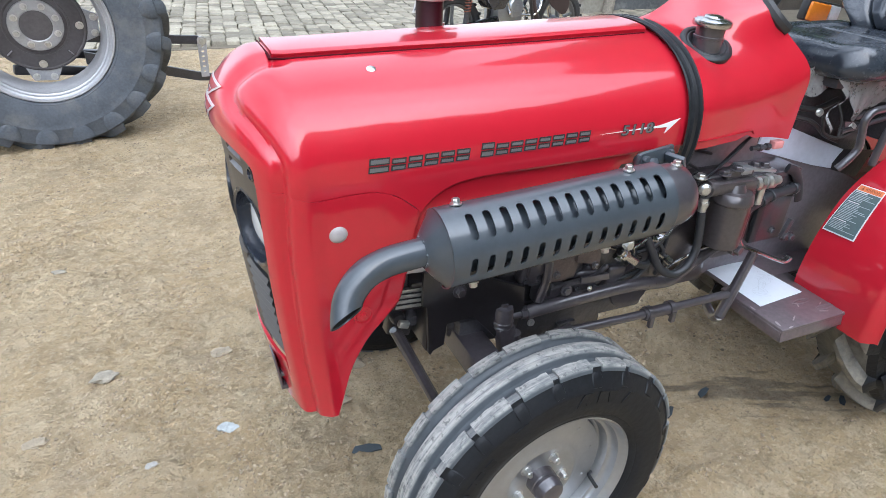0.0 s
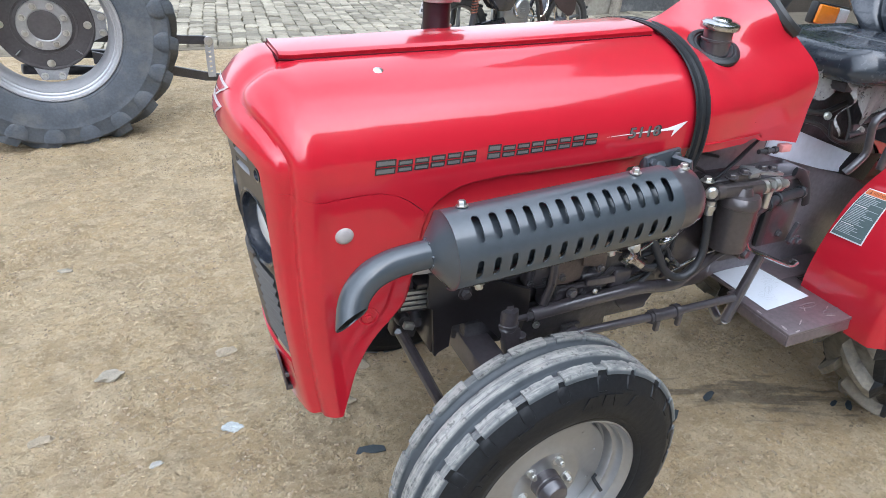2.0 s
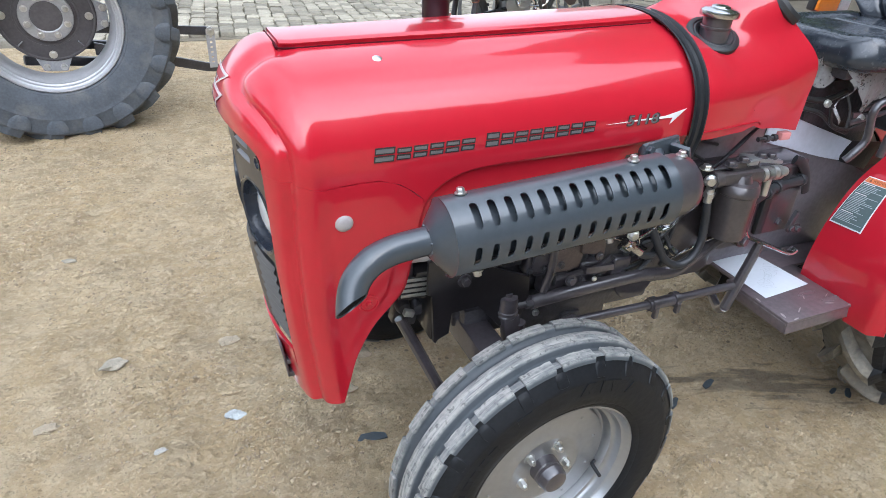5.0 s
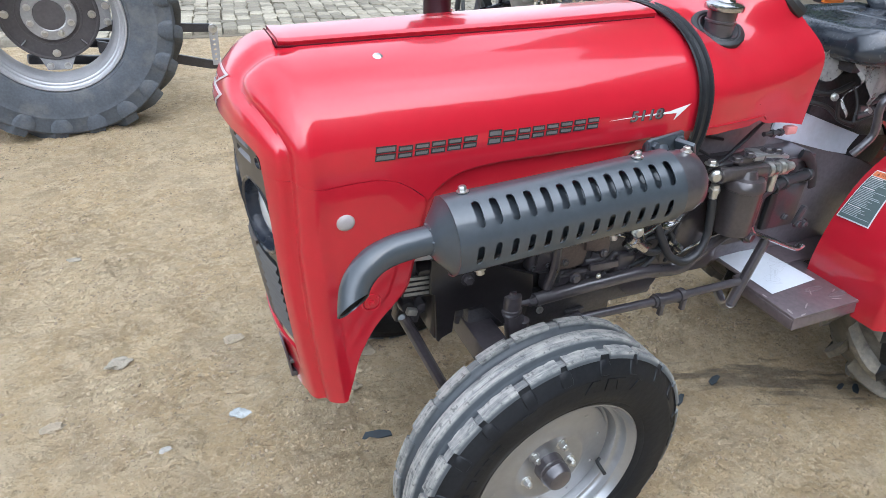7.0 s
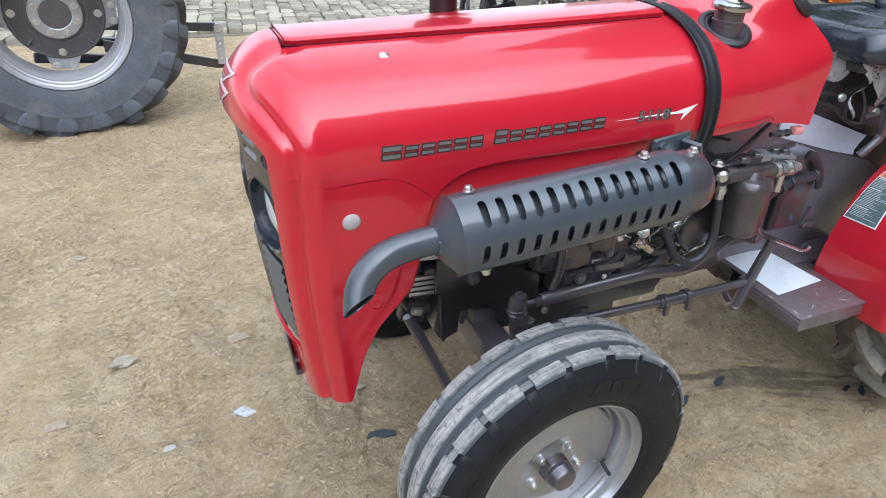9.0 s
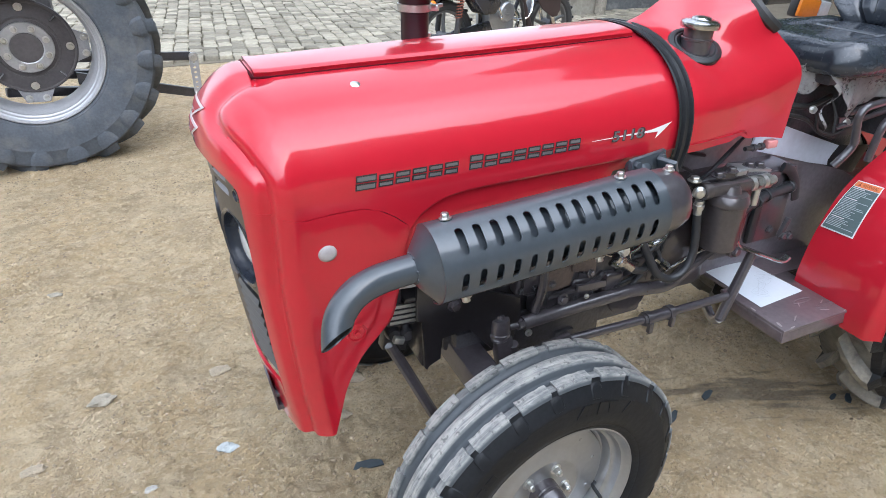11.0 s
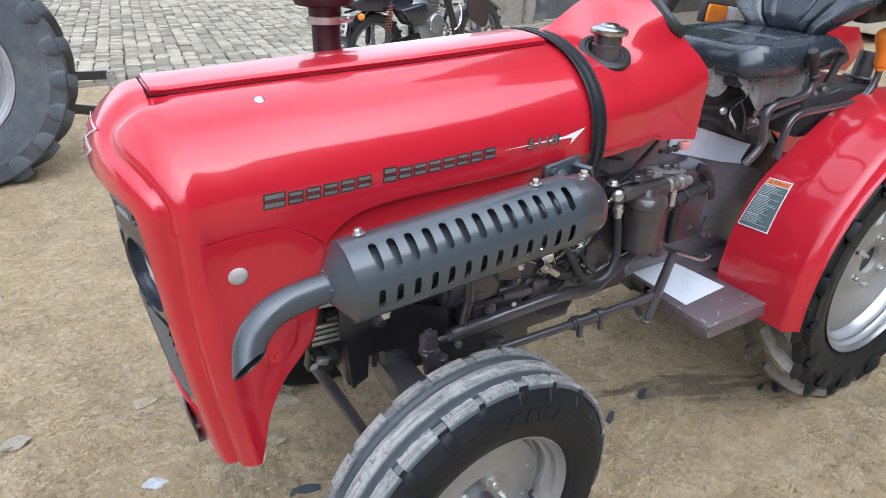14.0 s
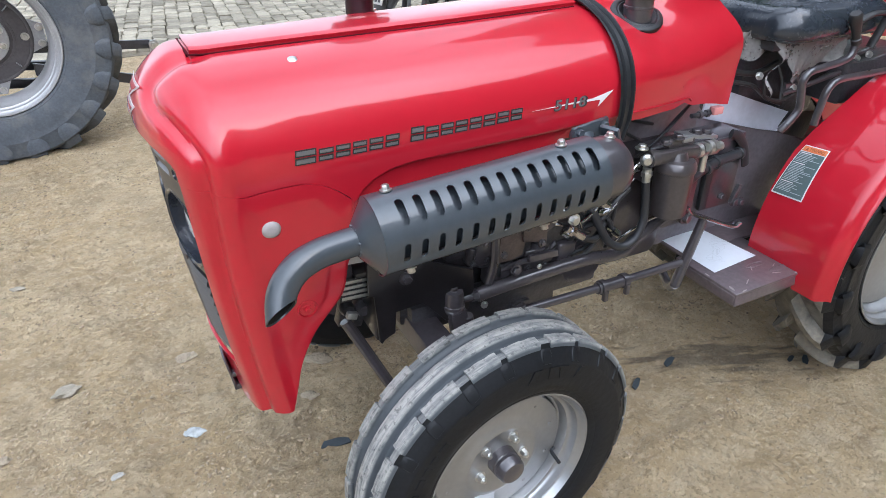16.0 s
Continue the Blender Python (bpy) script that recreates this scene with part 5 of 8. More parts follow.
for k in (-1, 1):
    bm = bmesh.new()
    y = k * 0.335 + 0.08 * (k + 1)
    rod(bm, (0, y, 0.22), (0, y, 0.44), 0.026, 0.026, 20, 0.004)
    rod(bm, (0, y, 0.304), (0, y + k * 0.075, 0.304), 0.032, 0.026, 20)
    part("king_pin", bm, CHASSIS, tractor)
bm = bmesh.new()
lathe(bm, [(0.0, 0.032), (0.008, 0.032), (0.009, 0.026), (0.019, 0.024), (0.021, 0.018), (0.021, -0.008), (0.0235, -0.010), (0.0235, -0.016), (0.020, -0.018), (0.022, -0.022), (0.018, -0.030), (0.0, -0.03)], (-0.012, -0.2, 0.585), (0, 0, 1), 28)
ball = part("ball_joint", bm, CHASSIS, tractor, "black steering ball joint")
bm = bmesh.new()
box(bm, (0.0, -0.205, 0.515), (0.040, 0.030, 0.10), 0.006, pose(0, 0, 0, 0, -10, 0))
tube(bm, [(0.0, -0.21, 0.48), (-0.005, -0.26, 0.46), (0.0, -0.33, 0.445)], 0.018, 10, 5)
part("steering_arm", bm, CHASSIS, tractor)
bm = bmesh.new()
rod(bm, (0.008, -0.2, 0.580), (0.034, -0.2, 0.580), 0.0085)
lathe(bm, [(0, 0), (0.012, 0), (0.012, 0.018), (0, 0.018)], (0.030, -0.2, 0.580), (1, 0, 0), 6)
tube(bm, [(0.044, -0.2, 0.580), (0.09, -0.2, 0.583), (0.20, -0.2, 0.588), (0.33, -0.2, 0.590), (0.43, -0.2, 0.580), (0.49, -0.19, 0.600), (0.56, -0.18, 0.630)], 0.0155, 12, 6)
part("drag_link", bm, CHASSIS, tractor, "long dark steel drag link")
bm = bmesh.new()
tube(bm, [(0.015, -0.215, 0.545), (0.025, -0.21, 0.515), (0.055, -0.2, 0.497), (0.10, -0.2, 0.497), (0.17, -0.2, 0.51)], 0.011, 10, 6)
rod(bm, (0.10, -0.2, 0.502), (0.39, -0.2, 0.494), 0.0105)
rod(bm, (0.38, -0.2, 0.494), (0.475, -0.2, 0.493), 0.0150)
rod(bm, (0.46, -0.2, 0.493), (0.66, -0.2, 0.492), 0.0105)
for x in (0.155, 0.395, 0.462):
    rod(bm, (x - 0.007, -0.2, 0.494), (x + 0.007, -0.2, 0.494), 0.0185)
    box(bm, (x, -0.215, 0.478), (0.012, 0.012, 0.03), 0.002)
part("tie_rod", bm, CHASSIS, tractor, "dark tie rod with clamps")
bm = bmesh.new()
tube(bm, [(-0.232, -0.14, 0.565), (-0.128, -0.20, 0.330)], 0.0125, 10)
lathe(bm, [(0, 0.014), (0.014, 0.012), (0.019, 0), (0.014, -0.012), (0, -0.014)], (-0.122, -0.204, 0.318), (0.3, -0.9, 0.2), 16)
tube(bm, [(-0.122, -0.204, 0.318), (-0.06, -0.26, 0.315), (-0.02, -0.32, 0.31)], 0.011, 8)
rod(bm, (-0.122, -0.204, 0.33), (-0.122, -0.204, 0.36), 0.006)
part("steering_strut", bm, CHASSIS, tractor)
# front tow bracket under the nose
bm = bmesh.new()
box(bm, (-0.468, -0.09, 0.495), (0.005, 0.05, 0.085), 0.002, pose(0, 0, 0, 0, -8, 0))
for dx, dz, sx, sz in ((0.013, -0.033, 0.026, 0.012), (0.013, 0.000, 0.026, 0.010), (0.025, -0.016, 0.007, 0.036)):
    box(bm, (-0.466 + dx, -0.09, 0.492 + dz), (sx, 0.05, sz), 0.002)
part("tow_bracket", bm, CHASSIS, tractor)

# ---- fuel filter, lines and brackets ----
bm = bmesh.new()
FX, FY = 0.545, -0.215
lathe(bm, [(0, 0.655), (0.012, 0.655), (0.014, 0.664), (0.035, 0.667), (0.0415, 0.670), (0.0430, 0.676), (0.0420, 0.680), (0.0432, 0.685), (0.0445, 0.778), (0.0472, 0.780), (0.0480, 0.788), (0.0460, 0.792), (0.0448, 0.798), (0.040, 0.804), (0.026, 0.806), (0.020, 0.822), (0, 0.823)], (FX, FY, 0), (0, 0, 1), 40)
filt = part("fuel_filter", bm, BOWL, tractor, "dark brown fuel filter bowl")
bm = bmesh.new()
box(bm, (0.545, -0.215, 0.815), (0.16, 0.026, 0.030), 0.008, pose(0, 0, 0, 0, 2, 0))
box(bm, (0.56, -0.200, 0.838), (0.08, 0.02, 0.02), 0.004)
rod(bm, (0.46, -0.215, 0.818), (0.48, -0.215, 0.818), 0.019, 0.019, 16)
part("filter_head", bm, BOWL, filt)
bm = bmesh.new()
lathe(bm, [(0, 0.012), (0.009, 0.012), (0.014, 0.006), (0.014, 0), (0, 0)], (0.452, -0.215, 0.819), (-0.4, -1, 0), 20)
rod(bm, (0.458, -0.217, 0.80), (0.462, -0.216, 0.760), 0.010, 0.009, 12)
rod(bm, (0.459, -0.217, 0.79), (0.460, -0.217, 0.78), 0.013, 0.013, 6)
part("banjo_fitting", bm, ZINC, filt, "zinc plated pipe union")
bm = bmesh.new()
box(bm, (0.620, -0.190, 0.840), (0.105, 0.040, 0.009), 0.003, pose(0, 0, 0, 0, 9, 0))
box(bm, (0.572, -0.200, 0.843), (0.030, 0.030, 0.012), 0.003)
part("filter_bracket", bm, SILVER, filt, "bare alloy filter bracket")
bm = bmesh.new()
for x in (0.600, 0.617, 0.634, 0.651):
    rod(bm, (x, -0.215, 0.813), (x + 0.012, -0.215, 0.813), 0.0175, 0.0175, 6 if x in (0.617, 0.651) else 16)
rod(bm, (0.598, -0.215, 0.813), (0.68, -0.215, 0.812), 0.011)
rod(bm, (0.628, -0.218, 0.80), (0.628, -0.218, 0.76), 0.009)
part("banjo_fitting", bm, ZINC, filt, "zinc plated pipe union")
for p in ((0.449, -0.200, 0.840), (0.512, -0.205, 0.842), (0.548, -0.205, 0.848), (0.616, -0.192, 0.8455), (0.648, -0.192, 0.8405)):
    bm = bmesh.new()
    bolt(bm, p, (0, 0, 1), 0.010, 0.008)
    part("filter_bolt", bm, CHASSIS if p[0] > 0.5 else ZINC, filt)
bm = bmesh.new()
tube(bm, [(0.461, -0.217, 0.765), (0.464, -0.222, 0.72), (0.462, -0.228, 0.67), (0.440, -0.232, 0.632), (0.405, -0.230, 0.620), (0.370, -0.222, 0.640), (0.345, -0.212, 0.685), (0.325, -0.20, 0.725), (0.30, -0.18, 0.745)], 0.0095, 14, 8)
part("fuel_hose", bm, HOSE, tractor, "thick black fuel hose")
for pts, r in (([(0.262, -0.215, 0.695), (0.288, -0.216, 0.674), (0.315, -0.215, 0.655), (0.345, -0.21, 0.650), (0.38, -0.19, 0.668), (0.40, -0.17, 0.70)], 0.0085),
               ([(0.30, -0.18, 0.60), (0.36, -0.18, 0.615), (0.40, -0.19, 0.66), (0.41, -0.19, 0.71), (0.44, -0.18, 0.76)], 0.0055),
               ([(0.30, -0.17, 0.63), (0.33, -0.18, 0.68), (0.38, -0.18, 0.745), (0.43, -0.185, 0.778), (0.455, -0.19, 0.782)], 0.0065),
               ([(0.37, -0.16, 0.93), (0.43, -0.15, 0.87), (0.50, -0.14, 0.83)], 0.004), ([(0.40, -0.15, 0.94), (0.45, -0.14, 0.89), (0.54, -0.13, 0.86)], 0.004),
               ([(0.335, -0.18, 0.665), (0.365, -0.20, 0.69), (0.40, -0.205, 0.735), (0.43, -0.20, 0.75)], 0.0075), ([(0.395, -0.19, 0.60), (0.40, -0.20, 0.64), (0.385, -0.20, 0.68), (0.36, -0.19, 0.70)], 0.005)):
    bm = bmesh.new()
    tube(bm, pts, r, 10, 6)
    part("fuel_line", bm, HOSE, tractor)
for shapes in ((((0.252, -0.216, 0.702), (0.30, -0.216, 0.666), 0.0105, 12), ((0.262, -0.216, 0.695), (0.272, -0.216, 0.687), 0.0135, 6), ((0.245, -0.212, 0.69), (0.26, -0.216, 0.68), 0.008, 8)),
               (((0.29, -0.19, 0.60), (0.315, -0.195, 0.590), 0.008, 8),), (((0.355, -0.2, 0.735), (0.375, -0.2, 0.72), 0.012, 6),), (((0.345, -0.2, 0.71), (0.375, -0.2, 0.70), 0.009, 8),),
               (((0.395, -0.205, 0.655), (0.412, -0.208, 0.640), 0.010, 6),), (((0.372, -0.205, 0.665), (0.385, -0.207, 0.655), 0.007, 8),)):
    bm = bmesh.new()
    for a, c, r, n in shapes:
        rod(bm, a, c, r, r, n)
    part("hose_union", bm, STEEL, tractor, "bright steel hose union")
# thin steel injector pipes
for pts, r in (([(0.24, -0.19, 0.70), (0.29, -0.20, 0.69), (0.335, -0.21, 0.725), (0.345, -0.2, 0.77)], 0.0035), ([(0.33, -0.20, 0.73), (0.39, -0.21, 0.76), (0.43, -0.205, 0.79), (0.45, -0.20, 0.79)], 0.0045),
               ([(0.425, -0.18, 0.60), (0.47, -0.20, 0.64), (0.53, -0.20, 0.655), (0.57, -0.20, 0.65)], 0.004), ([(0.34, -0.20, 0.70), (0.38, -0.21, 0.715), (0.41, -0.205, 0.75), (0.435, -0.205, 0.775)], 0.0035)):
    bm = bmesh.new()
    tube(bm, pts, r, 8, 6)
    part("injector_pipe", bm, STEEL, tractor)
# clutch housing and side plates
bm = bmesh.new()
box(bm, (0.53, 0, 0.68), (0.24, 0.24, 0.40), 0.03)
box(bm, (0.58, -0.13, 0.77), (0.14, 0.07, 0.09), 0.01)
box(bm, (0.62, -0.15, 0.70), (0.10, 0.07, 0.20), 0.01)
box(bm, (1.05, 0.06, 0.56), (0.90, 0.14, 0.22), 0.03)
part("gearbox", bm, CHASSIS, tractor, "dark brown gearbox housing")
bm = bmesh.new()
box(bm, (0.545, -0.115, 0.880), (0.30, 0.012, 0.115), 0.004)
part("tank_bracket", bm, WELL, tractor, "brown plate under the fuel tank")
bm = bmesh.new()
rod(bm, (0.610, -0.175, 0.881), (0.668, -0.175, 0.880), 0.0055)
for x in (0.632, 0.655):
    rod(bm, (x, -0.175, 0.8805), (x + 0.010, -0.175, 0.8803), 0.0085, 0.0085, 6)
part("cable_end", bm, BLOCK, tractor)
for k in range(3):
    bm = bmesh.new()
    tube(bm, [(0.640 - 0.016 * k, -0.150 - 0.008 * k, 0.905), (0.60 - 0.016 * k, -0.155 - 0.008 * k, 0.885 - 0.006 * k), (0.53 - 0.010 * k, -0.165 - 0.006 * k, 0.838), (0.49 - 0.008 * k, -0.160, 0.800)], 0.0032, 8, 6)
    part("cable", bm, HOSE, tractor)
bm = bmesh.new()
box(bm, (0.688, -0.175, 0.8835), (0.030, 0.018, 0.018), 0.003)
part("pink_tab", bm, material("pink_plastic", (0.62, 0.25, 0.24), 0.5), tractor, "faded pink plastic tag")
# brown housing behind the filter with its black brace
bm = bmesh.new()
box(bm, (0.795, -0.080, 0.680), (0.178, 0.090, 0.205), 0.005)
box(bm, (0.795, -0.126, 0.775), (0.150, 0.010, 0.012), 0.002)
housing = part("side_housing", bm, CHASSIS, tractor, "dark brown side housing")
bm = bmesh.new()
box(bm, (0.7605, -0.134, 0.675), (0.026, 0.014, 0.170), 0.004)
box(bm, (0.7605, -0.140, 0.715), (0.040, 0.020, 0.022), 0.004)
part("brace", bm, HOSE, housing)
for q in ((0.8385, -0.126, 0.610), (0.8385, -0.126, 0.735)):
    bm = bmesh.new()
    bolt(bm, q, (0, -1, 0), 0.0075, 0.007)
    part("housing_bolt", bm, CHASSIS, housing)
# the footwell side: dark lower plate, upper sheet painted as its sky reflection
bm = bmesh.new()
prism(bm, [(0.655, 0.44), (0.655, 0.90), (0.76, 0.870), (0.80, 0.825), (0.854, 0.790), (1.0, 0.762), (1.127, 0.724), (1.276, 0.656), (1.30, 0.64), (1.30, 0.44)], Matrix.Translation((0, -0.025, 0)) @ pose(0, 0, 0, 90, 0, 0), 0.010, 0.002)
part("footwell_plate", bm, WELL, tractor, "dark brown footwell side plate")
bm = bmesh.new()
prism(bm, [(0.80, 0.806), (0.81, 0.892), (0.889, 0.864), (0.995, 0.826), (1.152, 0.771), (1.134, 0.752), (1.121, 0.732), (1.127, 0.716), (1.036, 0.738), (0.94, 0.766), (0.882, 0.783)], Matrix.Translation((0, -0.036, 0)) @ pose(0, 0, 0, 90, 0, 0), 0.005, 0.001)
part("tunnel_sheet", bm, SKY_SHEEN, tractor, "tunnel sheet coloured blue-grey like its sky reflection")
# black plate in place of the shaded recess below the levers
bm = bmesh.new()
prism(bm, [(1.154, 0.770), (1.297, 0.752), (1.26, 0.672), (1.199, 0.690), (1.130, 0.712), (1.124, 0.732), (1.137, 0.752)], Matrix.Translation((0, -0.033, 0)) @ pose(0, 0, 0, 90, 0, 0), 0.004, 0.001)
part("lever_gate", bm, RUBBER, tractor, "flat black plate for the shaded lever recess")
bm = bmesh.new()
tube(bm, [(0.60, -0.200, 0.720), (0.66, -0.180, 0.728), (0.74, -0.160, 0.736), (0.866, -0.135, 0.732)], 0.0125, 12, 5)
tube(bm, [(0.812, -0.134, 0.792), (0.838, -0.136, 0.782), (0.866, -0.136, 0.752), (0.884, -0.135, 0.720), (0.897, -0.132, 0.692)], 0.0065, 10, 6, flat=2.0)
for x, y, z in ((0.700, -0.170, 0.732), (0.742, -0.1595, 0.7365), (0.850, -0.137, 0.733)):
    rod(bm, (x, y, z), (x + 0.014, y + 0.003, z), 0.0165, 0.0165, 16, 0.002)
part("brake_shaft", bm, HOSE, tractor)
bm = bmesh.new()
for p in ((0.86, -0.150, 0.60), (0.885, -0.150, 0.595)):
    bolt(bm, p, (0, -1, 0), 0.009, 0.010)
box(bm, (0.862, -0.15, 0.622), (0.014, 0.012, 0.055), 0.003, pose(0, 0, 0, 0, 20, 0))
part("plate_bolt", bm, BLOCK, tractor)
# foot plate with a bent-down rim
bm = bmesh.new()
box(bm, (0.853, -0.2225, 0.4405), (0.254, 0.208, 0.009), 0.003)
foot = part("foot_plate", bm, PLATE, tractor, "worn dark brown foot plate")
bm = bmesh.new()
box(bm, (0.96, -0.07, 0.4402), (0.42, 0.104, 0.008), 0.002)
part("inner_plate", bm, PLATE, foot)
bm = bmesh.new()
box(bm, (0.853, -0.3225, 0.4215), (0.248, 0.005, 0.032), 0.002, pose(0, 0, 0, -8, 0, 0))
part("front_rim", bm, PLATE, foot)
bm = bmesh.new()
box(bm, (0.7290, -0.222, 0.4215), (0.005, 0.199, 0.032), 0.002, pose(0, 0, 0, 0, -8, 0))
part("side_rim", bm, PLATE, foot)
bm = bmesh.new()
box(bm, (0.93, -0.20, 0.40), (0.03, 0.20, 0.04), 0.004)
part("plate_bracket", bm, PLATE, foot)
for x, y in ((0.885, -0.245), (0.925, -0.285)):
    bm = bmesh.new()
    ring = [Vector((x + 0.030 * math.cos(a) * (1.0 if abs(math.cos(a)) > 0.3 else 0.9), y + 0.008 * math.sin(a), 0.4455)) for a in span(0.3, 5.9, 14)]
    tube(bm, ring, 0.0022, 6, 2, flat=0.7)
    part("embossed_slot", bm, PLATE, foot)
SCUFF = material("scraped_bare_paint", (0.27, 0.24, 0.235), 0.5, var=0.25, scale=60)
for x, y, l, w, a in ((0.738, -0.300, 0.022, 0.008, 75), (0.760, -0.322, 0.020, 0.004, 5), (0.800, -0.296, 0.030, 0.004, 30), (0.905, -0.300, 0.028, 0.004, -20), (0.732, -0.225, 0.018, 0.005, 85), (0.862, -0.255, 0.024, 0.003, 50), (0.960, -0.322, 0.030, 0.003, 2), (0.93, -0.27, 0.022, 0.003, 25)):
    bm = bmesh.new()
    prism(bm, [(-l / 2, -w * 0.2), (-l * 0.15, -w / 2), (l * 0.3, -w * 0.35), (l / 2, w * 0.1), (l * 0.1, w / 2), (-l * 0.35, w * 0.3)], Matrix.Translation((x, y, 0.4448)) @ pose(0, 0, 0, 0, 0, a), 0.0010)
    part("scuff", bm, SCUFF, foot, "scraped bare patch")
# drawing paper on the plate
bm = bmesh.new()
PAPER_C = [Vector((0.755, -0.228, 0.4475)), Vector((0.925, -0.215, 0.4475)), Vector((0.902, -0.003, 0.4475)), Vector((0.755, -0.008, 0.4475))]
sheet(bm, lambda u, v: (PAPER_C[0] * (1 - u) + PAPER_C[1] * u) * (1 - v) + (PAPER_C[3] * (1 - u) + PAPER_C[2] * u) * v + Vector((0, 0, 0.004 * math.sin(3 * u) * math.sin(2.2 * v) ** 2)), span(0, 1, 10), span(0, 1, 10), 0.0006)
paper = tagged(part("paper_sheet", bm, PAPER), "white sheet of paper with faint pencil marks on foot plate", "paper")
for i in range(7):
    bm = bmesh.new()
    pts = [Vector((0.80 + 0.016 * i + 0.02 * math.cos(2.1 * k + i), -0.185 + 0.012 * i + 0.02 * math.sin(1.7 * k + 2 * i), 0.4505)) for k in range(5)]
    tube(bm, pts, 0.0005, 4, 4, flat=0.3)
    part("pencil_line", bm, PENCIL, paper)
# clutch pedal
bm = bmesh.new()
rod(bm, (0.700, -0.20, 0.610), (0.640, -0.205, 0.430), 0.0115, 0.014, 10)
tube(bm, [(0.64, -0.205, 0.43), (0.66, -0.17, 0.40), (0.70, -0.10, 0.40)], 0.012, 10, 5)
part("pedal_arm", bm, CHASSIS, tractor)
bm = bmesh.new()
tube(bm, [(0.642, -0.19, 0.650), (0.655, -0.195, 0.632), (0.70, -0.205, 0.612), (0.76, -0.215, 0.585), (0.79, -0.22, 0.575), (0.815, -0.215, 0.578)], 0.0105, 8, 5, flat=0.45)
part("pedal_pad", bm, STEEL, tractor, "worn bare-metal pedal pad")
bm = bmesh.new()
tube(bm, [(0.44, -0.19, 0.575), (0.50, -0.19, 0.60), (0.56, -0.185, 0.630), (0.62, -0.18, 0.640)], 0.014, 10, 5)
rod(bm, (0.61, -0.165, 0.640), (0.61, -0.215, 0.640), 0.017, 0.017, 16)
bolt(bm, (0.61, -0.215, 0.640), (0.2, -1, 0), 0.012, 0.012)
rod(bm, (0.57, -0.19, 0.66), (0.60, -0.19, 0.645), 0.016)
part("steering_drop_arm", bm, CHASSIS, tractor)

# ---- fenders ----
FC = Vector((1.446, 0, 0.445))


def fender_r(ang, y):
    """Radius of the fender's skin, with a soft ridge along it."""
    ridge = math.exp(-((y + 0.285) / 0.022) ** 2) * smoothstep(165, 135, ang)
    return 0.492 + 0.004 * ridge


def fender_pt(ang, y, k, off=0.0):
    a = radians(ang)
    r = fender_r(ang, y) + off
    edge = smoothstep(-0.385, -0.412, y)
    r -= 0.030 * edge
    if y > -0.25:
        y -= 0.025 * smoothstep(-0.25, -0.165, y) * smoothstep(150, 125, ang)
    return Vector((FC.x + r * math.cos(a), y * k, FC.z + r * math.sin(a)))


def fender(k):
    bm = bmesh.new()
    ys = [-0.414, -0.411, -0.406, -0.398, -0.388] + span(-0.375, -0.30, 4) + span(-0.29, -0.24, 6) + span(-0.22, -0.165, 4)
    sheet(bm, lambda a, y: fender_pt(a, y, k), span(181.5, 35, 60), ys)
    # tab below the foot plate on the outer side
    sheet(bm, lambda a, y: fender_pt(a, y, k), span(186.5, 181.5, 3), [y for y in ys if y < -0.31])
    bmesh.ops.remove_doubles(bm, verts=bm.verts, dist=1e-5)
    bmesh.ops.recalc_face_normals(bm, faces=bm.faces)
    bmesh.ops.solidify(bm, geom=bm.faces[:], thickness=0.003)
    return bm


part("fender", fender(1), RED, tractor, "glossy red rear fender", smooth=50)
part("fender", fender(-1), RED, tractor, "glossy red rear fender", smooth=50)
for k in (1, -1):
    bm = bmesh.new()
    sheet(bm, lambda a, t: fender_pt(a, -0.167, k) * (1 - t) + Vector((FC.x + 0.30 * math.cos(radians(a)), fender_pt(a, -0.167, k).y, FC.z + 0.28 * math.sin(radians(a)))) * t, span(178, 20, 40), [0, 0.5, 1], 0.003)
    part("fender_web", bm, RED, tractor)


def on_fender(u, v, off):
    """The warning sticker's plane: u across, v up."""
    y = -0.170 - 0.090 * u - 0.012 * v + 0.020 * u * v
    ang = 160.3 - 0.6 * u - 16.8 * v
    return fender_pt(ang, y, 1, off)


def patch(name, u0, u1, v0, v1, mat, off, parent, label=""):
    bm = bmesh.new()
    sheet(bm, lambda u, v: on_fender(u, v, off), span(u0, u1, 6), span(v0, v1, 8), 0.0005)
    return part(name, bm, mat, parent, label)


sticker = patch("warning_sticker", 0, 1, 0, 1, DECAL_WHITE, 0.0025, tractor, "slate safety sticker with white rim and orange band")
patch("sticker_face", 0.035, 0.965, 0.025, 0.865, STICKER, 0.0036, sticker)
patch("sticker_band", 0.035, 0.965, 0.88, 0.98, material("sticker_orange", (0.72, 0.22, 0.08), 0.4), 0.0036, sticker)
BAND_INK = material("sticker_brown_ink", (0.30, 0.085, 0.035), 0.45, var=0.1, scale=30)
cu = bpy.data.curves.new("band_text", "FONT")
cu.body, cu.size, cu.space_character, cu.offset = "WARNING", 1.0, 1.05, 0.012
tmp = new("band_text_curve", cu)
me = bpy.data.meshes.new_from_object(tmp.evaluated_get(bpy.context.evaluated_depsgraph_get()))
bpy.data.objects.remove(tmp)
wide = max(v.co.x for v in me.vertices)
for v in me.vertices:
    v.co = on_fender(0.30 + 0.58 * v.co.x / wide, 0.903 + 0.078 * v.co.y, 0.0050)
me.materials.clear()
me.materials.append(BAND_INK)
word = new("band_text", me)
word.parent = sticker
bm = bmesh.new()
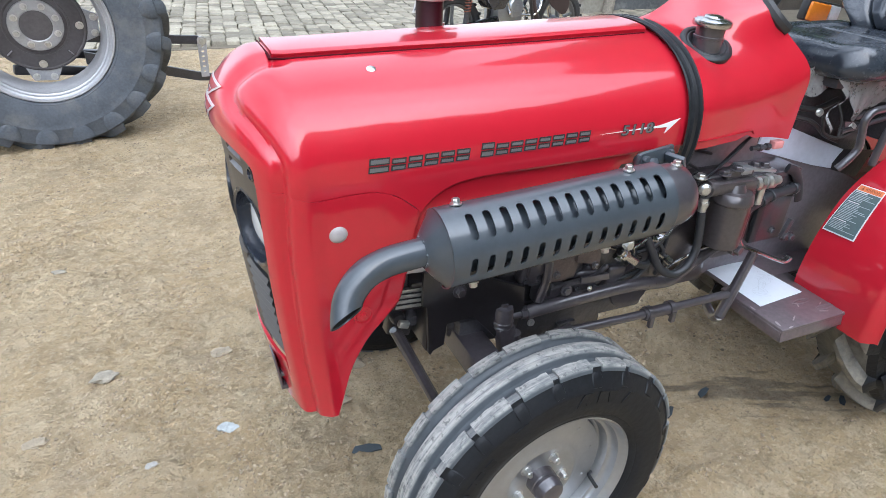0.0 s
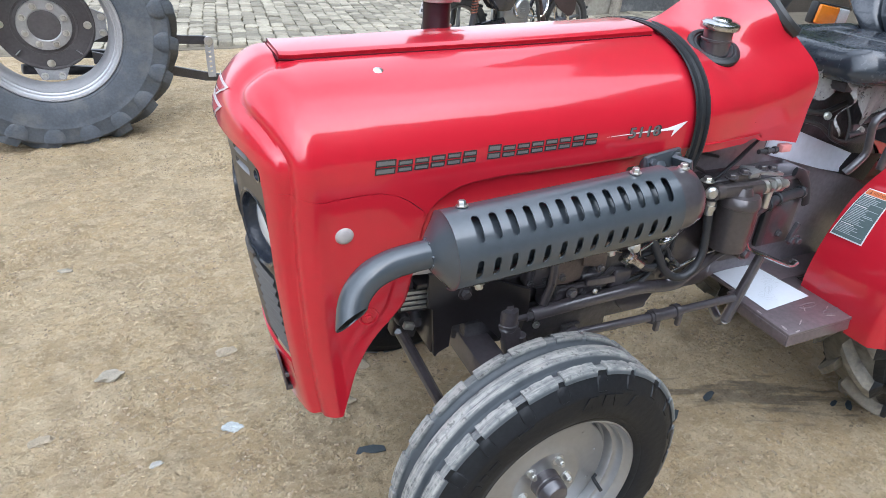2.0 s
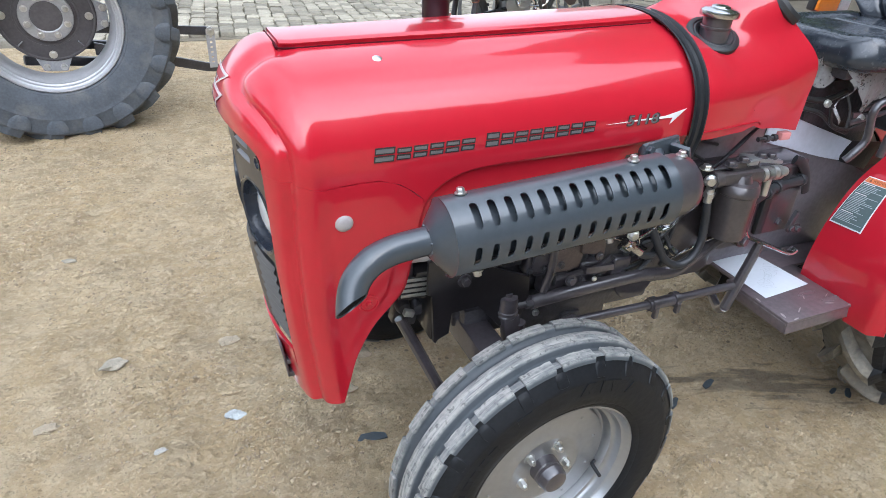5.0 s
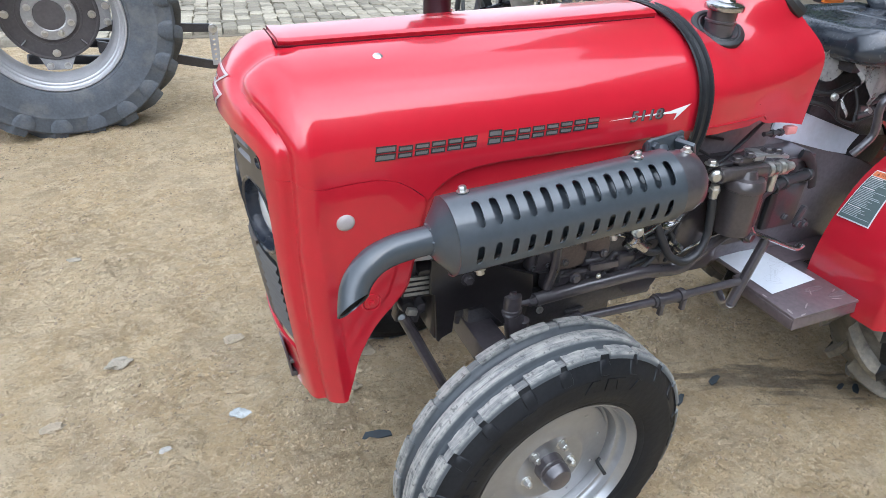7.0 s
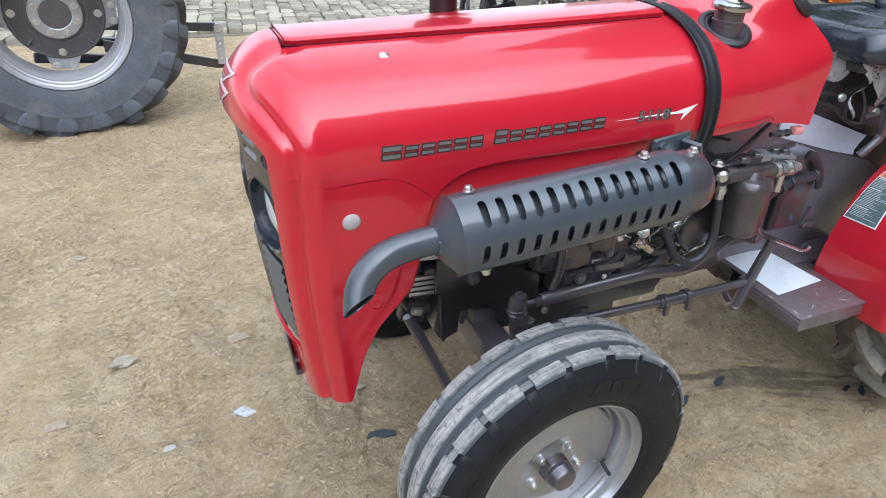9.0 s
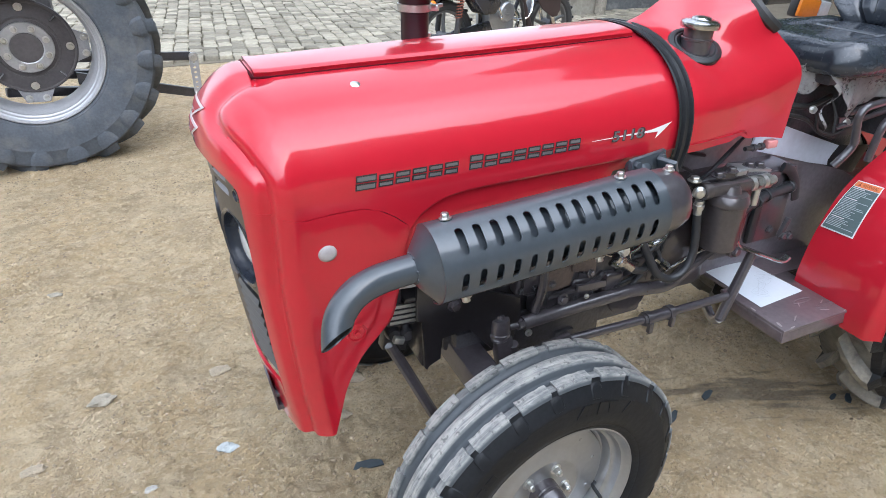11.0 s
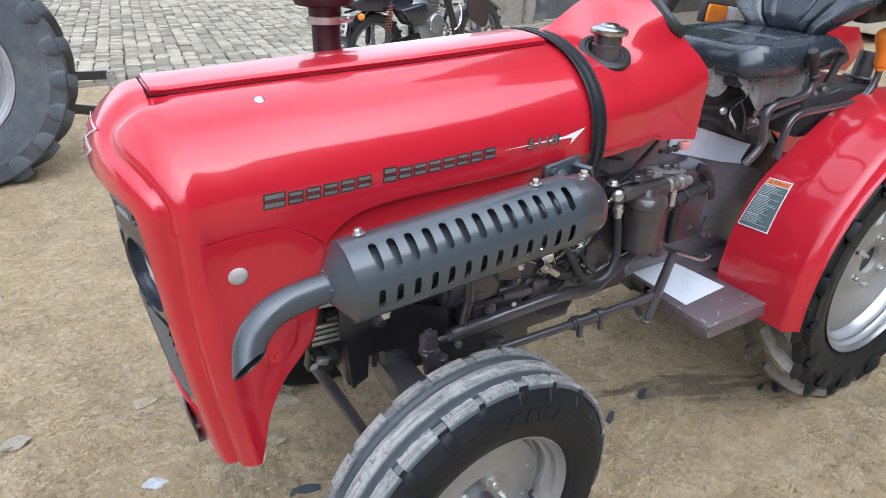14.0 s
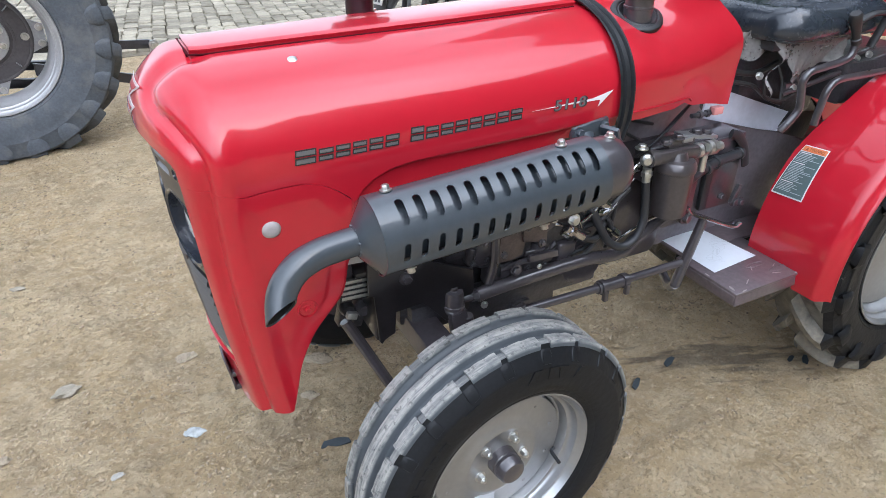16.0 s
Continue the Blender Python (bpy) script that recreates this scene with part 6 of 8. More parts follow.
bm.faces.new([bm.verts.new(on_fender(u, v, 0.0048)) for u, v in ((0.15, 0.900), (0.255, 0.900), (0.2025, 0.962))])
part("warning_triangle", bm, BAND_INK, sticker)
SMALL_INK = material("sticker_pale_ink", (0.48, 0.54, 0.56), 0.4, var=0.1, scale=40)
v = 0.835
for i in range(27):
    head = i in (0, 7, 20)
    if head and i:
        v -= 0.012
    patch("text_bar", 0.08, 0.08 + (0.42 if head else 0.84 * (0.50 + 0.50 * random.random())), v, v + (0.014 if head else 0.009), DECAL_WHITE if head else SMALL_INK, 0.0044, sticker)
    v -= 0.0275
# amber and clear lamp on the far fender
bm = bmesh.new()
box(bm, (1.385, 0.345, 1.072), (0.16, 0.03, 0.066), 0.008, pose(0, 0, 0, 0, 8, 0))
flamp = part("fender_lamp", bm, PLASTIC, tractor, "fender lamp with amber and clear lens")
for x, w, mat, nm in ((1.358, 0.092, AMBER, "amber_lens"), (1.429, 0.048, CLEAR, "clear_lens")):
    bm = bmesh.new()
    box(bm, (x, 0.330, 1.074 - (x - 1.358) * 0.14), (w, 0.02, 0.056), 0.006, pose(0, 0, 0, 0, 8, 0))
    part(nm, bm, mat, flamp)

# ---- seat ----


def cushion_pt(u, v, top):
    """u along x from the front, v across."""
    x = 0.882 + 0.385 * u
    w = 0.185 * (1 - 0.30 * (max(0.0, 0.3 - u) / 0.3) ** 3)
    y = w * v
    e = max(0.0, 1 - abs(v) ** 7) ** 0.5 * max(0.0, 1 - abs(2 * u - 1) ** 12) ** 0.5
    tuft = 0.010 * (math.exp(-((abs(v) - 0.55) / 0.035) ** 2) + math.exp(-((u - 0.52) / 0.022) ** 2) * (abs(v) < 0.55))
    tuft *= smoothstep(0.22, 0.40, u)
    side = 0.012 * math.exp(-((abs(v) - 0.82) / 0.2) ** 2)
    z = 1.028 + (0.055 * e + (side - tuft) * e) * top - (1 - top) * 0.03 * e
    return Vector((x, y, z))


bm = bmesh.new()
us, vs = [0, 0.02, 0.05] + span(0.1, 0.9, 44) + [0.95, 0.98, 1], [-1, -0.985, -0.95, -0.9] + span(-0.84, 0.84, 64) + [0.9, 0.95, 0.985, 1]
sheet(bm, lambda u, v: cushion_pt(u, v, 1), us, vs)
sheet(bm, lambda u, v: cushion_pt(u, v, 0), us, vs)
bmesh.ops.remove_doubles(bm, verts=bm.verts, dist=0.0008)
part("seat_cushion", bm, VINYL, tractor, "glossy black vinyl seat cushion", smooth=60)


def back_pt(v, w, front):
    y = (0.108 + 0.107 * smoothstep(-0.04, 0.30, w)) * v * (1 - 0.10 * w * w)
    e = min(1.0, 6 * (1 - abs(v))) ** 0.5 * min(1.0, 8 * w + 0.03) ** 0.5 * min(1.0, 8 * (1 - w) + 0.03) ** 0.5
    tuft = 0.012 * math.exp(-((abs(v) - 0.5) / 0.03) ** 2) + 0.008 * math.exp(-((w - 0.10) / 0.012) ** 2) * (abs(v) < 0.27) + 0.008 * math.exp(-((abs(v) - 0.27) / 0.025) ** 2) * (0.10 < w < 0.42)
    x = 1.262 + 0.16 * w + 0.02 * v * v * -1.6
    return Vector((x - (0.045 * e + 0.014 * math.exp(-((abs(v) - 0.8) / 0.2) ** 2) - tuft) * front + 0.035 * e * (1 - front), y, 1.075 + 0.36 * w))


bm = bmesh.new()
ws = [0, 0.015, 0.04, 0.08] + span(0.12, 0.9, 44) + [0.95, 0.98, 1]
sheet(bm, lambda v, w: back_pt(v, w, 1), vs, ws)
sheet(bm, lambda v, w: back_pt(v, w, 0), vs, ws)
bmesh.ops.remove_doubles(bm, verts=bm.verts, dist=0.0008)
part("seat_backrest", bm, VINYL, tractor, "black padded vinyl backrest", smooth=60)
for k in (-1, 1):
    bm = bmesh.new()
    tube(bm, [(1.10, k * 0.188, 1.045), (1.14, k * 0.195, 1.062), (1.18, k * 0.20, 1.062), (1.192, k * 0.20, 1.045), (1.17, k * 0.195, 0.98)], 0.011, 10, 6, flat=0.6)
    part("seat_frame", bm, PLASTIC, tractor)
bm = bmesh.new()
lathe(bm, [(0, 0.0), (0.035, 0.0), (0.04, 0.01), (0.04, 0.05), (0.03, 0.06), (0, 0.06)], (1.35, -0.20, 1.16), (0.2, -1, 0.1), 24)
box(bm, (1.35, -0.16, 1.16), (0.10, 0.05, 0.09), 0.01)
part("seat_adjuster", bm, PLASTIC, tractor)
bm = bmesh.new()
box(bm, (1.06, 0, 0.995), (0.30, 0.24, 0.03), 0.005)
part("seat_mount", bm, BLOCK, tractor)
bm = bmesh.new()
box(bm, (1.12, 0.06, 0.84), (0.34, 0.16, 0.22), 0.03)
part("lift_cover", bm, BLOCK, tractor)
bm = bmesh.new()
box(bm, (1.37, -0.02, 0.87), (0.36, 0.26, 0.12), 0.02)
part("rear_housing", bm, BLOCK, tractor)
bm = bmesh.new()
rod(bm, (0.80, 0.10, 0.99), (1.02, 0.02, 0.97), 0.022)
part("seat_slider", bm, BLOCK, tractor)
for pts, r in (([(0.93, -0.10, 0.905), (0.95, -0.10, 0.86), (1.0, -0.11, 0.845), (1.06, -0.115, 0.865), (1.16, -0.12, 0.90)], 0.0045), ([(1.0, -0.08, 0.93), (1.005, -0.10, 0.89), (1.0, -0.11, 0.848)], 0.004),
               ([(0.86, -0.06, 0.90), (0.92, -0.08, 0.885), (0.97, -0.09, 0.85), (1.02, -0.10, 0.83)], 0.006), ([(0.85, -0.05, 0.925), (0.93, -0.07, 0.915), (1.02, -0.06, 0.93)], 0.008)):
    bm = bmesh.new()
    tube(bm, pts, r, 8, 6)
    part("cable", bm, PLASTIC, tractor)
for a, c, r in (((1.0, -0.11, 0.86), (1.35, -0.14, 0.93), 0.007), ((1.05, -0.10, 0.89), (1.32, -0.12, 0.95), 0.008)):
    bm = bmesh.new()
    rod(bm, a, c, r)
    part("control_rod", bm, CHASSIS, tractor)
bm = bmesh.new()
prism(bm, [(1.009, 0.888), (1.067, 0.881), (1.088, 0.83), (1.028, 0.838)], Matrix.Translation((0, -0.10, 0)) @ pose(0, 0, 0, 90, 0, 0), 0.008, 0.002)
part("lever_bracket", bm, CHASSIS, tractor)
for q in ((0.915, -0.095, 0.915), (1.039, -0.110, 0.872), (1.29, -0.13, 0.935), (1.24, -0.13, 0.93)):
    bm = bmesh.new()
    bolt(bm, q, (-0.3, -1, 0.4), 0.007, 0.008)
    part("bright_bolt", bm, ZINC, tractor)
# torn plastic film left under the seat
bm = bmesh.new()


def film_pt(u, v):
    x = 0.89 + 0.31 * u + (0.06 - 0.10 * u) * v
    z = 1.018 - 0.012 * u - (0.030 + 0.085 * math.sin(math.pi * (0.18 + 0.75 * u)) + 0.014 * math.sin(7 * u) + 0.002 * math.sin(23 * u)) * v
    y = -0.13 - 0.025 * math.sin(5 * u + 2 * v) * v + 0.004 * math.sin(31 * u + 9 * v)
    return Vector((x, y, z))


sheet(bm, film_pt, span(0, 1, 26), span(0, 1, 12))
part("plastic_film", bm, FILM, tractor, "torn dusty protective plastic film")
bm = bmesh.new()
sheet(bm, lambda u, v: Vector((0.905 + 0.009 * u * (1 - 0.5 * v) + 0.014 * math.sin(7 * v), -0.137 - 0.01 * math.sin(9 * v), 0.985 - 0.112 * v + 0.006 * u)), span(0, 1, 3), span(0, 1, 14))
part("film_strip", bm, FILM, tractor)
bm = bmesh.new()
sheet(bm, lambda u, v: Vector((0.815 + 0.15 * u + 0.02 * v, -0.075 - 0.012 * math.sin(9 * u + 3 * v), 1.030 - 0.01 * u - (0.062 + 0.014 * math.sin(6 * u) + 0.004 * math.sin(19 * u)) * v)), span(0, 1, 16), span(0, 1, 7))
part("plastic_film", bm, FILM, tractor)
# gear levers
bm = bmesh.new()
tube(bm, [(0.915, -0.190, 0.800), (0.925, -0.195, 0.815), (0.950, -0.20, 0.850), (0.946, -0.20, 0.885), (0.937, -0.20, 0.921), (0.952, -0.20, 0.944), (1.0, -0.20, 0.951), (1.059, -0.20, 0.957), (1.092, -0.20, 0.968), (1.102, -0.20, 0.998), (1.098, -0.20, 1.008)], 0.0095, 12, 6)
lever = part("gear_lever", bm, CHASSIS, tractor, "cranked steel gear lever with black knob")
bm = bmesh.new()
lathe(bm, [(0.008, -0.012), (0.0125, -0.010), (0.0125, 0.002), (0.010, 0.004), (0.0095, 0.010), (0.0115, 0.032), (0.0145, 0.058), (0.0150, 0.066), (0.012, 0.072), (0, 0.074)], (1.096, -0.20, 1.008), (-0.46, 0, 0.88), 24)
part("lever_knob", bm, PLASTIC, lever, "black plastic knob")
bm = bmesh.new()
tube(bm, [(1.03, -0.20, 0.80), (1.035, -0.20, 0.85), (1.047, -0.20, 0.895), (1.085, -0.20, 0.912), (1.18, -0.20, 0.912), (1.27, -0.20, 0.912), (1.345, -0.20, 0.914), (1.385, -0.20, 0.940), (1.398, -0.20, 0.970), (1.400, -0.20, 0.990)], 0.0095, 12, 6)
lever = part("gear_lever", bm, CHASSIS, tractor, "cranked steel range lever")
bm = bmesh.new()
lathe(bm, [(0.010, -0.004), (0.014, 0.0), (0.014, 0.008), (0.018, 0.012), (0.019, 0.018), (0.017, 0.035), (0.020, 0.06), (0.026, 0.08), (0.027, 0.09), (0.023, 0.102), (0.012, 0.109), (0, 0.11)], (1.400, -0.20, 0.995), (-0.22, 0, 1), 28)
part("lever_knob", bm, ORANGE, lever, "orange plastic knob")
bm = bmesh.new()
box(bm, (1.44, -0.10, 0.902), (0.24, 0.060, 0.030), 0.006, pose(0, 0, 0, 0, 3, 0))
rod(bm, (1.500, -0.10, 0.89), (1.521, -0.10, 1.015), 0.027, 0.027, 24, 0.002)
lathe(bm, [(0.027, -0.004), (0.046, -0.004), (0.048, 0.0), (0.046, 0.004), (0.027, 0.004)], (1.5085, -0.10, 0.940), (0.165, 0, 1), 28)
stay = part("fender_stay", bm, BLOCK, tractor, "black steel stay with an upright tube")
bm = bmesh.new()
bolt(bm, (1.514, -0.127, 0.985), (0, -1, 0), 0.007, 0.004)
part("stay_bolt", bm, CHASSIS, stay)
bm = bmesh.new()
prism(bm, [(1.78, 1.03), (1.974, 1.01), (2.053, 0.923), (1.968, 0.856), (1.84, 0.872), (1.76, 0.92)], Matrix.Translation((0, 0.20, 0)) @ pose(0, 0, 0, 90, 0, 0), 0.012, 0.003)
part("fender_end_panel", bm, RED, tractor)

# ---- air cleaner stack beyond the hood ----
bm = bmesh.new()
SX, SY = -0.035, 0.20
lathe(bm, [(0, 0.95), (0.030, 0.95), (0.030, 1.150), (0.034, 1.152), (0.034, 1.20), (0.036, 1.205), (0.036, 1.185), (0.060, 1.19), (0.064, 1.20), (0.064, 1.30), (0.05, 1.32), (0, 1.33)], (SX, SY, 0), (0, 0, 1), 36)
stack = part("air_cleaner", bm, MAROON, tractor, "dark maroon air cleaner stack")
bm = bmesh.new()
lathe(bm, [(0.0345, 1.152), (0.037, 1.153), (0.037, 1.167), (0.0345, 1.168)], (SX, SY, 0), (0, 0, 1), 36)
box(bm, (SX + 0.034, SY - 0.024, 1.160), (0.022, 0.012, 0.014), 0.003, pose(0, 0, 0, 0, 0, -35))
rod(bm, (SX + 0.02, SY - 0.035, 1.163), (SX + 0.055, SY - 0.018, 1.163), 0.004)
part("hose_clip", bm, ZINC, stack, "metal hose clip")
bm = bmesh.new()
rod(bm, (SX + 0.04, SY + 0.02, 1.00), (SX + 0.04, SY + 0.02, 1.10), 0.006)
part("stack_bracket", bm, ZINC, stack)
# steering column stub behind the dash
bm = bmesh.new()
rod(bm, (0.74, 0.10, 1.00), (0.86, 0.06, 1.24), 0.03, 0.03, 20)
part("steering_column", bm, PLASTIC, tractor)
bm = bmesh.new()
lathe(bm, [(0.190, 0.0), (0.194, 0.010), (0.205, 0.014), (0.216, 0.010), (0.220, 0.0), (0.216, -0.010), (0.205, -0.014), (0.194, -0.010)], (0.90, 0.0, 1.33), (-0.35, 0, 1), 48, close=True)
part("steering_wheel", bm, PLASTIC, tractor)


# ---- ground: one sheet from the yard to the horizon ----
def fbm(x, y, s, seed=0.0):
    return noise.fractal(Vector((x * s + seed, y * s - seed, seed)), 0.9, 2.1, 4)


WHEEL_SPOTS = ((0, -0.38), (0, 0.54), (1.446, -0.28), (1.446, 0.28), (-1.1, 2.95))


RUTS = ((0.60, 0.80, 0.62), (0.60, 0.80, 0.72), (-0.75, 0.66, 1.62), (0.15, 0.99, 1.32))


def ground_z(x, y):
    z = 0.010 * fbm(x, y, 1.1, 3.0) + 0.005 * fbm(x, y, 4.0, 7.0)
    near = -2.6 < x < 2.6 and -0.6 < y < 3.6
    crust = smoothstep(-0.30, 0.35, fbm(x, y, 2.2, 11.0))
    if near:
        # broken crust: flat plates with low ledges, and crumbly ground between them
        u = 2.6 * fbm(x * 0.8 + 0.25 * y, y * 1.2, 5.5, 5.0) + 0.35 * fbm(x, y, 24.0, 2.0)
        k = math.floor(u)
        z += 0.0085 * crust * (k + smoothstep(0.0, 0.12, u - k))
        z += 0.0028 * fbm(x, y, 16.0, 1.0) + (0.003 + 0.009 * crust) * max(0.0, fbm(x, y, 38.0, 9.0))
        # wheel ruts pressed across the yard
        for ax, ay, c in RUTS:
            d = x * ax + y * ay - c + 0.03 * math.sin(1.7 * (x * ay - y * ax))
            if abs(d) < 0.12:
                z -= 0.006 * math.exp(-(d / 0.045) ** 2) * (0.6 + 0.4 * math.sin(70 * (x * ay - y * ax)))
    gap = min((x - a) ** 2 + (y - b) ** 2 for a, b in WHEEL_SPOTS)
    z *= smoothstep(0.0, 0.05, gap)
    far = smoothstep(5.0, 7.0, abs(y - 0.5)) + smoothstep(4.0, 8.0, abs(x))
    return z * max(0.0, 1 - far) - 0.004 - 0.05 * smoothstep(4.95, 5.3, y) * (1 - smoothstep(60, 90, y))


def steps(a, b, fine, reach):
    out, v, d = span(a, b, round((b - a) / fine)), a, fine
    lo, hi = [], []
    while v > -reach:
        d *= 1.35
        v -= d
        lo.append(v)
    v, d = b, fine
    while v < reach:
        d *= 1.35
        v += d
        hi.append(v)
    return lo[::-1] + out + hi


gx, gy = steps(-1.9, 2.0, 0.0085, 400), steps(-0.4, 2.6, 0.0085, 400)
gy = [y for y in gy if y < 2.6] + span(2.6, 5.4, 150) + [y for y in gy if y > 5.5]
verts = [(x, y, ground_z(x, y)) for x in gx for y in gy]
ny = len(gy)
faces = [(i * ny + j, (i + 1) * ny + j, (i + 1) * ny + j + 1, i * ny + j + 1) for i in range(len(gx) - 1) for j in range(ny - 1)]
me = bpy.data.meshes.new("ground")
me.from_pydata(verts, [], faces)
me.shade_smooth()
me.materials.append(EARTH)
tagged(new("ground", me), "packed tan dirt yard with loose crumbs", "ground", kind="structure")


def pebble(bm, c, r, flat=0.55, turn=0.0, rough=0.35):
    g = bmesh.ops.create_icosphere(bm, subdivisions=3 if r > 0.012 else 1, radius=1.0)
    seed = random.random() * 50
    for v in g["verts"]:
        n = 1 + rough * noise.noise(v.co * 1.3 + Vector((seed, seed, 0)))
        if r > 0.012:
            n += 0.40 * rough * noise.noise(v.co * 4 + Vector((0, seed, 0))) + 0.20 * rough * noise.noise(v.co * 9 + Vector((seed, seed, 0)))
        p = Vector((v.co.x * r * n * 1.25, v.co.y * r * n * 0.85, v.co.z * r * n * flat))
        a = math.cos(turn) * p.x - math.sin(turn) * p.y
        b = math.sin(turn) * p.x + math.cos(turn) * p.y
        v.co = Vector((c[0] + a, c[1] + b, c[2] + p.z))


PALE = material("pale_broken_stone", (0.29, 0.255, 0.195), 0.85, var=0.4, scale=40, bump=0.8, bump_scale=80)
WHITESTONE = material("bluish_white_stone", (0.41, 0.43, 0.42), 0.8, var=0.35, scale=40, bump=0.8, bump_scale=80)
TANSTONE = material("tan_stone", (0.31, 0.255, 0.178), 0.9, var=0.35, scale=40, bump=0.8, bump_scale=80)
for x, y, r, mat, lab in ((-0.570, 0.300, 0.032, WHITESTONE, "bluish white broken stone on the dirt"), (-1.053, 0.415, 0.034, TANSTONE, "flat tan stone on the dirt"), (-0.882, 0.612, 0.042, PALE, "flat grey stone on the dirt"),
                          (-0.545, 0.645, 0.036, TANSTONE, "tan stone half sunk in the dirt"), (-0.160, 0.445, 0.045, TANSTONE, "tan stone half sunk in the dirt"), (-0.771, 0.219, 0.018, STONE, "small grey stone on the dirt"),
                          (-0.008, 0.087, 0.030, TANSTONE, "tan stone half sunk in the dirt"), (-0.239, 0.289, 0.032, TANSTONE, "tan stone half sunk in the dirt"), (-1.057, 1.362, 0.030, PALE, "pale flat stone on the dirt")):
    bm = bmesh.new()
    pebble(bm, (0, 0, r * 0.05), r * 0.70, 0.34, random.uniform(-0.5, 0.3), 0.45)
    o = tagged(part("stone", bm, mat, None, "", 30), lab, "stone", "stones in the yard")
    o.location = (x, y, ground_z(x, y))
DARKCHIP = material("dark_slate_chip", (0.035, 0.045, 0.052), 0.6, var=0.3, scale=30)
for x, y, l, w, a in ((-0.227, 0.076, 0.085, 0.032, -20), (0.674, -0.116, 0.05, 0.02, 30), (0.831, -0.091, 0.05, 0.022, 15), (1.243, -0.274, 0.04, 0.02, 40), (1.205, -0.25, 0.03, 0.015, 10), (0.30, 0.31, 0.03, 0.014, 70)):
    bm = bmesh.new()
    prism(bm, [(-l / 2, -w / 3), (-l * 0.1, -w / 2), (l / 2, -w * 0.2), (l * 0.42, w * 0.3), (l * 0.05, w / 2), (-l * 0.4, w * 0.35)], pose(0, 0, 0, 6, -8, a), 0.006, 0.001)
    o = tagged(part("chip", bm, DARKCHIP, None, "", 0), "dark flat chip lying on the dirt", "chip", "dark chips in the yard")
    o.location = (x, y, ground_z(x, y) + 0.004)
# crumbs and small gravel
CRUMB = material("loose_crumbs", (0.345, 0.272, 0.182), 0.95, var=0.2, scale=60, spec=0.15)
_t = CRUMB.node_tree
_p = _t.nodes["Principled BSDF"]
_ge, _vr, _mx, _cb = _t.nodes.new("ShaderNodeNewGeometry"), _t.nodes.new("ShaderNodeMapRange"), _t.nodes.new("ShaderNodeMix"), _t.nodes.new("ShaderNodeCombineColor")
_vr.inputs["To Min"].default_value, _vr.inputs["To Max"].default_value = 0.70, 1.15
_t.links.new(_ge.outputs["Random Per Island"], _vr.inputs[0])
_mx.data_type, _mx.blend_type = "RGBA", "MULTIPLY"
_mx.inputs[0].default_value = 1.0
for k in range(3):
    _t.links.new(_vr.outputs[0], _cb.inputs[k])
_t.links.new(_p.inputs["Base Color"].links[0].from_socket, _mx.inputs[6])
_t.links.new(_cb.outputs[0], _mx.inputs[7])
_t.links.new(_mx.outputs[2], _p.inputs["Base Color"])
shapes = []
for k in range(12):
    bm = bmesh.new()
    pebble(bm, (0, 0, 0), 0.011, 0.55, random.random() * 3, 0.6)
    bm.verts.ensure_lookup_table()
    shapes.append(([v.co / 0.011 for v in bm.verts], [tuple(v.index for v in f.verts) for f in bm.faces]))
    bm.free()
vs, fs = [], []
for _ in range(80000):
    x, y = random.uniform(-1.9, 2.0), -0.35 + 3.6 * random.random() ** 1.2
    loose = fbm(x, y, 3.2, 21.0) + 0.6 * fbm(x, y, 11.0, 4.0)
    if loose + 0.22 * random.random() < 0.24:
        continue
    if ((x - 1.0) / 0.45) ** 2 + ((y + 0.12) / 0.22) ** 2 < 1 and random.random() < 0.85:
        continue
    co, tri = random.choice(shapes)
    r, a, n = 0.0012 + 0.0060 * random.random() ** 6, random.random() * 6.3, len(vs)
    c, s_, z = r * math.cos(a), r * math.sin(a), ground_z(x, y)
    vs += [(x + c * v.x - s_ * v.y, y + s_ * v.x + c * v.y, z + r * v.z) for v in co]
    fs += [tuple(n + i for i in f) for f in tri]
me = bpy.data.meshes.new("gravel")
me.from_pydata(vs, [], fs)
me.materials.append(CRUMB)
tagged(new("gravel", me), "loose crumbs and small gravel scattered on dirt", "gravel", kind="stuff")

# ---- cobbled road beyond the yard ----
COBBLE = material("worn_granite_sett", (0.300, 0.272, 0.210), 0.85, var=0.28, scale=9, bump=0.5, bump_scale=45, spec=0.15)
_t = COBBLE.node_tree
_p = _t.nodes["Principled BSDF"]
_src = _p.inputs["Base Color"].links[0].from_socket
_oi, _ge, _ad, _hs = _t.nodes.new("ShaderNodeObjectInfo"), _t.nodes.new("ShaderNodeNewGeometry"), _t.nodes.new("ShaderNodeMath"), _t.nodes.new("ShaderNodeMapRange")
_t.links.new(_oi.outputs["Random"], _ad.inputs[0])
_t.links.new(_ge.outputs["Random Per Island"], _ad.inputs[1])
_fr = _t.nodes.new("ShaderNodeMath")
_fr.operation = "FRACT"
_t.links.new(_ad.outputs[0], _fr.inputs[0])
_hs.inputs["To Min"].default_value, _hs.inputs["To Max"].default_value = 0.62, 1.32
_t.links.new(_fr.outputs[0], _hs.inputs[0])
_mx = _t.nodes.new("ShaderNodeMix")
_mx.data_type, _mx.blend_type = "RGBA", "MULTIPLY"
_mx.inputs[0].default_value = 1.0
_cb = _t.nodes.new("ShaderNodeCombineColor")
for k in range(3):
    _t.links.new(_hs.outputs[0], _cb.inputs[k])
_t.links.new(_src, _mx.inputs[6])
_t.links.new(_cb.outputs[0], _mx.inputs[7])
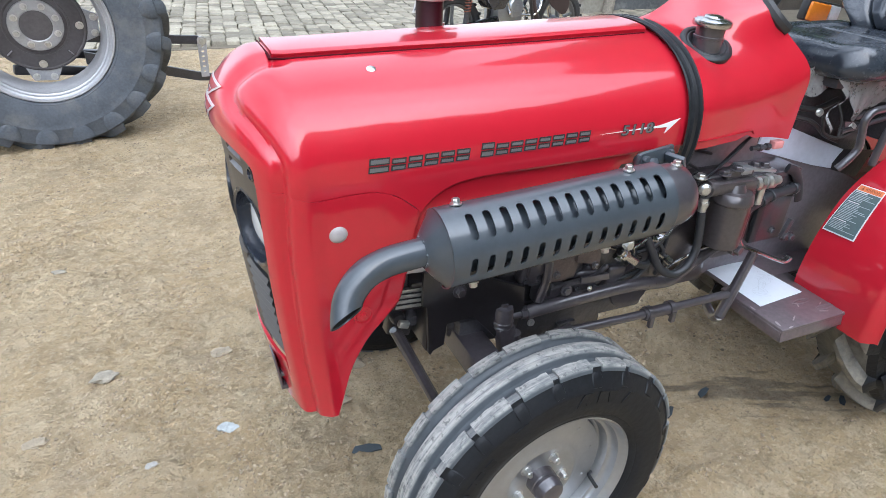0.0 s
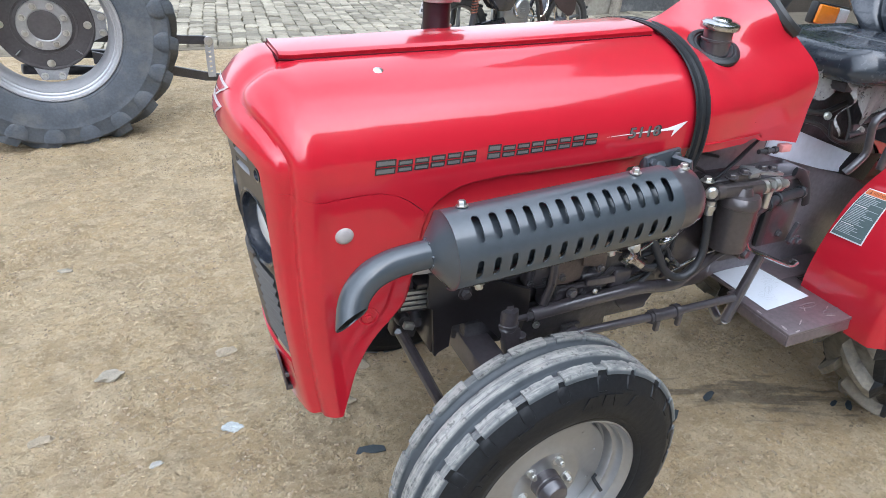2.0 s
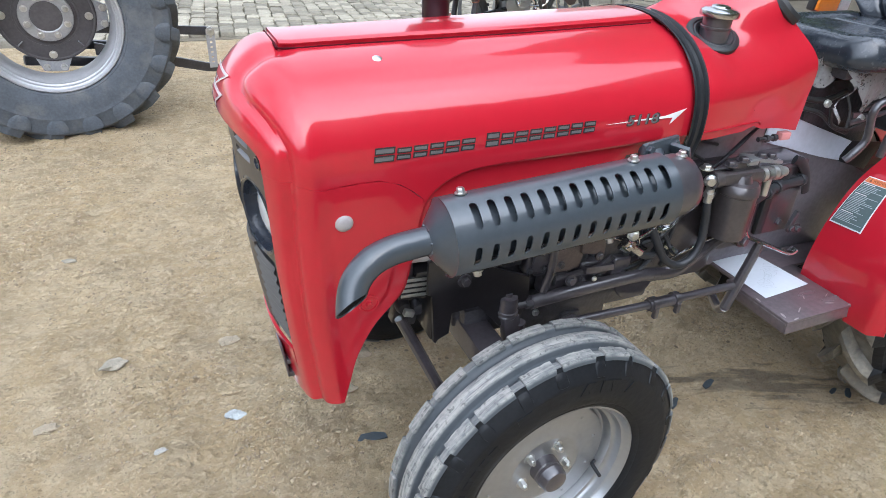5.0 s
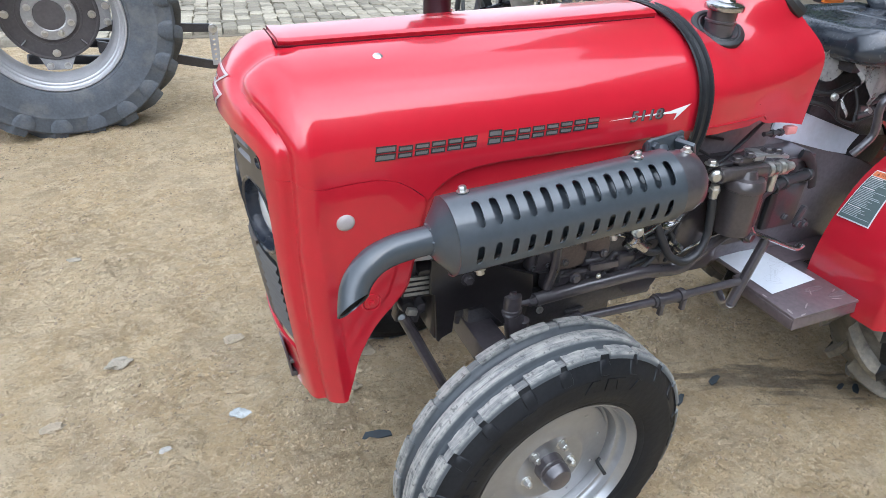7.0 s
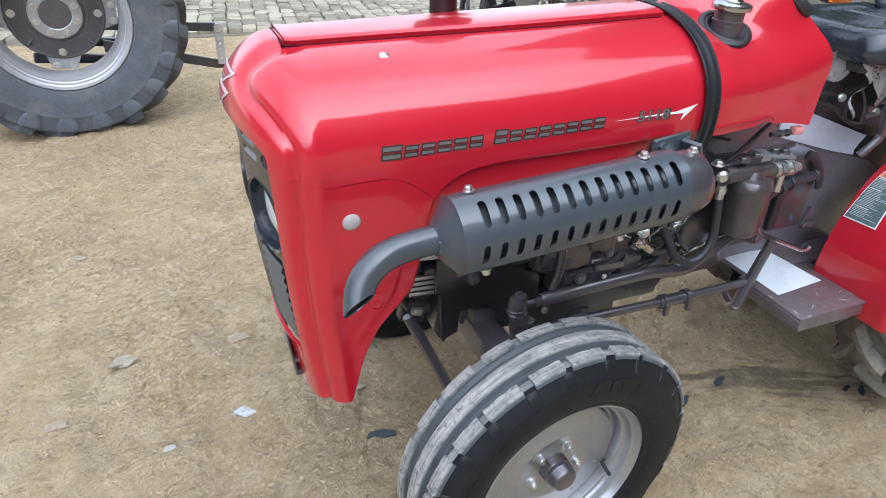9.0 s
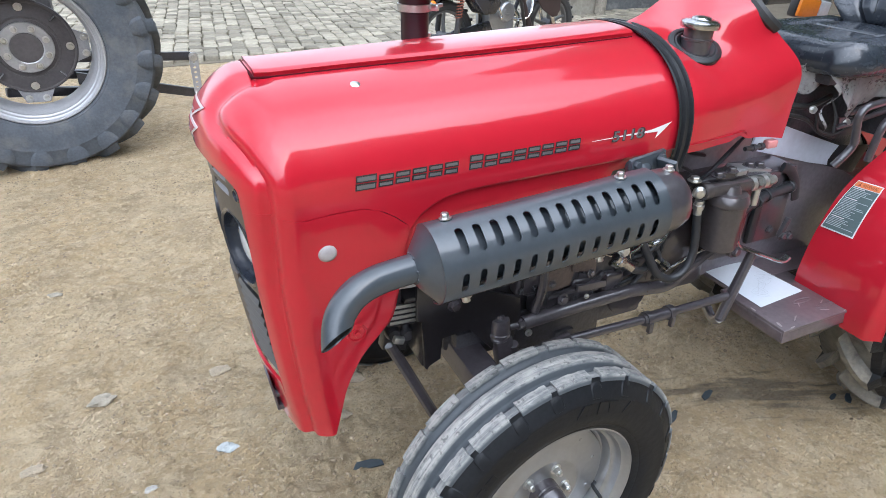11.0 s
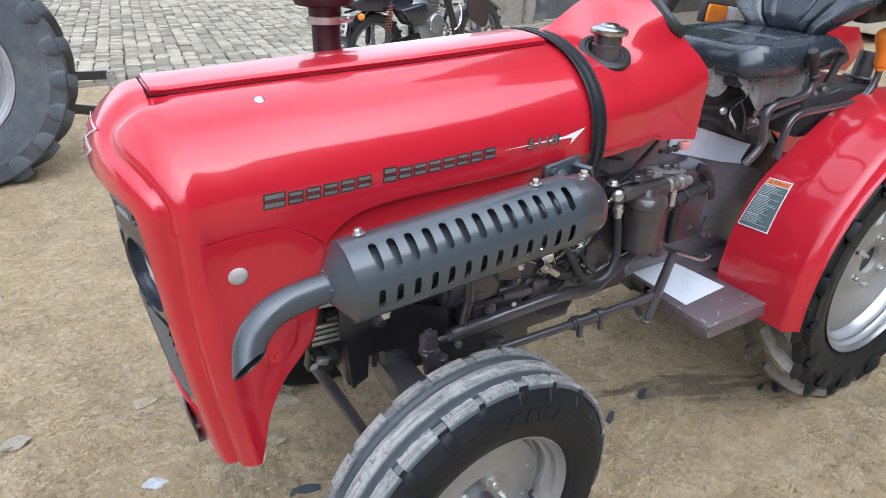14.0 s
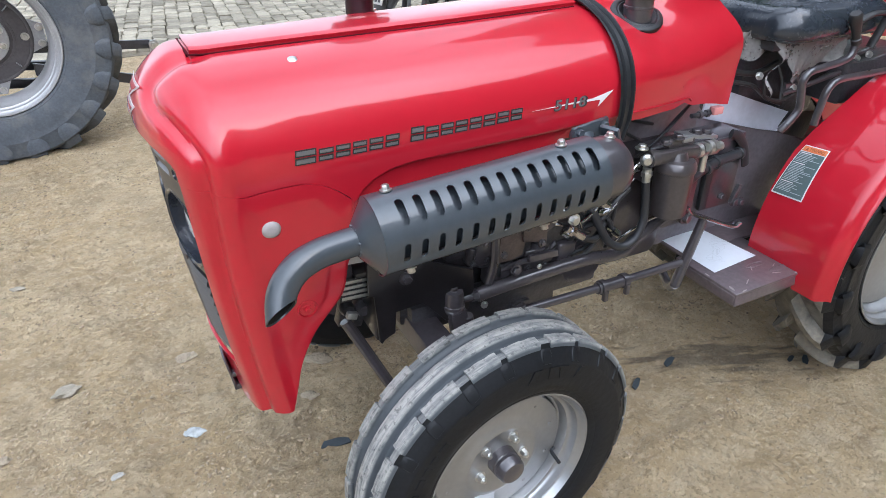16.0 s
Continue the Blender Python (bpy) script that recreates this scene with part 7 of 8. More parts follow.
_t.links.new(_mx.outputs[2], _p.inputs["Base Color"])
JOINT = material("sandy_joint", (0.16, 0.138, 0.10), 0.95, var=0.2, scale=6, bump=0.5, bump_scale=30)
bm = bmesh.new()
box(bm, (4.0, 12.2, -0.066), (26, 14.0, 0.06), 0.004)
pavement = tagged(part("pavement", bm, JOINT), "worn cobbled road of grey setts", "pavement", kind="structure")
SETT_W, SETT_L = 0.138, 0.150


def sett_verts(w, l, h, rnd):
    out = []
    for zz, k in ((-0.03, 1.0), (h * 0.72, 0.97), (h, 0.78)):
        for sx, sy in ((-1, -1), (0, -1.06), (1, -1), (1.05, 0), (1, 1), (0, 1.05), (-1, 1), (-1.04, 0)):
            out.append(Vector((sx * w / 2 * k + rnd.uniform(-0.006, 0.006), sy * l / 2 * k + rnd.uniform(-0.008, 0.008), zz + rnd.uniform(-0.003, 0.003))))
    return out


SETT_F = [tuple(range(16, 24))] + [(r * 8 + i, r * 8 + (i + 1) % 8, (r + 1) * 8 + (i + 1) % 8, (r + 1) * 8 + i) for r in (0, 1) for i in range(8)]
rnd = random.Random(5)
sett_meshes = []
for i in range(14):
    me = bpy.data.meshes.new("sett")
    me.from_pydata(sett_verts(SETT_W * 0.93, SETT_L * 0.92, 0.026, rnd), [], SETT_F)
    me.shade_smooth()
    me.set_sharp_from_angle(angle=radians(50))
    me.materials.append(COBBLE)
    sett_meshes.append(me)
places = []
for col in range(-24, 60):
    shift = rnd.random() * SETT_L
    for row in range(0, 60):
        x, y = col * SETT_W, 5.24 + row * SETT_L + shift
        xx = x * math.cos(-0.10) - (y - 5.2) * math.sin(-0.10) * -1 * -1
        places.append((xx + rnd.uniform(-0.008, 0.008), y + 0.05 * math.sin(x * 1.3), rnd.uniform(-0.007, 0.007), rnd.uniform(-4, 4) - 5.7))
places = [p for p in places if -2.0 < p[0] < 6.5 and p[1] < 13.5]
places.sort(key=lambda p: (p[0] - 0.9) ** 2 + (p[1] - 5.2) ** 2)
for x, y, z, a in places[:300]:
    o = new("sett", rnd.choice(sett_meshes))
    o.parent = pavement
    o.matrix_basis = pose(x, y, -0.020 + z, rnd.uniform(-2, 2), rnd.uniform(-2, 2), a)
vs, fs = [], []
for x, y, z, a in places[300:]:
    b, m = len(vs), pose(x, y, -0.020 + z, 0, 0, a)
    vs += [m @ v for v in sett_verts(SETT_W * 0.93, SETT_L * 0.92, 0.026, rnd)]
    fs += [tuple(b + i for i in f) for f in SETT_F]
me = bpy.data.meshes.new("setts_beyond")
me.from_pydata(vs, [], fs)
me.shade_smooth()
me.set_sharp_from_angle(angle=radians(50))
me.materials.append(COBBLE)
o = new("setts_beyond", me)
o.parent = pavement
o["kind"] = "stuff"


# ---- second tractor: only its rear wheel and lift linkage come into view ----
FAR_TURN = 5.6
other = tagged(empty("tractor", pose(-1.11, 2.782, 0.612, 0, 0, FAR_TURN)), "older tractor seen by its large rear wheel and lift arms", "tractor")
FAR_GREY = material("grey_brown_casting", (0.088, 0.080, 0.082), 0.5, var=0.25, scale=8, bump=0.1, bump_scale=40)
FAR_PLATE = material("grey_lug_plate", (0.36, 0.36, 0.37), 0.45, metal=0.2, var=0.2, scale=9, bump=0.05, bump_scale=40)
FAR_SILVER = material("old_silver_paint", (0.40, 0.40, 0.41), 0.36, metal=0.35, var=0.14, scale=9, bump=0.05, bump_scale=40)
R2, DISH = 0.361, 0.15
bm = bmesh.new()
lathe(bm, [(R2 - 0.010, 0.016), (R2 - 0.002, 0.008), (R2, 0.0), (R2 - 0.004, -0.006), (R2 - 0.012, -0.004), (R2 - 0.017, 0.007), (R2 - 0.022, 0.011), (R2 - 0.025, 0.013), (R2 - 0.0265, 0.032), (R2 - 0.030, 0.038), (R2 - 0.036, 0.040), (R2 - 0.038, 0.060), (R2 - 0.044, 0.068), (R2 - 0.052, 0.10),
           (R2 - 0.056, 0.20), (R2 - 0.04, 0.24), (R2 - 0.02, 0.27), (R2, 0.285)], (0, 0, 0), (0, 1, 0), 80)
wheel = part("rear_wheel", bm, FAR_SILVER, other, "large silver rear wheel", smooth=50)
ag_tyre(wheel, "large worn cleated tyre", TYRE_FAR, 0.652, R2, 0.315, 0.036, 20, 0.105)
bm = bmesh.new()
lathe(bm, [(0.245, DISH + 0.080), (0.243, DISH + 0.068), (0.235, DISH + 0.063), (0.13, DISH + 0.060), (0.115, DISH + 0.050), (0.10, DISH + 0.09), (0.245, DISH + 0.080)], (0, 0, 0), (0, 1, 0), 56)
disc = part("cast_disc", bm, FAR_GREY, wheel, "dark cast wheel centre")
for i in range(4):
    a = radians(90 * i + 42 + 45)
    bm = bmesh.new()
    u = pose(0, DISH + 0.088, 0, 0, math.degrees(-a) + 90, 0)
    prism(bm, [(-0.12, 0.16), (0.12, 0.16), (0.085, 0.235), (0.058, 0.300), (-0.058, 0.300), (-0.085, 0.235)], u @ pose(0, 0, 0, 90, 0, 0), 0.014, 0.003)
    sp = part("spoke_lug", bm, FAR_PLATE, wheel)
    for sx in (-0.042, 0.042):
        p = u @ Vector((sx, 0, 0.278))
        b2 = bmesh.new()
        bolt(b2, p - Vector((0, 0.014, 0)), (0, -1, 0), 0.013, 0.016)
        part("rim_bolt", b2, ZINC, wheel)
    p = u @ Vector((0, 0, 0.205))
    b2 = bmesh.new()
    bolt(b2, (p.x, DISH + 0.056, p.z), (0, -1, 0), 0.014, 0.014)
    part("disc_bolt", b2, ZINC, wheel)
bm = bmesh.new()
lathe(bm, [(0.131, DISH + 0.062), (0.131, DISH + 0.044), (0.128, DISH + 0.040), (0.083, DISH + 0.036), (0.077, DISH + 0.040)], (0, 0, 0), (0, 1, 0), 48)
part("hub_ring", bm, FAR_SILVER, wheel, "silver hub ring")
bm = bmesh.new()
lathe(bm, [(0.079, DISH + 0.042), (0.075, DISH + 0.037), (0.03, DISH + 0.036), (0, DISH + 0.036)], (0, 0, 0), (0, 1, 0), 40)
part("hub_centre", bm, FAR_GREY, wheel)
# slots near the rim of the cast centre
for i in range(4):
    a = radians(90 * i + 42)
    bm = bmesh.new()
    tube(bm, [(r_ * math.cos(a), DISH + 0.0610, r_ * math.sin(a)) for r_ in (0.188, 0.205, 0.222)], 0.020, 12, 4, flat=0.14)
    part("disc_slot", bm, FAR_PLATE, disc)
bm = bmesh.new()
lathe(bm, [(0.238, DISH + 0.0632), (0.236, DISH + 0.0595), (0.228, DISH + 0.0600), (0.226, DISH + 0.0628)], (0, 0, 0), (0, 1, 0), 56)
lathe(bm, [(0.160, DISH + 0.0615), (0.158, DISH + 0.0575), (0.150, DISH + 0.0575), (0.148, DISH + 0.0605)], (0, 0, 0), (0, 1, 0), 56)
part("disc_rib", bm, FAR_GREY, disc)
# cross members seen through the gaps of the wheel
for z in (-0.20, -0.30):
    bm = bmesh.new()
    box(bm, (0.10, 0.42, z), (0.55, 0.05, 0.05), 0.008, pose(0, 0, 0, 0, 8, 12))
    part("cross_member", bm, BLOCK, other)
for i in range(8):
    a = radians(45 * i + 20)
    bm = bmesh.new()
    bolt(bm, (0.104 * math.cos(a), DISH + 0.037, 0.104 * math.sin(a)), (0, -1, 0), 0.012, 0.015)
    part("wheel_nut", bm, ZINC, wheel)
bm = bmesh.new()
rod(bm, (0, DISH + 0.09, 0), (0, 0.75, 0), 0.085, 0.11, 24)
box(bm, (-0.05, 0.85, 0.02), (0.45, 0.5, 0.40), 0.04)
part("axle_housing", bm, FAR_GREY, other)
bm = bmesh.new()
prism(bm, [(0.20, -0.115), (0.20, -0.05), (0.70, -0.105), (0.82, -0.112), (0.850, -0.122), (0.860, -0.138), (0.848, -0.156), (0.82, -0.164), (0.70, -0.154)], Matrix.Translation((0, 0.30, 0)) @ pose(0, 0, 0, 90, 0, 0), 0.022, 0.003)
part("lift_arm", bm, BLOCK, other, "black steel upper lift arm")
bm = bmesh.new()
prism(bm, [(0.20, -0.24), (0.20, -0.17), (0.645, -0.288), (0.80, -0.330), (0.90, -0.352), (0.925, -0.372), (0.905, -0.395), (0.80, -0.385), (0.64, -0.344)], Matrix.Translation((0, 0.30, 0)) @ pose(0, 0, 0, 90, 0, 0), 0.022, 0.003)
part("lower_link", bm, BLOCK, other, "black steel lower link")
bm = bmesh.new()
strap_poly = [(0.819, -0.140), (0.872, -0.140), (0.866, -0.360), (0.820, -0.360)]
loops = [strap_poly] + [slot_pts(0.845 - 0.0005 * i, -0.175 - 0.030 * i, 0.018, 0.011, 4) for i in range(6)]
for lp in loops:
    vs_ = [bm.verts.new((x, 0.270, z)) for x, z in lp]
    for a_, b_ in zip(vs_, vs_[1:] + vs_[:1]):
        bm.edges.new((a_, b_))
bmesh.ops.triangle_fill(bm, use_beauty=True, use_dissolve=False, edges=bm.edges[:])
bmesh.ops.recalc_face_normals(bm, faces=bm.faces)
bmesh.ops.solidify(bm, geom=bm.faces[:], thickness=0.008)
part("link_strap", bm, FAR_SILVER, other, "perforated flat steel strap", smooth=0)
bm = bmesh.new()
lathe(bm, [(0, 0.02), (0.012, 0.02), (0.014, 0.016), (0.026, 0.014), (0.026, 0)], (0.845, 0.272, -0.140), (0, -1, 0), 20)
part("link_pin", bm, ZINC, other)

# ---- motorcycle on the road edge ----
bike = tagged(empty("motorcycle", pose(1.76, 3.93, 0.0, 0, 0, 13)), "dark commuter motorcycle parked beside the cobbled road", "motorcycle")
BIKE_BLACK = material("bike_black_paint", (0.025, 0.025, 0.032), 0.25, coat=0.6, var=0.1, scale=10)
BIKE_RED = material("bike_red_stripe", (0.22, 0.012, 0.02), 0.3, coat=0.5, var=0.1, scale=10)
BIKE_TYRE = material("bike_tyre", (0.045, 0.046, 0.048), 0.75, var=0.25, scale=20, bump=0.2, bump_scale=60)
DARKALLOY = material("dull_wheel_alloy", (0.16, 0.165, 0.17), 0.5, metal=0.5, var=0.2, scale=20)
ALLOY = material("cast_alloy", (0.40, 0.41, 0.42), 0.4, metal=0.7, var=0.15, scale=20)
for x0 in (0.0, 1.25):
    bm = bmesh.new()
    lathe(bm, [(0.225, -0.012), (0.231, -0.022), (0.225, -0.026), (0.212, -0.024), (0.205, 0.0), (0.212, 0.024), (0.225, 0.026), (0.231, 0.022), (0.225, 0.012)], (x0, 0, 0.30), (0, 1, 0), 48)
    w = part("wheel", bm, DARKALLOY, bike, "spoked alloy wheel")
    bm = bmesh.new()
    lathe(bm, [(0.224, -0.020), (0.240, -0.040), (0.270, -0.047), (0.292, -0.036), (0.301, -0.012), (0.302, 0.012), (0.292, 0.036), (0.270, 0.047), (0.240, 0.040), (0.224, 0.020)], (x0, 0, 0.30), (0, 1, 0), 56)
    for i in range(40):
        a = 2 * math.pi * i / 40
        box(bm, (x0 + 0.298 * math.cos(a), -0.024 if i % 2 else 0.024, 0.30 + 0.298 * math.sin(a)), (0.014, 0.040, 0.020), 0.0, pose(0, 0, 0, 0, -math.degrees(a), 25 if i % 2 else -25))
    part("tyre", bm, BIKE_TYRE, w)
    for i in range(5):
        a = 2 * math.pi * i / 5 + 0.3
        bm = bmesh.new()
        tube(bm, [(x0 + 0.05 * math.cos(a), 0, 0.30 + 0.05 * math.sin(a)), (x0 + 0.13 * math.cos(a + 0.06), 0, 0.30 + 0.13 * math.sin(a + 0.06)), (x0 + 0.208 * math.cos(a), 0, 0.30 + 0.208 * math.sin(a))], [0.018, 0.013], 8, 4)
        part("spoke", bm, DARKALLOY, w)
    bm = bmesh.new()
    rod(bm, (x0, -0.06, 0.30), (x0, 0.06, 0.30), 0.055, 0.055, 24, 0.008)
    part("hub", bm, BLOCK, w)
for k in (-1, 1):
    bm = bmesh.new()
    tube(bm, [(0.03, k * 0.13, 0.32), (0.09, k * 0.135, 0.70)], 0.012, 10)
    rod(bm, (0.035, k * 0.13, 0.34), (0.055, k * 0.132, 0.48), 0.024, 0.024, 16)
    shock = part("shock_absorber", bm, BLOCK, bike)
    bm = bmesh.new()
    coil = [Vector((0.052 + 0.030 * t, k * 0.132, 0.47 + 0.20 * t)) + Vector((0.026 * math.cos(2 * math.pi * 9 * t), 0.026 * math.sin(2 * math.pi * 9 * t), 0)) for t in span(0, 1, 108)]
    tube(bm, coil, 0.0052, 6, 1, bend=False)
    part("spring", bm, RUSTY, shock)
    bm = bmesh.new()
    lathe(bm, [(0.0, 0.04), (0.018, 0.036), (0.027, 0.02), (0.028, 0.0), (0.0, -0.004)], (-0.215, k * 0.14, 0.605), (-0.8, k * 0.5, 0), 20)
    ind = part("indicator", bm, AMBER, bike, "amber indicator lamp")
    bm = bmesh.new()
    rod(bm, (-0.19, k * 0.125, 0.605), (-0.10, k * 0.08, 0.63), 0.010)
    part("indicator_stem", bm, PLASTIC, bike)
bm = bmesh.new()
sheet(bm, lambda a, t: Vector((0.33 * math.cos(radians(a)), 0.062 * t, 0.30 + (0.335 - 0.02 * t * t) * math.sin(radians(a)))), span(70, 175, 16), span(-1, 1, 6), 0.003)
part("rear_mudguard", bm, BIKE_BLACK, bike)
bm = bmesh.new()
prism(bm, [(-0.37, 0.685), (-0.30, 0.70), (0.10, 0.74), (0.34, 0.70), (0.40, 0.66), (0.34, 0.615), (0.05, 0.62), (-0.20, 0.645)], Matrix.Translation((0, 0.10, 0)) @ pose(0, 0, 0, 90, 0, 0), 0.20, 0.02)
part("side_cowl", bm, BIKE_BLACK, bike)
bm = bmesh.new()
prism(bm, [(-0.10, 0.735), (0.25, 0.73), (0.34, 0.70), (0.05, 0.708)], Matrix.Translation((0, -0.098, 0)) @ pose(0, 0, 0, 90, 0, 0), 0.006)
part("cowl_stripe", bm, BIKE_RED, bike)
bm = bmesh.new()
box(bm, (0.18, 0, 0.80), (0.72, 0.22, 0.09), 0.035)
part("bike_seat", bm, VINYL, bike)
bm = bmesh.new()
box(bm, (0.78, 0, 0.86), (0.46, 0.24, 0.22), 0.08, seg=4)
part("fuel_tank", bm, BIKE_BLACK, bike)
bm = bmesh.new()
box(bm, (-0.325, 0.0, 0.515), (0.008, 0.17, 0.11), 0.002, pose(0, 0, 0, 0, 18, 0))
plate_ = part("number_plate", bm, WHITE, bike, "white number plate with dark bars")
for i in range(2):
    for j in range(3):
        bm = bmesh.new()
        box(bm, (-0.331 + 0.012 * (0.5 - i), -0.045 + 0.045 * j, 0.535 - 0.042 * i), (0.004, 0.030, 0.026), 0.0, pose(0, 0, 0, 0, 18, 0))
        part("plate_bar", bm, DECAL_DARK, plate_)
bm = bmesh.new()
box(bm, (-0.30, 0, 0.43), (0.012, 0.16, 0.28), 0.004, pose(0, 0, 0, 0, 12, 0))
part("mud_flap", bm, PLASTIC, bike)
bm = bmesh.new()
box(bm, (0.57, 0, 0.40), (0.30, 0.20, 0.20), 0.03)
box(bm, (0.60, 0, 0.58), (0.15, 0.14, 0.22), 0.02, pose(0, 0, 0, 0, 15, 0))
eng = part("bike_engine", bm, ALLOY, bike, "cast alloy engine")
for i in range(7):
    bm = bmesh.new()
    box(bm, (0.60 + 0.004 * i, 0, 0.52 + 0.026 * i), (0.19, 0.19, 0.007), 0.0, pose(0, 0, 0, 0, 15, 0))
    part("cylinder_fin", bm, ALLOY, eng)
bm = bmesh.new()
lathe(bm, [(0.085, 0), (0.085, 0.022), (0.072, 0.034), (0.030, 0.038), (0, 0.038)], (0.60, -0.105, 0.48), (0, -1, 0), 36)
for i in range(4):
    box(bm, (0.585, -0.145, 0.505 - 0.018 * i), (0.055, 0.008, 0.006), 0.002)
part("clutch_cover", bm, ALLOY, eng)
bm = bmesh.new()
tube(bm, [(0.42, -0.14, 0.63), (0.47, -0.15, 0.54), (0.51, -0.15, 0.46), (0.50, -0.17, 0.44)], 0.010, 10, 5)
part("kick_starter", bm, CHROME, bike)
bm = bmesh.new()
tube(bm, [(0.66, -0.10, 0.52), (0.74, -0.12, 0.42), (0.66, -0.14, 0.30), (0.40, -0.15, 0.27), (0.10, -0.16, 0.28)], 0.018, 12, 6)
rod(bm, (0.16, -0.16, 0.278), (-0.32, -0.17, 0.32), 0.040, 0.045, 20, 0.01)
part("exhaust", bm, CHROME, bike)
bm = bmesh.new()
tube(bm, [(0.36, 0, 0.66), (0.40, 0, 0.45), (0.42, 0, 0.32), (0.70, 0, 0.30), (0.82, 0, 0.50), (0.96, 0, 0.82)], 0.018, 10, 5)
tube(bm, [(0.42, -0.08, 0.33), (0.15, -0.09, 0.33), (0.0, -0.09, 0.30)], 0.018, 10, 5)
part("bike_frame", bm, BIKE_BLACK, bike)
bm = bmesh.new()
tube(bm, [(0.78, -0.05, 0.60), (0.80, -0.20, 0.62), (0.78, -0.24, 0.50), (0.70, -0.24, 0.43), (0.66, -0.12, 0.42)], 0.012, 10, 6)
part("leg_guard", bm, CHROME, bike)
for k in (-1, 1):
    bm = bmesh.new()
    tube(bm, [(1.25, k * 0.075, 0.30), (1.10, k * 0.075, 0.72), (1.03, k * 0.075, 0.95)], 0.019, 12, 4)
    part("fork_leg", bm, CHROME, bike)
bm = bmesh.new()
tube(bm, [(0.93, -0.36, 1.03), (1.0, -0.25, 1.06), (1.03, 0, 0.98), (1.0, 0.25, 1.06), (0.93, 0.36, 1.03)], 0.012, 10, 6)
part("handlebar", bm, CHROME, bike)
bm = bmesh.new()
sheet(bm, lambda a, t: Vector((1.25 + 0.335 * math.cos(radians(a)), 0.060 * t, 0.30 + (0.335 - 0.02 * t * t) * math.sin(radians(a)))), span(40, 160, 14), span(-1, 1, 6), 0.003)
part("front_mudguard", bm, BIKE_BLACK, bike)

bm = bmesh.new()
prism(bm, [(-0.03, 0.25), (0.02, 0.37), (0.42, 0.42), (0.46, 0.34), (0.40, 0.28)], Matrix.Translation((0, -0.075, 0)) @ pose(0, 0, 0, 90, 0, 0), 0.03, 0.01)
part("chain_case", bm, BIKE_BLACK, bike)
bm = bmesh.new()
prism(bm, [(0.10, 0.64), (0.36, 0.68), (0.40, 0.58), (0.34, 0.50), (0.22, 0.50)], Matrix.Translation((0, -0.09, 0)) @ pose(0, 0, 0, 90, 0, 0), 0.18, 0.02)
part("side_panel", bm, BIKE_BLACK, bike)
bm = bmesh.new()
tube(bm, [(0.74, -0.02, 0.62), (0.80, -0.10, 0.56), (0.78, -0.13, 0.42)], 0.016, 10, 5)
part("header_pipe", bm, BLOCK, bike)

# ---- dark panel on a black post beside the motorcycle ----
PANEL = material("dark_brown_panel", (0.045, 0.030, 0.030), 0.5, var=0.2, scale=8)
board = tagged(empty("mud_flap_stand", pose(2.39, 3.80, 0.0)), "dark brown rounded panel hanging on black steel posts", "panel stand")
bm = bmesh.new()
prism(bm, [(0.19, 0.80), (0.19, 0.57), (0.24, 0.51), (0.34, 0.445), (0.385, 0.45), (0.41, 0.50), (0.41, 0.80)], Matrix.Translation((0, 0, 0)) @ pose(0, 0, 0, 90, 0, 0), 0.03, 0.008)
part("panel", bm, PANEL, board)
bm = bmesh.new()
rod(bm, (-0.01, 0.0, 0.75), (0.135, 0.02, 0.20), 0.014)
rod(bm, (0.135, 0.02, 0.22), (0.15, 0.02, -0.01), 0.014)
part("post", bm, PLASTIC, board)
bm = bmesh.new()
rod(bm, (0.02, 0.05, 0.70), (0.33, 0.10, -0.01), 0.030)
part("brace", bm, PANEL, board)
bm = bmesh.new()
rod(bm, (0.0, 0.0, 0.745), (0.42, 0.0, 0.79), 0.014)
part("crossbar", bm, PLASTIC, board)

# ---- walls behind ----
PLASTER = dusty(material("weathered_plaster", (0.36, 0.34, 0.29), 0.9, var=0.22, scale=3, bump=0.4, bump_scale=20), (0.12, 0.105, 0.085), 0.5, 0.72, 2.2, 0.8)
dusty(PLASTER, (0.55, 0.54, 0.50), 0.58, 0.72, 5.0, 0.7)
GREYWALL = dusty(material("stained_grey_wall", (0.13, 0.135, 0.14), 0.9, var=0.3, scale=4, bump=0.4, bump_scale=20), (0.33, 0.34, 0.33), 0.54, 0.66, 4.0, 0.6)
BROWNWALL = dusty(material("stained_brown_wall", (0.095, 0.080, 0.066), 0.95, var=0.35, scale=5, bump=0.5, bump_scale=18), (0.13, 0.11, 0.085), 0.5, 0.7, 6.0, 0.6)
for x0, x1, y, mat, nm, lab in ((4.15, 5.02, 6.15, PLASTER, "wall_1", "weathered pale plaster wall"), (5.10, 6.6, 6.35, GREYWALL, "wall_2", "grey stained concrete wall"), (6.4, 16.0, 6.2, BROWNWALL, "wall_3", "dark brown stained wall")):
    bm = bmesh.new()
    box(bm, ((x0 + x1) / 2, y + 0.1, 1.2), (x1 - x0, 0.2, 2.5), 0.01)
    tagged(part(nm, bm, mat), lab, "wall", kind="structure")
bm = bmesh.new()
pts = [Vector((5.03 + 0.015 * math.sin(3 * z), 6.10, z)) for z in span(-0.04, 2.6, 8)]
tube(bm, pts, 0.075, 12, 3)
tagged(part("wooden_post", bm, dusty(material("bare_grey_wood", (0.30, 0.27, 0.22), 0.9, var=0.3, scale=6, bump=0.5, bump_scale=24), (0.10, 0.085, 0.07), 0.5, 0.65, 9, 0.7)), "weathered round grey wooden post by the wall", "post")
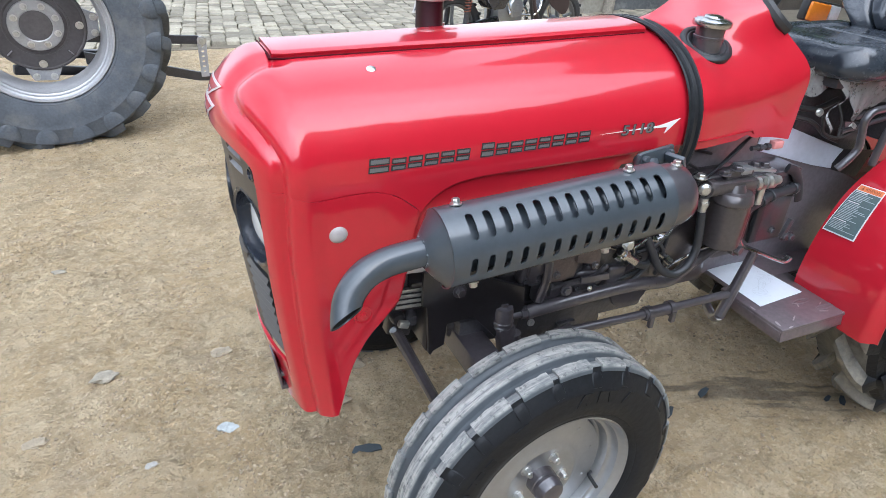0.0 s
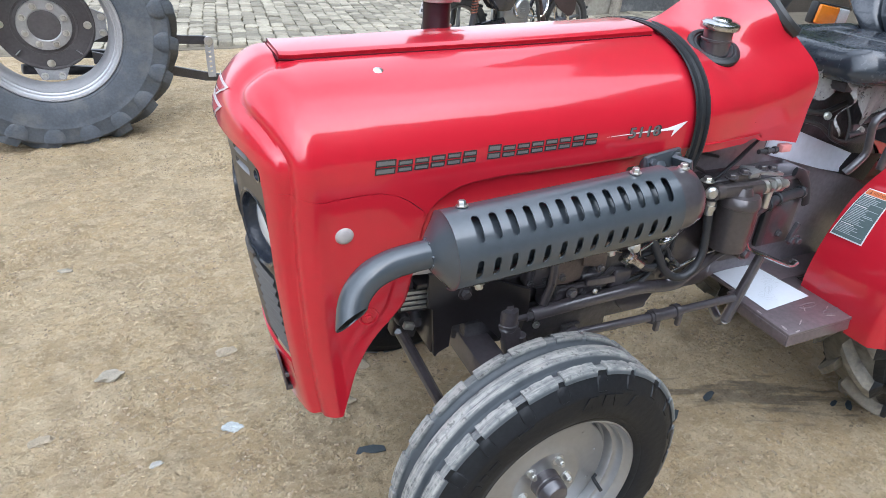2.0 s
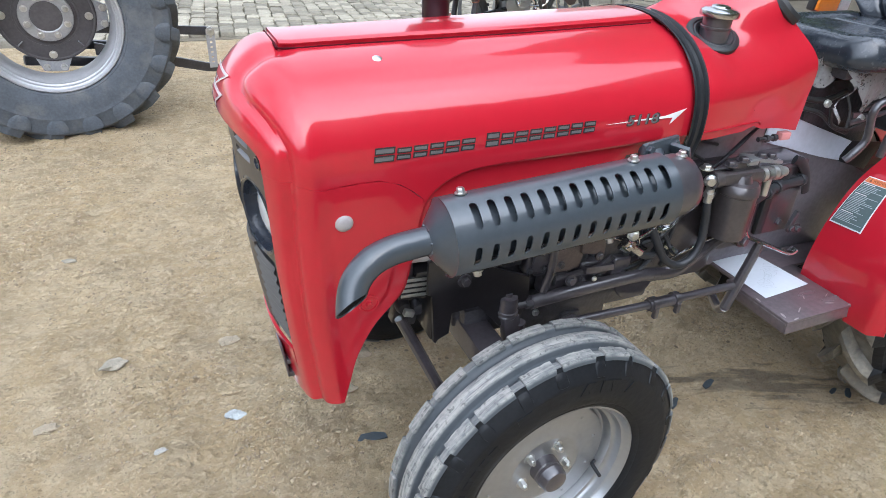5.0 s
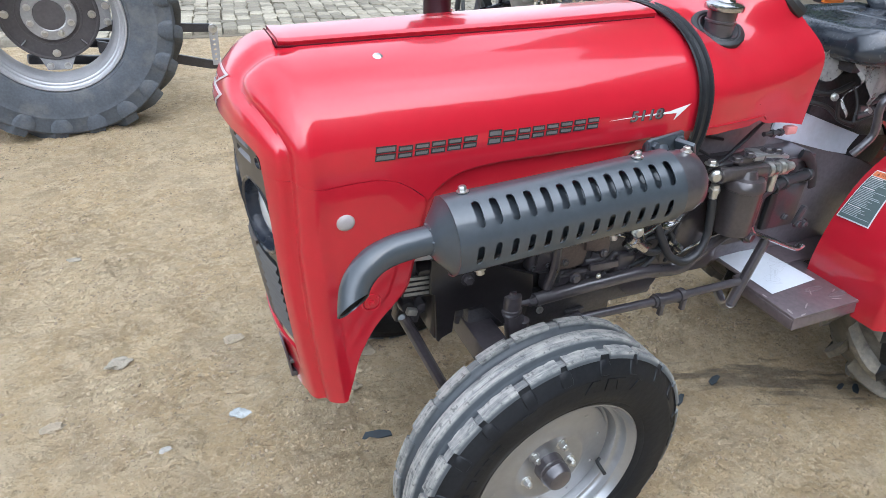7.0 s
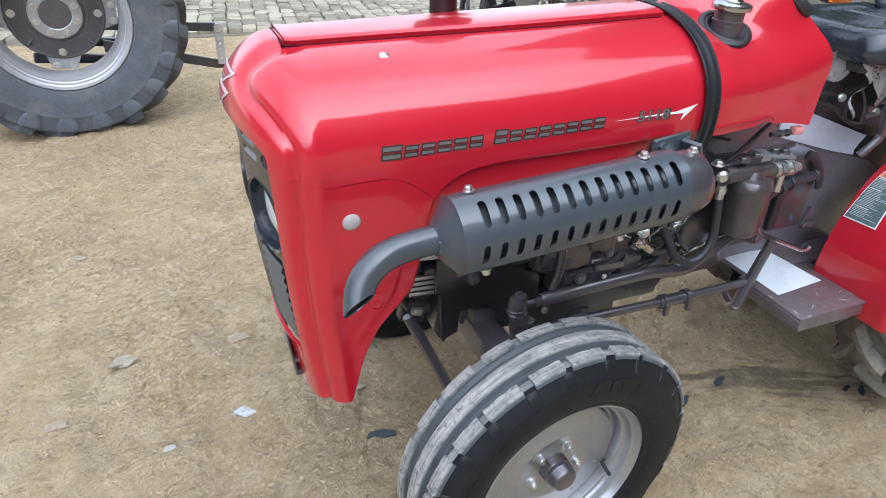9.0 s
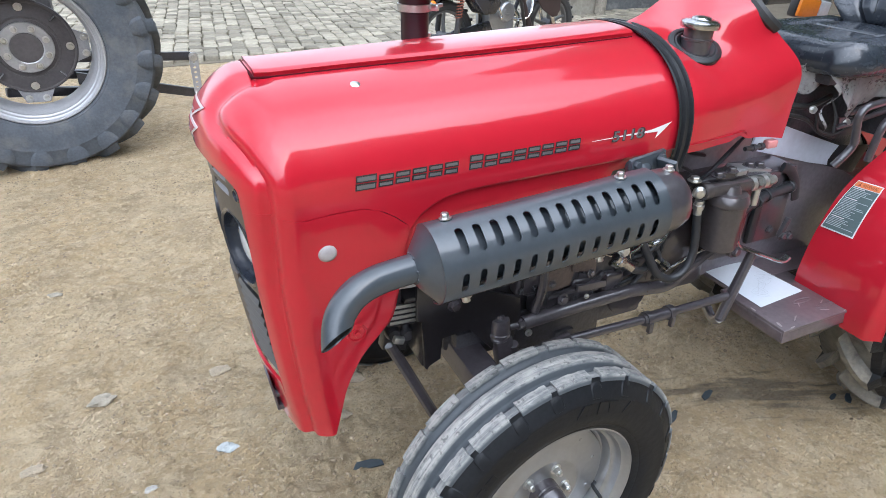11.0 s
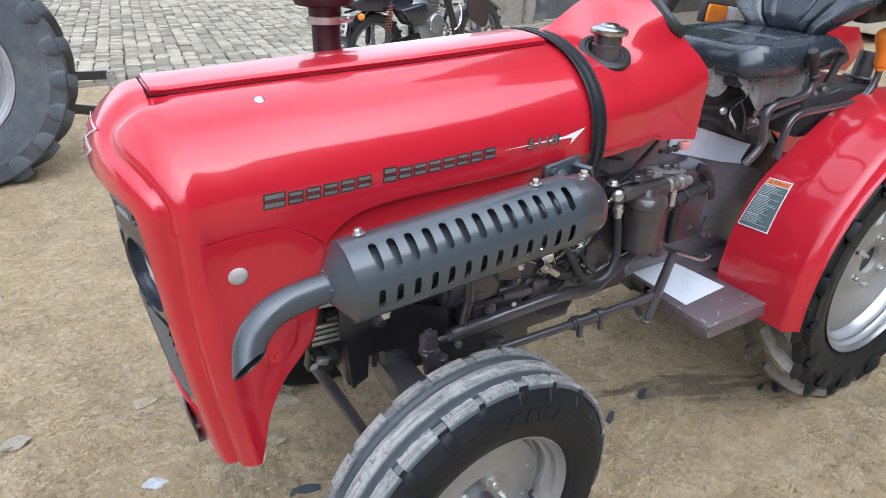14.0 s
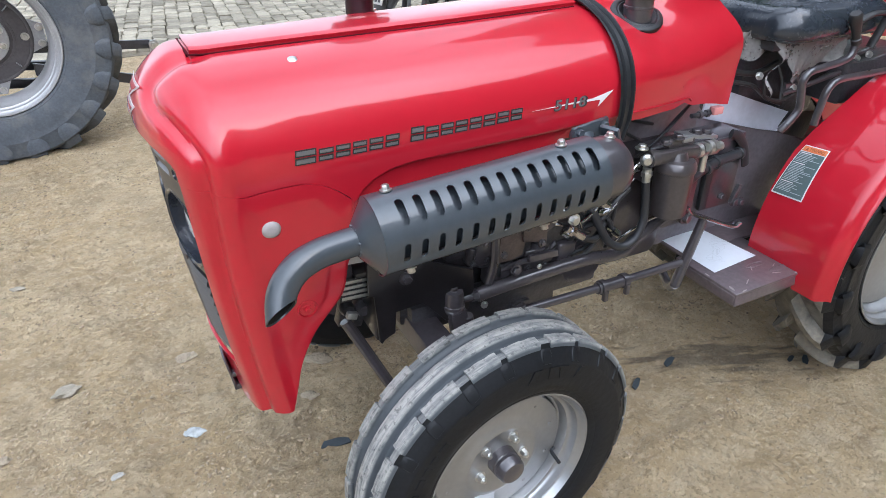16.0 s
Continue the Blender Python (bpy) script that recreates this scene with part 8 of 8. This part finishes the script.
# cream truck body further off
CREAM = material("cream_paint", (0.62, 0.57, 0.46), 0.5, var=0.08, scale=3)
truck = tagged(empty("truck", pose(9.2, 3.3, 0)), "cream painted truck body with dark openings", "truck")
bm = bmesh.new()
box(bm, (0, 0, 0.75), (2.6, 1.8, 1.3), 0.05)
part("body", bm, CREAM, truck)
bm = bmesh.new()
box(bm, (0, 0, 1.6), (2.5, 1.7, 0.5), 0.08)
part("tarpaulin", bm, material("teal_tarpaulin", (0.03, 0.25, 0.22), 0.7, var=0.2, scale=4, bump=0.3, bump_scale=8), truck, "teal tarpaulin")
for x in (-0.7, 0.1):
    bm = bmesh.new()
    box(bm, (x, -0.905, 0.85), (0.5, 0.02, 0.5), 0.02)
    part("side_opening", bm, CHASSIS, truck)
for x in (-0.8, 0.8):
    bm = bmesh.new()
    lathe(bm, [(0, 0), (0.33, 0), (0.36, 0.04), (0.36, 0.2), (0.33, 0.24), (0, 0.24)], (x, -0.92, 0.36), (0, 1, 0), 32)
    part("wheel", bm, RUBBER, truck)

# ---- unseen trees behind the camera, added for what the paint mirrors ----
LEAF = material("tree_foliage", (0.050, 0.075, 0.030), 0.8, var=0.4, scale=2)
rt = random.Random(9)
ball = bmesh.new()
bmesh.ops.create_icosphere(ball, subdivisions=1, radius=1.0)
BALL_V, BALL_F = [v.co.copy() for v in ball.verts], [tuple(v.index for v in f.verts) for f in ball.faces]
ball.free()
leaf_v, leaf_f = [], []


def clump(az, d, z, r):
    """A small ragged tuft of leaves at an azimuth and distance."""
    a, seed, n = radians(az), rt.uniform(0, 40), len(leaf_v)
    c = Vector((d * math.cos(a), d * math.sin(a), z))
    for v in BALL_V:
        leaf_v.append(c + v * r * (1 + 0.6 * noise.noise(v * 2.0 + Vector((seed, 0, 0)))))
    leaf_f.extend(tuple(n + i for i in f) for f in BALL_F)


for i in range(1800):
    az, d = rt.uniform(-215, -20), rt.uniform(13, 17)
    top = 3.4 + 1.5 * math.sin(3.1 * radians(az)) + 1.0 * math.sin(7.3 * radians(az) + 1)
    clump(az, d, rt.uniform(0.0, max(1.0, top + 1.2)), rt.uniform(0.18, 0.55))
# unseen tall trees added beside the yard to darken the mirrored sky
for i in range(7200):
    az, d = rt.uniform(-90, 47), rt.uniform(16, 20)
    top = d * math.tan(radians(46 + 6 * smoothstep(-40, 10, az) + 3 * math.sin(4.0 * radians(az) + 0.6) + 2 * math.sin(9 * radians(az)))) * smoothstep(-95, -66, az) ** 0.5
    clump(az, d, 0.2 + top * rt.random() ** 0.85, rt.uniform(0.35, 0.85))
me = bpy.data.meshes.new("treeline")
me.from_pydata(leaf_v, [], leaf_f)
me.materials.append(LEAF)
tagged(new("treeline", me), "unseen dark green trees added for the paint's reflections", "trees", kind="stuff")
